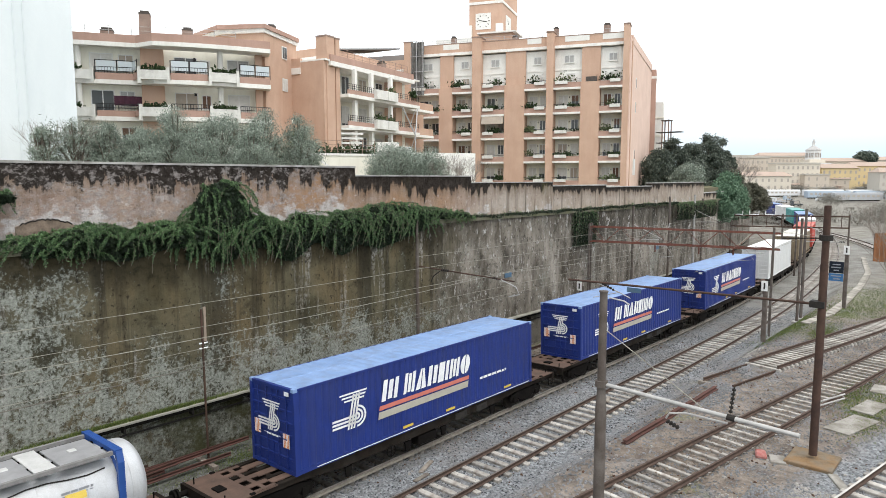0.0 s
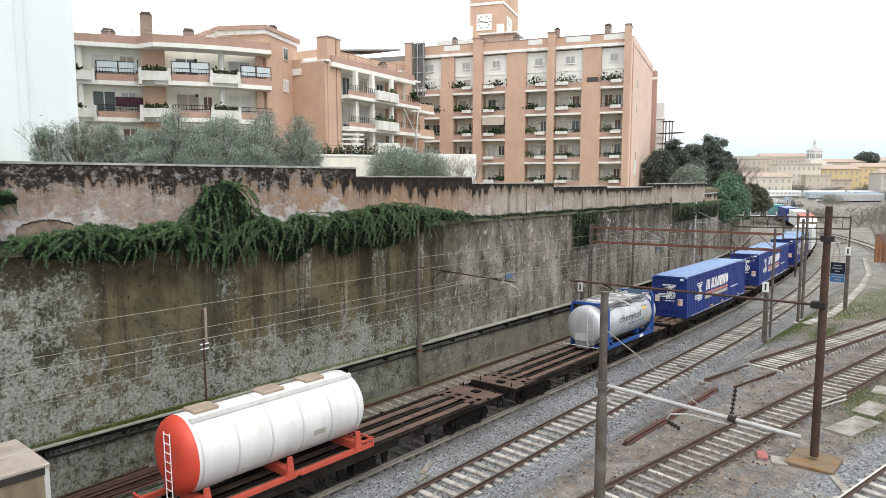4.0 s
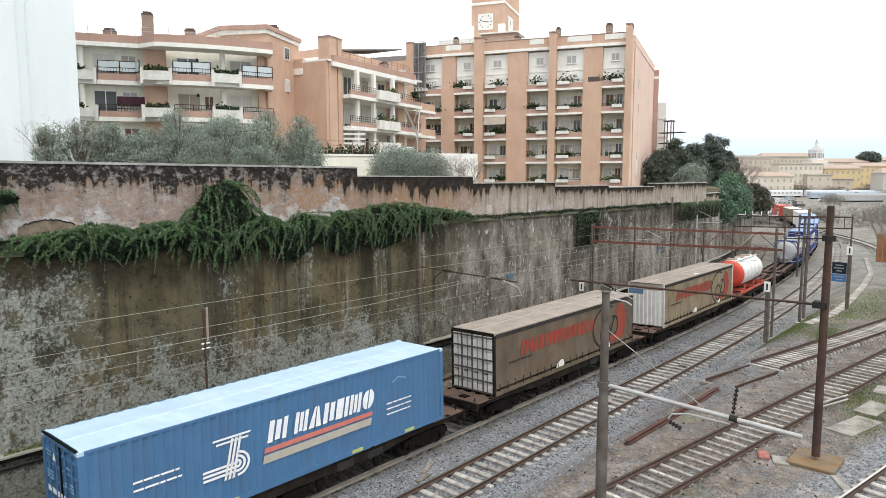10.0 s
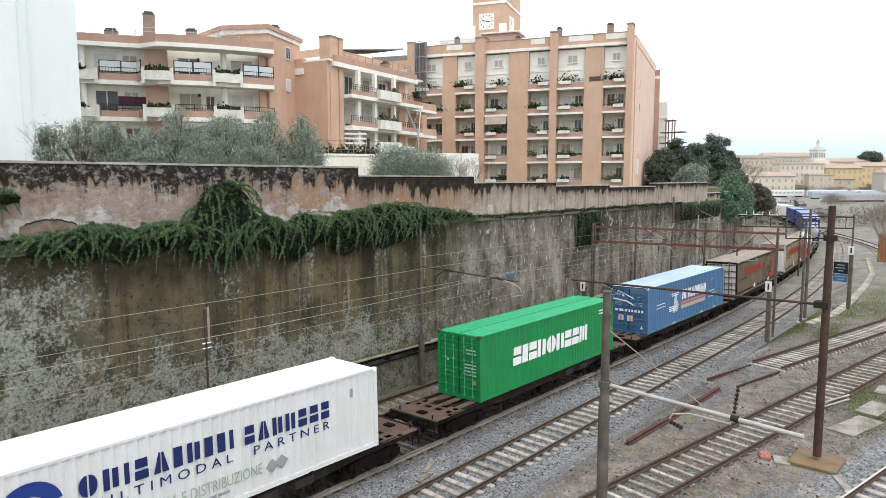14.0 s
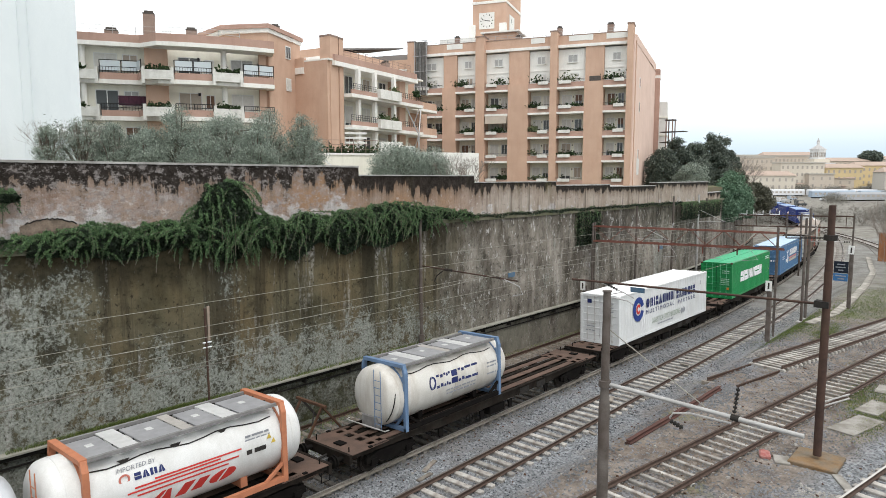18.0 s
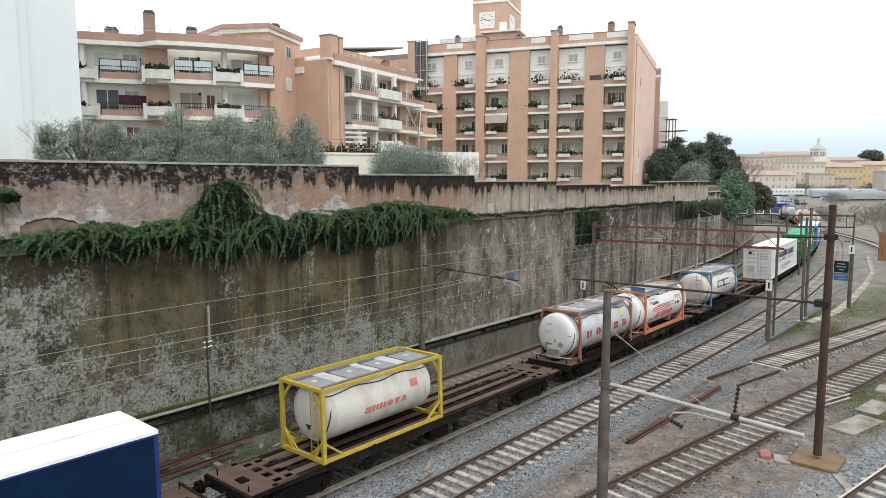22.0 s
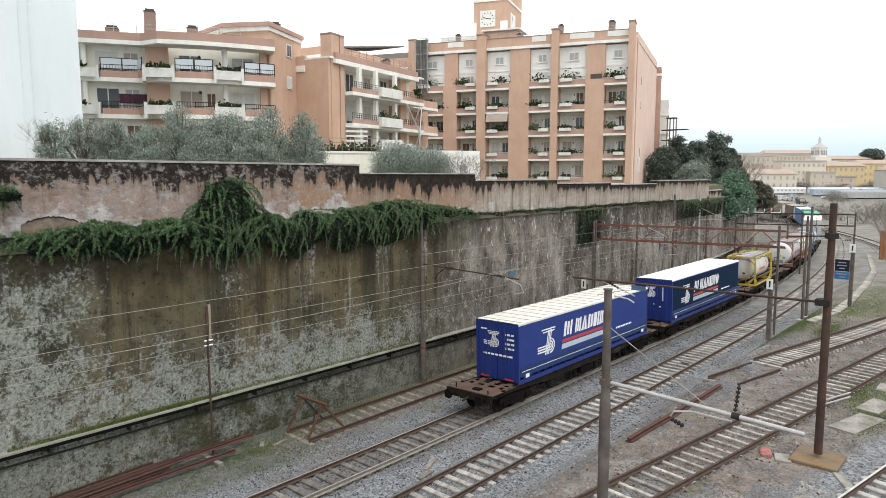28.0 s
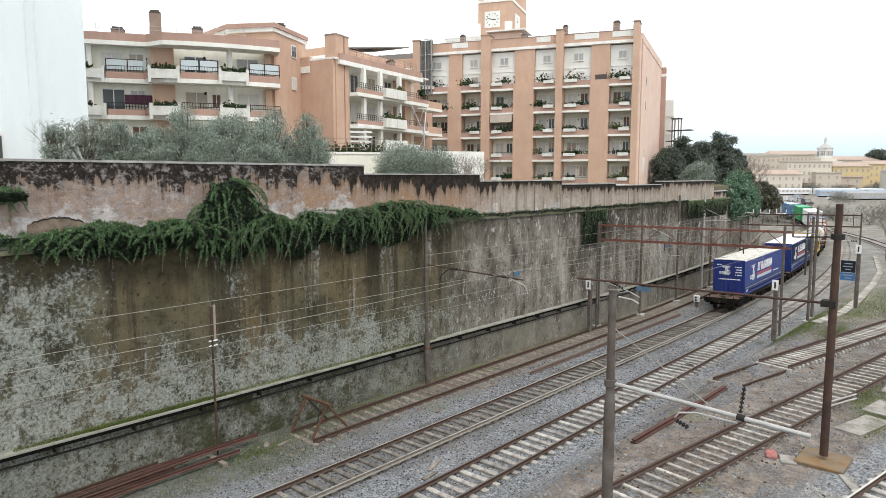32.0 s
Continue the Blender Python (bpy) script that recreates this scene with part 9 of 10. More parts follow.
def lumpy(name, x, y, z0, top, spread, leaves, mat, label, seed, leaf, lumps=26, trunk=0.12, droop=0.2, deep=0.75, low=0.0, ragged=0.0):
    """A rounded plant: limbs that fan out to many leafy lumps, dense at their rims, down to a height low above its foot."""
    rr, r = random.Random(seed), np.random.RandomState(seed)
    t = thing(name, label, "tree", "trees")
    s, cen = Shape(), []
    h = top - z0
    mid = low + (h - low) * 0.42
    each = leaves // lumps
    for i in range(lumps):
        a = i * 2.39996 + rr.uniform(-0.3, 0.3)
        v = -0.72 + 1.72 * (i + 0.5) / lumps
        k = math.sqrt(max(0.05, 1 - v * v)) * rr.uniform(0.62, 1.0)
        size = spread * rr.uniform(0.26, 0.42)
        reach = spread - size * 0.7
        up = (h - mid - size * 0.5) if v > 0 else (mid - low - size * 0.3)
        c = Vector((x + math.cos(a) * k * reach, y + math.sin(a) * k * reach, z0 + mid + v * up * rr.uniform(0.75, 1.0 + ragged)))
        fork = Vector((x + rr.uniform(-0.1, 0.1), y + rr.uniform(-0.1, 0.1), z0 + rr.uniform(0.1, 0.35) * h))
        s.tube([fork, fork.lerp(c, 0.5) + Vector((0, 0, 0.05 * h)), c], trunk * 0.28, 4)
        q = r.normal(size=(each, 3))
        q /= np.linalg.norm(q, axis=1)[:, None]
        q *= (size * r.uniform(0, 1, each) ** (1 - deep) * r.uniform(0.7, 1.25, each))[:, None]
        q[:, 2] *= 0.85
        cen.append(q + np.array(c))
    s.rod((x, y, z0 - 0.2), (x, y, z0 + 0.35 * h), trunk, 8, trunk * 0.6)
    part("trunk", s, bark, t, "", True)
    cen = np.concatenate(cen)
    cen = cen[cen[:, 2] > z0 + 0.02]
    part("crown", leaf_mesh("crown", cen, leaf[0], leaf[1], mat, droop, seed), None, t)
    return t


for i, (x, y, top, sp) in enumerate(((12.4, 38.0, 13.2, 1.0), (13.8, 37.6, 13.65, 1.2), (15.4, 37.4, 13.3, 1.25), (17.1, 37.2, 13.5, 1.45), (18.9, 36.9, 14.25, 1.75), (20.9, 35.8, 14.55, 1.9), (23.3, 34.8, 14.35, 1.9), (25.2, 33.6, 13.9, 1.6), (19.2, 34.8, 13.0, 1.6), (21.6, 33.4, 13.2, 1.7), (16.6, 36.0, 12.6, 1.3))):
    lumpy("olive_tree", x, y, 9.7, top, sp, (9000 if i < 2 else 26000), olive_leaf, "grey-green olive tree with dense fine leaves above the wall", 20 + i, (0.15, 0.030), 60, 0.14, 1.1, 0.5, 0.1, 0.35)
lumpy("olive_tree", 31.7, 31.8, 9.7, 13.15, 2.3, 30000, olive_leaf, "round grey-green olive bush behind the parapet", 41, (0.16, 0.031), 60, 0.14, 0.6, 0.66, 0.2, 0.1)
lumpy("olive_tree", 33.6, 30.8, 9.7, 12.75, 1.9, 18000, olive_leaf, "round grey-green olive bush behind the parapet", 42, (0.16, 0.031), 50, 0.14, 0.6, 0.66, 0.2, 0.1)
for i, (x, y, top) in enumerate(((34.9, 29.8, 12.7), (36.3, 29.2, 12.3), (33.6, 28.8, 12.2), (35.6, 28.9, 12.4))):
    tree("bare_shrub", x, y, 9.7, top, 1.8, 0, None, "leafless shrub with pale tangled twigs", 60 + i, 0.05, depth=5, bare=twig)
for i, (x, y, top) in enumerate(((12.9, 37.9, 13.9), (14.6, 37.6, 13.9))):
    tree("bare_shrub", x, y, 9.7, top, 0.9, 1100, olive_leaf, "thin leggy shrub with few grey leaves", 70 + i, 0.04, (0.16, 0.04), depth=5, clump=0.2, bare=twig)
for i, (x, y, top, sp) in enumerate(((90.0, 38.8, 14.4, 2.6), (94.5, 38.4, 15.3, 2.7), (99.5, 38.0, 15.0, 2.5), (104.5, 36.8, 16.2, 2.9), (109.0, 36.8, 15.4, 2.1), (96.0, 36.0, 13.0, 2.3), (102.0, 35.4, 13.5, 2.3), (112.0, 36.4, 13.2, 2.0))):
    lumpy("evergreen_oak", x, y, 8.2, top, sp, 17000, dark_leaf, "dark dense evergreen tree beside the block", 80 + i, (0.34, 0.15), 42, 0.3, 0.0, 0.6, 0.3, 0.5)
lumpy("clipped_shrub", 87.2, 33.6, 8.6, 12.9, 2.4, 12000, olive_leaf, "grey-green rounded shrub above the wall end", 95, (0.26, 0.09), 30, 0.16, 0.1, 0.75, 0.2)
lumpy("clipped_shrub", 92.5, 34.6, 8.6, 13.3, 2.3, 11000, dark_leaf, "dark rounded clipped shrub above the wall end", 96, (0.24, 0.09), 30, 0.16, 0.1, 0.8, 0.2)
for i, (x, y, top) in enumerate(((112, 36.5, 14.6), (118, 38, 14.5), (106, 33, 13.6), (125, 41, 14.0), (132, 44, 13.6))):
    tree("bare_tree", x, y, 7.0, top, 4.0, 0, None, "leafless brownish tree behind the wall", 100 + i, 0.12, depth=5, bare=twig)
for i, (x, y, top, sp) in enumerate(((82.0, 27.0, 10.2, 2.3), (86.5, 28.2, 10.9, 2.6), (91.5, 29.8, 11.3, 2.8), (78.0, 26.4, 9.2, 1.8), (97.0, 31.0, 10.8, 2.8), (103.0, 33.0, 10.8, 2.8), (89.0, 28.0, 8.2, 2.0), (109.5, 31.8, 9.5, 2.6), (117.0, 34.4, 9.2, 2.8))):
    brown = x > 96
    lumpy("wall_bush", x, y, 5.4, top, sp, 12000, brown_leaf if brown else bush_leaf, "olive-brown bush behind the end of the wall" if brown else "green creeper-covered bush over the end of the wall", 110 + i, (0.30, 0.17), 26, 0.12, -0.3, 0.75, 0.1, 0.5 if brown else 0.1)
for i, (x, y, top) in enumerate(((70, 6.2, 7.5), (76, 7.2, 8.2), (84, 8.0, 8.0), (92, 10.5, 8.6), (66, 4.6, 7.2), (100, 12.5, 8.4), (73, 9.0, 6.4), (112, 15.5, 8.6), (88, 5.0, 9), (80, 5.6, 8.4), (96, 8.5, 8.8), (90, 8.2, 6.0), (94, 10.0, 5.4), (99, 11.0, 6.2), (104, 12.0, 5.2), (108, 14.4, 6.4), (86, 7.0, 5.0))):
    tree("bare_tree", x, y, 0.6 if x < 80 else 0.1, top, 3.0, 0, None, "leafless grey-brown tree at the yard's edge", 130 + i, 0.07, depth=5, bare=twig)


# ivy that hangs from the ledge
def ivy(x0, x1, top, bottom, count, seed, label, fill=0.4, bulge=0.8, thick=22):
    """top and bottom: heights as functions of x. Leafy strands that arch out over the ledge and hang, before inner
    growth coloured dark for shade.
    """
    t = thing("ivy", label, "climbing plant", "ivy")
    rr = random.Random(seed)
    s, cen, deep = Shape(), [], []
    strands = int((x1 - x0) * thick)
    front = PATH_Y + WALL
    for i in range(strands):
        x = rr.uniform(x0, x1)
        zt, zb = top(x), bottom(x)
        start = zt - rr.random() ** 1.4 * max(0.15, (zt - LEDGE) * fill)
        zb = max(zb - 0.1, start - rr.uniform(0.15, 0.85) ** 1.3 * (zt - zb))
        if rr.random() < 0.06:
            zb -= rr.uniform(0.2, 0.7)
        out = rr.uniform(0.15, 1.0) * bulge
        lean = rr.gauss(0, min(1.0, 1.2 * bulge))
        p0 = Vector((x, front + rr.uniform(0.0, 0.3), start))
        p1 = Vector((x + lean * 0.7, front - out * 0.9, start + rr.uniform(0.0, 0.3)))
        p2 = Vector((x + lean, front - out, start - (start - zb) * 0.45))
        p3 = Vector((x + lean * 1.1 + rr.gauss(0, 0.12), front - out * rr.uniform(0.35, 0.85), zb))
        pts = []
        for k in range(11):
            u = k / 10
            pts.append(p0 * (1 - u) ** 3 + p1 * 3 * u * (1 - u) ** 2 + p2 * 3 * u * u * (1 - u) + p3 * u ** 3)
        s.tube(pts, 0.011, 4)
        thin = rr.uniform(0.55, 1.25)
        for _ in range(int(2.4 * count / strands * thin)):
            u = rr.random() ** 1.1 * rr.uniform(0.8, 1.0)
            k = min(9, int(u * 10))
            p = pts[k].lerp(pts[k + 1], u * 10 - k)
            g = 0.030 * (1.15 - 0.5 * u)
            cen.append((p.x + rr.gauss(0, g), p.y + rr.gauss(0, g), p.z + rr.gauss(0, g)))
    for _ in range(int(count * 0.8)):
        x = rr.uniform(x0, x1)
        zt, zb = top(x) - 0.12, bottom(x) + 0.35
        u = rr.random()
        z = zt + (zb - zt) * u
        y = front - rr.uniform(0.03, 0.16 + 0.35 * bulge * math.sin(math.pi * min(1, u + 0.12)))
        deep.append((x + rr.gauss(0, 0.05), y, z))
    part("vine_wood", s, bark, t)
    part("old_growth", leaf_mesh("old_growth", deep, 0.15, 0.10, ivy_deep, -0.5, seed + 1), None, t, "inner leaves coloured dark for the shade behind the strands")
    part("foliage", leaf_mesh("foliage", cen, 0.085, 0.030, ivy_leaf, -0.2, seed), None, t)


ivy(7.05, 9.0, lambda x: 8.90 + 0.16 * (x - 7.05) + 0.05 * math.sin(x * 5), lambda x: 7.95 - 0.08 * (x - 7), 6400, 201, "green ivy arching over the ledge in long strands", 0.7, 0.5)
ivy(5.9, 6.75, lambda x: 8.95, lambda x: 8.45, 800, 221, "low yellow-green weeds on the ledge", 0.5, 0.15)
ivy(8.6, 12.9, lambda x: 9.08 + 0.12 * math.sin(x * 2.3), lambda x: 7.72 + 0.16 * math.sin(x * 1.7), 13500, 211, "dense green ivy hanging over the ledge in a thick fringe")
ivy(12.55, 15.5, lambda x: 8.8 + 1.95 * math.sqrt(max(0.0, 1 - ((x - 14.0) / 1.3) ** 2)), lambda x: 7.35 + 0.25 * math.sin(x * 3), 24000, 202, "tall ivy mound climbing the parapet", 1.0, 0.55, 44)
ivy(15.2, 21.5, lambda x: 9.15 + 0.2 * math.sin(x * 2.9), lambda x: 7.25 + 0.35 * math.sin(x * 2.1), 16500, 203, "dense green ivy hanging over the ledge in a thick fringe", 0.6)
ivy(21.0, 26.0, lambda x: 9.6 - 0.07 * (x - 23.3) ** 2, lambda x: 7.0 + 0.24 * abs(x - 22.6), 14500, 204, "ivy mound on the ledge with long trailing stems", 0.7, 0.95)
ivy(25.6, 29.6, lambda x: 9.25 - 0.12 * (x - 26), lambda x: 8.25, 5000, 205, "thin end of the ivy on the ledge", 0.6, 0.5)
ivy(6.15, 6.80, lambda x: 10.40, lambda x: 9.72, 1500, 206, "small dark ivy tuft on the parapet", 0.2, 0.12, 44)
ivy(41.3, 44.6, lambda x: 8.5, lambda x: 5.6, 3500, 207, "dark creeper hanging down the wall", 0.4, 0.3)
ivy(60.0, 70.0, lambda x: 8.5, lambda x: 6.6, 6000, 208, "scrubby growth on the ledge", 0.4, 0.4)
ivy(30.0, 60.0, lambda x: 8.62 + 0.08 * math.sin(x * 1.9), lambda x: 8.3, 2600, 209, "low weeds along the ledge", 0.5, 0.12)


def grass(name, count, where, h, label, seed):
    r = random.Random(seed)
    s = Shape()
    for _ in range(count):
        x, y, z = where(r)
        k, a = h * r.uniform(0.5, 1.3), r.uniform(0, 6.28)
        w = 0.012
        s.add([(x - w * math.cos(a), y - w * math.sin(a), z), (x + w * math.cos(a), y + w * math.sin(a), z), (x + r.gauss(0, k * 0.4), y + r.gauss(0, k * 0.4), z + k)], [(0, 1, 2)])
    me = bpy.data.meshes.new(name)
    me.from_pydata(s.v, [], s.f)
    me.materials.append(grass_leaf)
    return tagged(new(name, me), label, "grass", "", "stuff")


def spot(cx, cy, sx, sy):
    def pick(r):
        x, y = r.gauss(cx, sx), r.gauss(cy, sy)
        return x, y, ground_z(x, y)
    return pick


grass("duct_grass", 7000, lambda r: ((lambda x: (x, 23.85 + r.uniform(-0.08, 0.1), 2.06))(r.choice((r.gauss(9.5, 1.2), r.gauss(11.8, 0.8), r.uniform(6, 26))))), 0.12, "grass growing on the wall duct", 301)
for i, (cx, cy, sx, sy, n) in enumerate(((48.5, 11.6, 2.0, 0.7, 6000), (47.6, 9.2, 1.6, 0.4, 3500), (31.2, 4.4, 1.2, 0.35, 2500), (35.2, 5.3, 1.5, 0.3, 2500), (60, 7.5, 4, 1.0, 5000), (50, 11.2, 3.0, 0.6, 5000), (57, 9.6, 3.0, 0.8, 4000), (34.5, 4.2, 2.5, 0.7, 3500), (15.5, 23.2, 2.5, 0.35, 1200), (22.5, 23.75, 3.5, 0.15, 900), (32, 23.7, 5, 0.15, 900), (14.5, 21.2, 1.6, 0.5, 1400), (14.3, 22.75, 1.0, 0.35, 1500), (19.5, 23.3, 2.0, 0.3, 1300), (43, 23.6, 4, 0.2, 2000), (11, 22.0, 2.0, 0.4, 1000), (66, 9.0, 5, 1.2, 4000))):
    grass("grass_patch", n, spot(cx, cy, sx, sy), 0.085, "patch of low grass and weeds", 310 + i)

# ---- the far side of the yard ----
# distance haze is put into these colours: pale, with low contrast
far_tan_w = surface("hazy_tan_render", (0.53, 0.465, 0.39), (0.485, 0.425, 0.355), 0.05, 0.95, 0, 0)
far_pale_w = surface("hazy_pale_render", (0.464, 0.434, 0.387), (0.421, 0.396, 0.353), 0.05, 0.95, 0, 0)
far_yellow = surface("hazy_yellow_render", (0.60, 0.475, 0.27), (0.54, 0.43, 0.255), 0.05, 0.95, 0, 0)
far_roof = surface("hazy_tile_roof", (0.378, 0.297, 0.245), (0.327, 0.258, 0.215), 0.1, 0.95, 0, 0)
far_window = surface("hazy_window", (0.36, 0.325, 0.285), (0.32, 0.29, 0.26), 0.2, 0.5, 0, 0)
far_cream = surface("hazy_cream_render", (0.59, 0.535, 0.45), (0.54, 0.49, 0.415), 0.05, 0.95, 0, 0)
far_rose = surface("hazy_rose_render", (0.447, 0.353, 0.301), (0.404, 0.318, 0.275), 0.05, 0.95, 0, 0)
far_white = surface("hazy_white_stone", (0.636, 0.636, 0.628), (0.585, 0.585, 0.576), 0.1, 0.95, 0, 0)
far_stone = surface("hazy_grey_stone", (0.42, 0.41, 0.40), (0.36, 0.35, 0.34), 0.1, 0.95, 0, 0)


def far_block(x, y, w, d, h, mat, label, turn=-78, rows=3, cols=8, z0=-2.0, roof=True, arches=False):
    """A distant building: x, y is the middle of its front, seen from the bridge."""
    b = thing("distant_building", label, "building", "distant town", m=pose(x, y, 0, 0, 0, turn))
    part("wall", Shape().box(-w / 2, w / 2, 0, d, z0, h), mat, b)
    if roof:
        part("roof", Shape().add([(-w / 2 - 0.6, -0.6, h), (w / 2 + 0.6, -0.6, h), (w / 2 + 0.6, d, h), (-w / 2 - 0.6, d, h), (-w / 2 + 2, d / 2, h + 2.6), (w / 2 - 2, d / 2, h + 2.6)],
                                 [(0, 1, 5, 4), (1, 2, 5), (2, 3, 4, 5), (3, 0, 4), (0, 3, 2, 1)]), far_roof, b)
    else:
        part("cornice", Shape().box(-w / 2 - 0.4, w / 2 + 0.4, -0.4, d, h, h + 0.7), far_pale_w, b)
    for j in range(rows):
        for i in range(cols):
            x0 = -w / 2 + w * (i + 0.5) / cols
            zz = h - 3.4 - j * 4.2
            if zz > 1:
                part("window", Shape().box(x0 - 0.55, x0 + 0.55, -0.06, 0.02, zz, zz + 1.9), far_window, b)


def far_at(px, depth):
    """Ground place at a sideways tangent and a depth along the middle of the view."""
    yaw = radians(48.09)
    f, r = Vector((math.sin(yaw), math.cos(yaw))), Vector((math.cos(yaw), -math.sin(yaw)))
    p = f * depth + r * depth * px
    return p.x, p.y


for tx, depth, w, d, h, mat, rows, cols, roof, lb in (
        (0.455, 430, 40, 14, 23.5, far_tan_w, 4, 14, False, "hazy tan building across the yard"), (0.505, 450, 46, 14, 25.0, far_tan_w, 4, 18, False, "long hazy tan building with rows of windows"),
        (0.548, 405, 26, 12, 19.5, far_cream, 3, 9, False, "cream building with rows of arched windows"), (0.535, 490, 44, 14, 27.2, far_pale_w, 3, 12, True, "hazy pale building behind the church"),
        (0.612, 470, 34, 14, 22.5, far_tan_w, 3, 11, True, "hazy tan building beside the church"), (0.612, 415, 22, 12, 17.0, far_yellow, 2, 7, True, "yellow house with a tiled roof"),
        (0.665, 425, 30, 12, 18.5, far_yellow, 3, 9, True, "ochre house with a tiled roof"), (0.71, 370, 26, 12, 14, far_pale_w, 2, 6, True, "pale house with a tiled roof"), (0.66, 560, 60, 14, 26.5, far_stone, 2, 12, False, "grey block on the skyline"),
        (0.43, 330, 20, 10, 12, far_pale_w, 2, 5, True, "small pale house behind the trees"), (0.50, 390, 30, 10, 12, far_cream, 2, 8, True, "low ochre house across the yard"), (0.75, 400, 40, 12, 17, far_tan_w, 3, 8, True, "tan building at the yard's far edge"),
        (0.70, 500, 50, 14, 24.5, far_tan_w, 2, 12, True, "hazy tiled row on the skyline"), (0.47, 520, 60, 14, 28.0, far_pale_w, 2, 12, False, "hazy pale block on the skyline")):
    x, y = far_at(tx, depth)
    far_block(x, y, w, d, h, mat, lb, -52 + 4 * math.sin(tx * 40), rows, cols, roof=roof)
r4 = random.Random(77)
for i in range(22):
    tx = 0.435 + 0.30 * i / 21
    depth = r4.uniform(402, 415) if i % 2 else r4.uniform(412, 440)
    if 0.555 < tx < 0.60 and depth > 380:
        depth = 402
    x, y = far_at(tx, depth)
    far_block(x, y, r4.uniform(8, 17), r4.uniform(8, 12), r4.uniform(4.5, 7.5) if i % 2 else r4.uniform(9, 15.5), r4.choice((far_tan_w, far_cream, far_pale_w, far_cream, far_rose)), "small hazy house across the yard", -50 + r4.uniform(-14, 14), 2, r4.choice((3, 4, 5)), roof=r4.random() < 0.7)
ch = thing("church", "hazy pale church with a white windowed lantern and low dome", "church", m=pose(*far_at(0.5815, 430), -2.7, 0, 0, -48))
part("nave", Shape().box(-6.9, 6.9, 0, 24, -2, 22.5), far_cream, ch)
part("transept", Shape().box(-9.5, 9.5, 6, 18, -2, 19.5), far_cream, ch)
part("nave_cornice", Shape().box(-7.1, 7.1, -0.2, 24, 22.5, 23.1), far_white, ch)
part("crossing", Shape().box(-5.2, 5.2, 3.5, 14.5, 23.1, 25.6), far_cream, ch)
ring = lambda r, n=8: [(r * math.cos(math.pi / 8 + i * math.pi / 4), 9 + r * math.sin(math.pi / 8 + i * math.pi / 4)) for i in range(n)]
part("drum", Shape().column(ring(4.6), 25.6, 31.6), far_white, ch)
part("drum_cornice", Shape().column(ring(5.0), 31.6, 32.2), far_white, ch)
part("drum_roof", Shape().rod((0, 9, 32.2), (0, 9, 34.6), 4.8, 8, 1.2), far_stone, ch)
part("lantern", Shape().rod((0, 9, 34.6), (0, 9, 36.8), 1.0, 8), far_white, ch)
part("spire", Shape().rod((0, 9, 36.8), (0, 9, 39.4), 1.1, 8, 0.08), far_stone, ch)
for i in range(8):
    a = i * math.pi / 4
    for k in (-1.0, 0.0, 1.0):
        arch = [(k - 0.42, 27.0)] + [(k + 0.42 * math.cos(math.pi * j / 6), 29.6 + 0.42 * math.sin(math.pi * j / 6)) for j in range(7)] + [(k + 0.42, 27.0)]
        part("drum_window", Shape().prism(list(reversed(arch)), -0.12, 0.12), far_window, ch).matrix_basis = pose(4.25 * math.cos(a), 9 + 4.25 * math.sin(a), 0, 0, 0, math.degrees(a) + 90)
for k in (-4.5, 0.0, 4.5):
    part("nave_window", Shape().box(k - 0.6, k + 0.6, -0.1, 0.1, 14.5, 18.0), far_window, ch)

scrub_leaf = foliage("grey_winter_scrub", (0.135, 0.128, 0.108), (0.25, 0.24, 0.21), 0.1)

# parked coaches and vehicles in the yard
coach_white = surface("white_coach", (0.62, 0.63, 0.64), (0.55, 0.56, 0.57), 0.2, 0.5, 0, 0)
coach_blue = surface("pale_blue_coach", (0.34, 0.40, 0.47), (0.28, 0.34, 0.41), 0.2, 0.5, 0, 0)
coach_grey = surface("grey_coach", (0.36, 0.37, 0.38), (0.31, 0.32, 0.33), 0.2, 0.6, 0, 0)
for row, (tx0, depth, n, mat) in enumerate(((0.455, 378, 6, coach_white), (0.595, 342, 3, coach_blue), (0.640, 300, 2, coach_grey), (0.47, 350, 1, coach_grey))):
    for i in range(n):
        x, y = far_at(tx0 + i * 26.4 / depth * 0.95, depth)
        c = thing("parked_coach", "pale railway coach parked in the far yard" if mat is coach_white else "pale blue railway coach parked in the far yard" if mat is coach_blue else "grey goods van parked in the far yard", "railway coach", "parked coaches", m=pose(x, y, 0, 0, 0, -40))
        part("body", Shape().soft_box(-12.6, 12.6, -1.4, 1.4, 0.9, 3.9, 0.3), mat, c)
        part("roof", Shape().soft_box(-12.5, 12.5, -1.2, 1.2, 3.85, 4.25, 0.2), mat, c)
        part("underframe", Shape().box(-11, 11, -1.1, 1.1, 0.3, 0.9), wagon_dark, c)
        for k in range(9):
            part("window", Shape().box(-11 + k * 2.5, -9.6 + k * 2.5, -1.43, -1.39, 2.2, 3.1), far_window, c)
van_white = surface("white_van", (0.58, 0.59, 0.60), (0.50, 0.51, 0.52), 0.5, 0.4, 0, 0)
van_dark = surface("dark_car_paint", (0.06, 0.065, 0.075), (0.045, 0.05, 0.055), 0.5, 0.4, 0, 0)
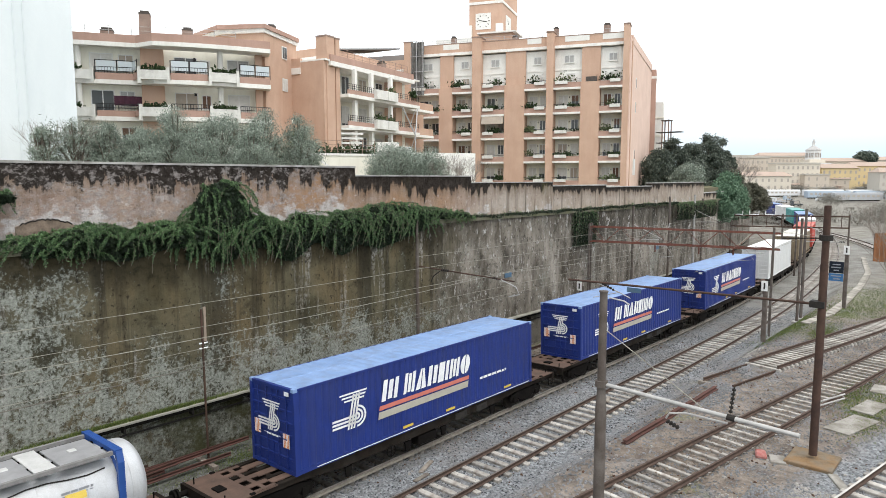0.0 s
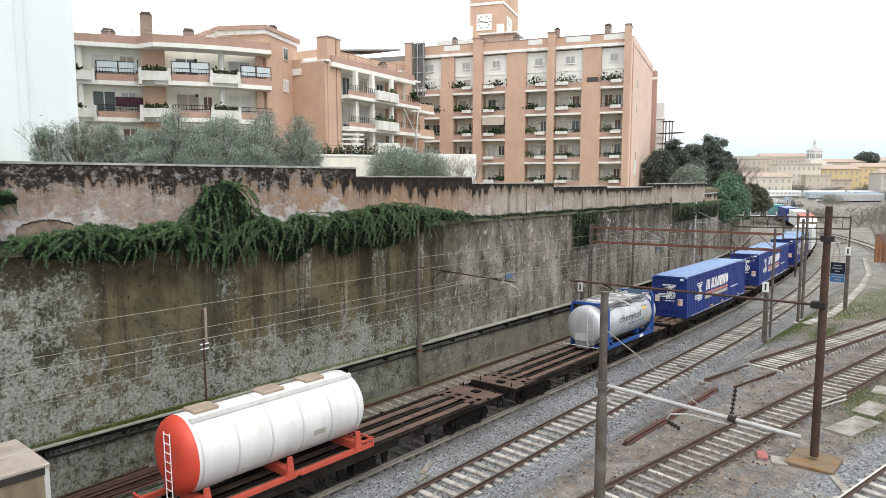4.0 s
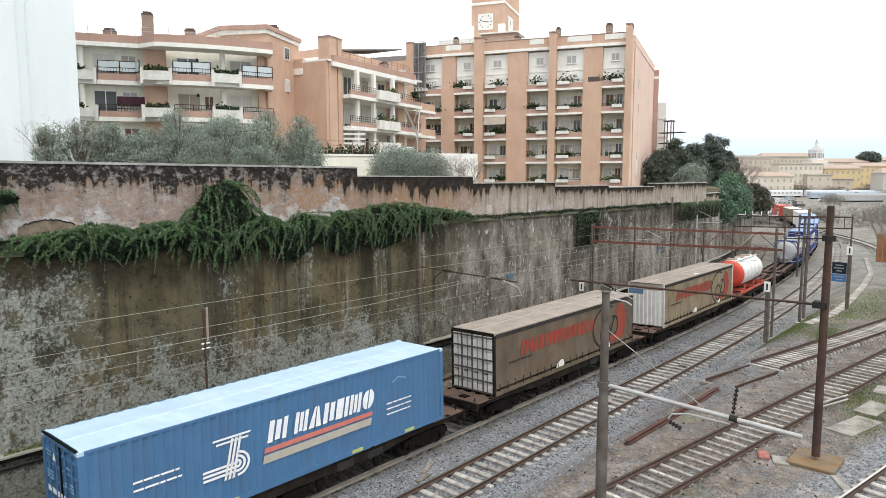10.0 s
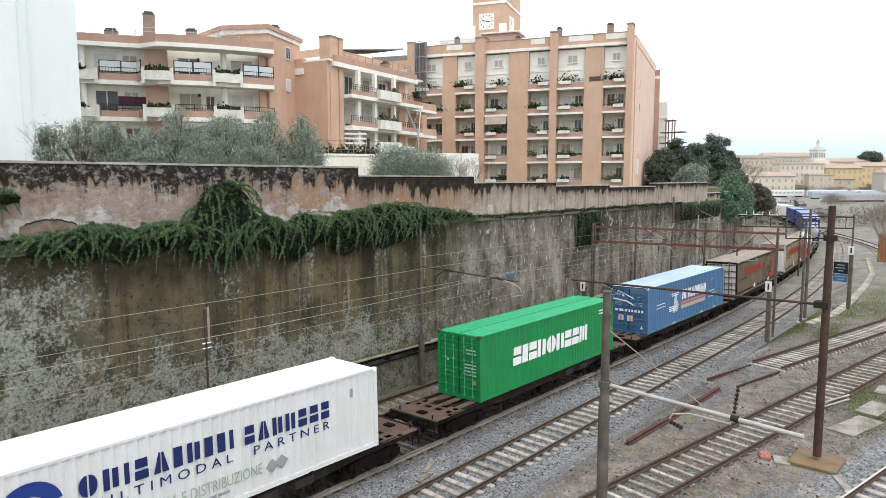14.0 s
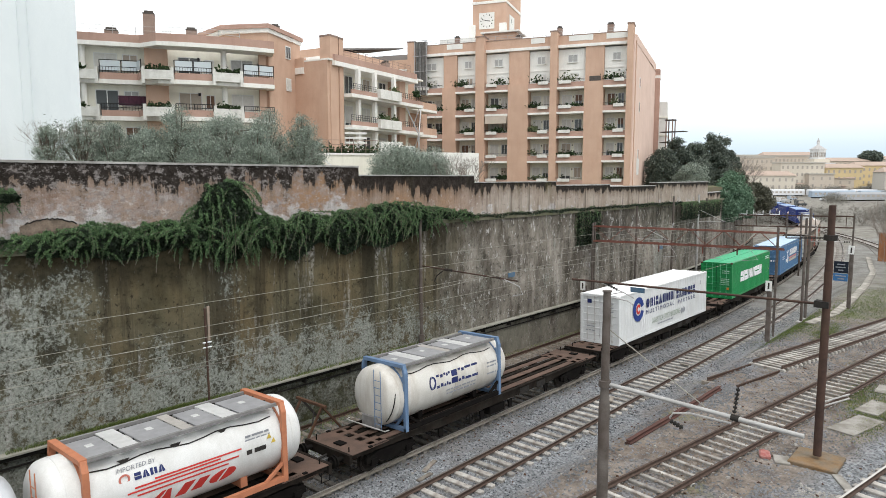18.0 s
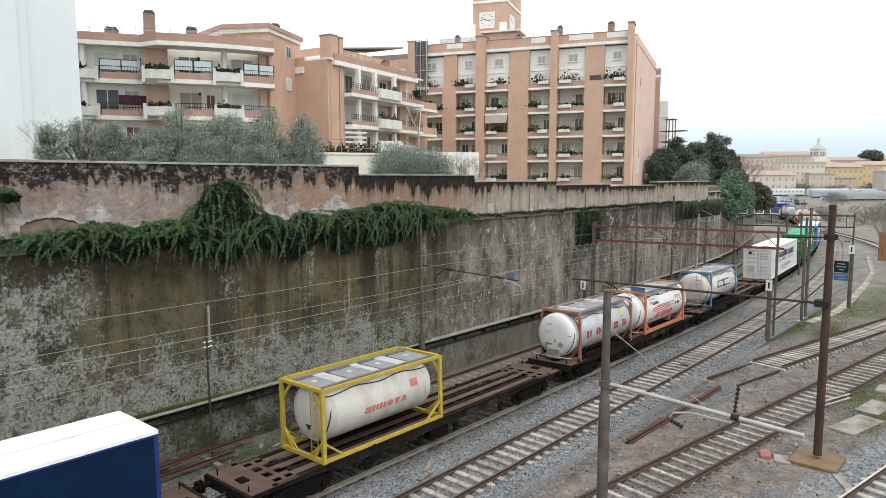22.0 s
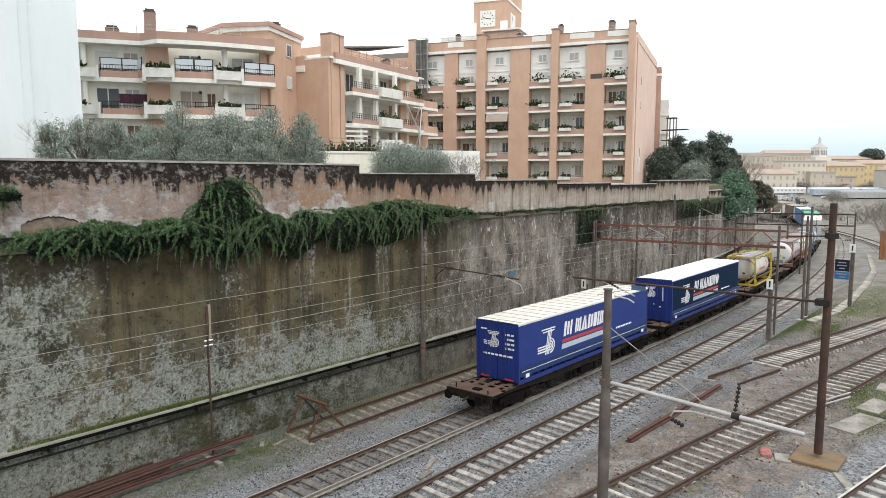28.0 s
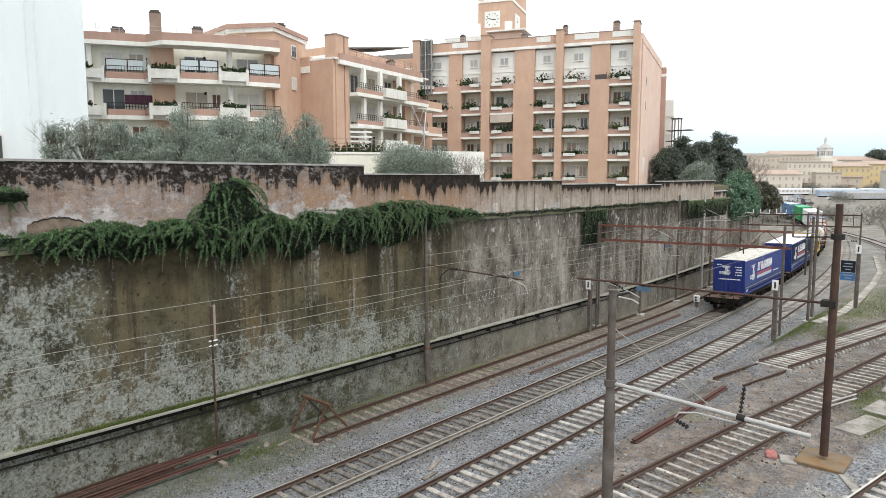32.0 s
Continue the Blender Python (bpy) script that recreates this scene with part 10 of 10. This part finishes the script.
for i, (tx, depth, mat, tall_van) in enumerate(((0.548, 262, van_dark, 1), (0.520, 300, van_white, 1), (0.527, 296, coach_grey, 0), (0.585, 318, van_white, 0), (0.600, 322, van_dark, 0), (0.612, 316, van_white, 1), (0.626, 325, coach_blue, 0), (0.640, 322, van_white, 0), (0.655, 318, van_dark, 0), (0.512, 330, van_white, 0), (0.535, 328, coach_blue, 1))):
    x, y = far_at(tx, depth)
    v = thing("parked_van" if tall_van else "parked_car", ("dark" if mat is van_dark else "pale") + " vehicle parked in the far yard", "van" if tall_van else "car", "parked vehicles", m=pose(x, y, ground_z(x, y), 0, 0, -48 + 9 * (i % 3)))
    hh = 2.2 if tall_van else 1.45
    part("body", Shape().prism([(-2.2, 0.35), (2.2, 0.35), (2.2, 0.9), (1.3, 1.0), (0.7, hh), (-1.9 if not tall_van else -2.2, hh), (-2.2, 1.0)], -0.85, 0.85), mat, v)
    part("glazing", Shape().prism([(0.95, 1.02), (0.62, hh - 0.15), (-1.2, hh - 0.15), (-1.3, 1.02)], -0.87, 0.87), far_window, v)
    for wx in (-1.35, 1.35):
        for wy in (-0.8, 0.8):
            part("wheel", Shape().rod((wx, wy - 0.1, 0.33), (wx, wy + 0.1, 0.33), 0.33, 12), black_iron, v)
fence_rust = surface("rust_orange_sheet", (0.34, 0.155, 0.075), (0.24, 0.11, 0.06), 0.7, 0.9, 0, 0.2, 10, (0.12, 0.07, 0.045), 0.6, True)
fn = thing("sheet_fence", "rust-orange corrugated sheet fence at the yard's edge", "fence", m=pose(103.5, 14.6, 0, 0, 0, -82))
for i in range(5):
    part("sheet", Shape().column([(i * 2.0 + 0.25 * k, 0.05 * (k % 2)) for k in range(8)] + [(i * 2.0 + 0.25 * k, 0.05 * (k % 2) + 0.03) for k in range(7, -1, -1)], -0.3, 3.6 + 0.15 * (i % 2)), fence_rust, fn)
    part("post", Shape().box(i * 2.0 - 0.05, i * 2.0 + 0.05, 0.09, 0.19, -0.3, 3.5), pole_grey, fn)
lumpy("stone_pine", *far_at(0.650, 475), -1, 29.5, 9.0, 7000, dark_leaf, "distant dark umbrella pine", 151, (1.3, 0.8), 26, 0.5, 0.0, 0.7, 23.0)
hedge_t = [(0.50, 210), (0.53, 230), (0.56, 200), (0.60, 240), (0.63, 210), (0.66, 190), (0.69, 170), (0.46, 190), (0.72, 150), (0.60, 300), (0.54, 300), (0.65, 320), (0.57, 380), (0.50, 390), (0.62, 360), (0.68, 340)]
for i, (tx, depth) in enumerate(hedge_t):
    x, y = far_at(tx, depth)
    tree("bare_tree" if i % 3 else "scrub_tree", x, y, -0.4, 2.4 + 0.6 * (i % 4), 4.5, 0 if i % 3 else 2500, scrub_leaf, "hazy grey tree across the yard", 160 + i, 0.12, (0.55, 0.12), 4, 0, clump=1.0, bare=twig)
track("curving yard line beyond the sign", lambda s: (lambda a: (60 + 180 * math.sin(a), 6.0 + 180 * (1 - math.cos(a)), a))((s - 60) / 180), 66, 190, 0.15, 0.65, wide_sleeper, rail_side, rail_top, 0, 66)

# grey scrub and hedges that close the yard off
r3 = random.Random(9)
for i in range(48):
    tx, depth = r3.uniform(0.46, 0.78), r3.uniform(150, 330) if i % 3 == 1 else r3.uniform(386, 400)
    x, y = far_at(tx, depth)
    tree("winter_scrub", x, y, -0.5, r3.uniform(1.2, 3.0) if i % 3 == 1 else r3.uniform(3.5, 6.5), r3.uniform(3.5, 6), 1500, scrub_leaf, "hazy grey winter scrub across the yard", 500 + i, 0.12, (0.6, 0.12), 3, 0.4, clump=1.2, bare=twig)
wt = thing("steel_frame_tower", "small rusty steel frame tower behind the block", "tower", m=pose(101.5, 42.6, 0))
for dx, dy in ((-0.5, -0.5), (0.5, -0.5), (-0.5, 0.5), (0.5, 0.5)):
    part("leg", Shape().beam((dx, dy, 8), (dx, dy, 19.8), 0.14), chimney_brown, wt)
for z in (16.2, 17.8, 19.6):
    part("platform", Shape().box(-0.7, 0.7, -2.4, 1.4, z, z + 0.12) if z < 19 else Shape().box(-0.7, 0.7, -0.7, 0.7, z, z + 0.12), chimney_cap, wt)

motions()
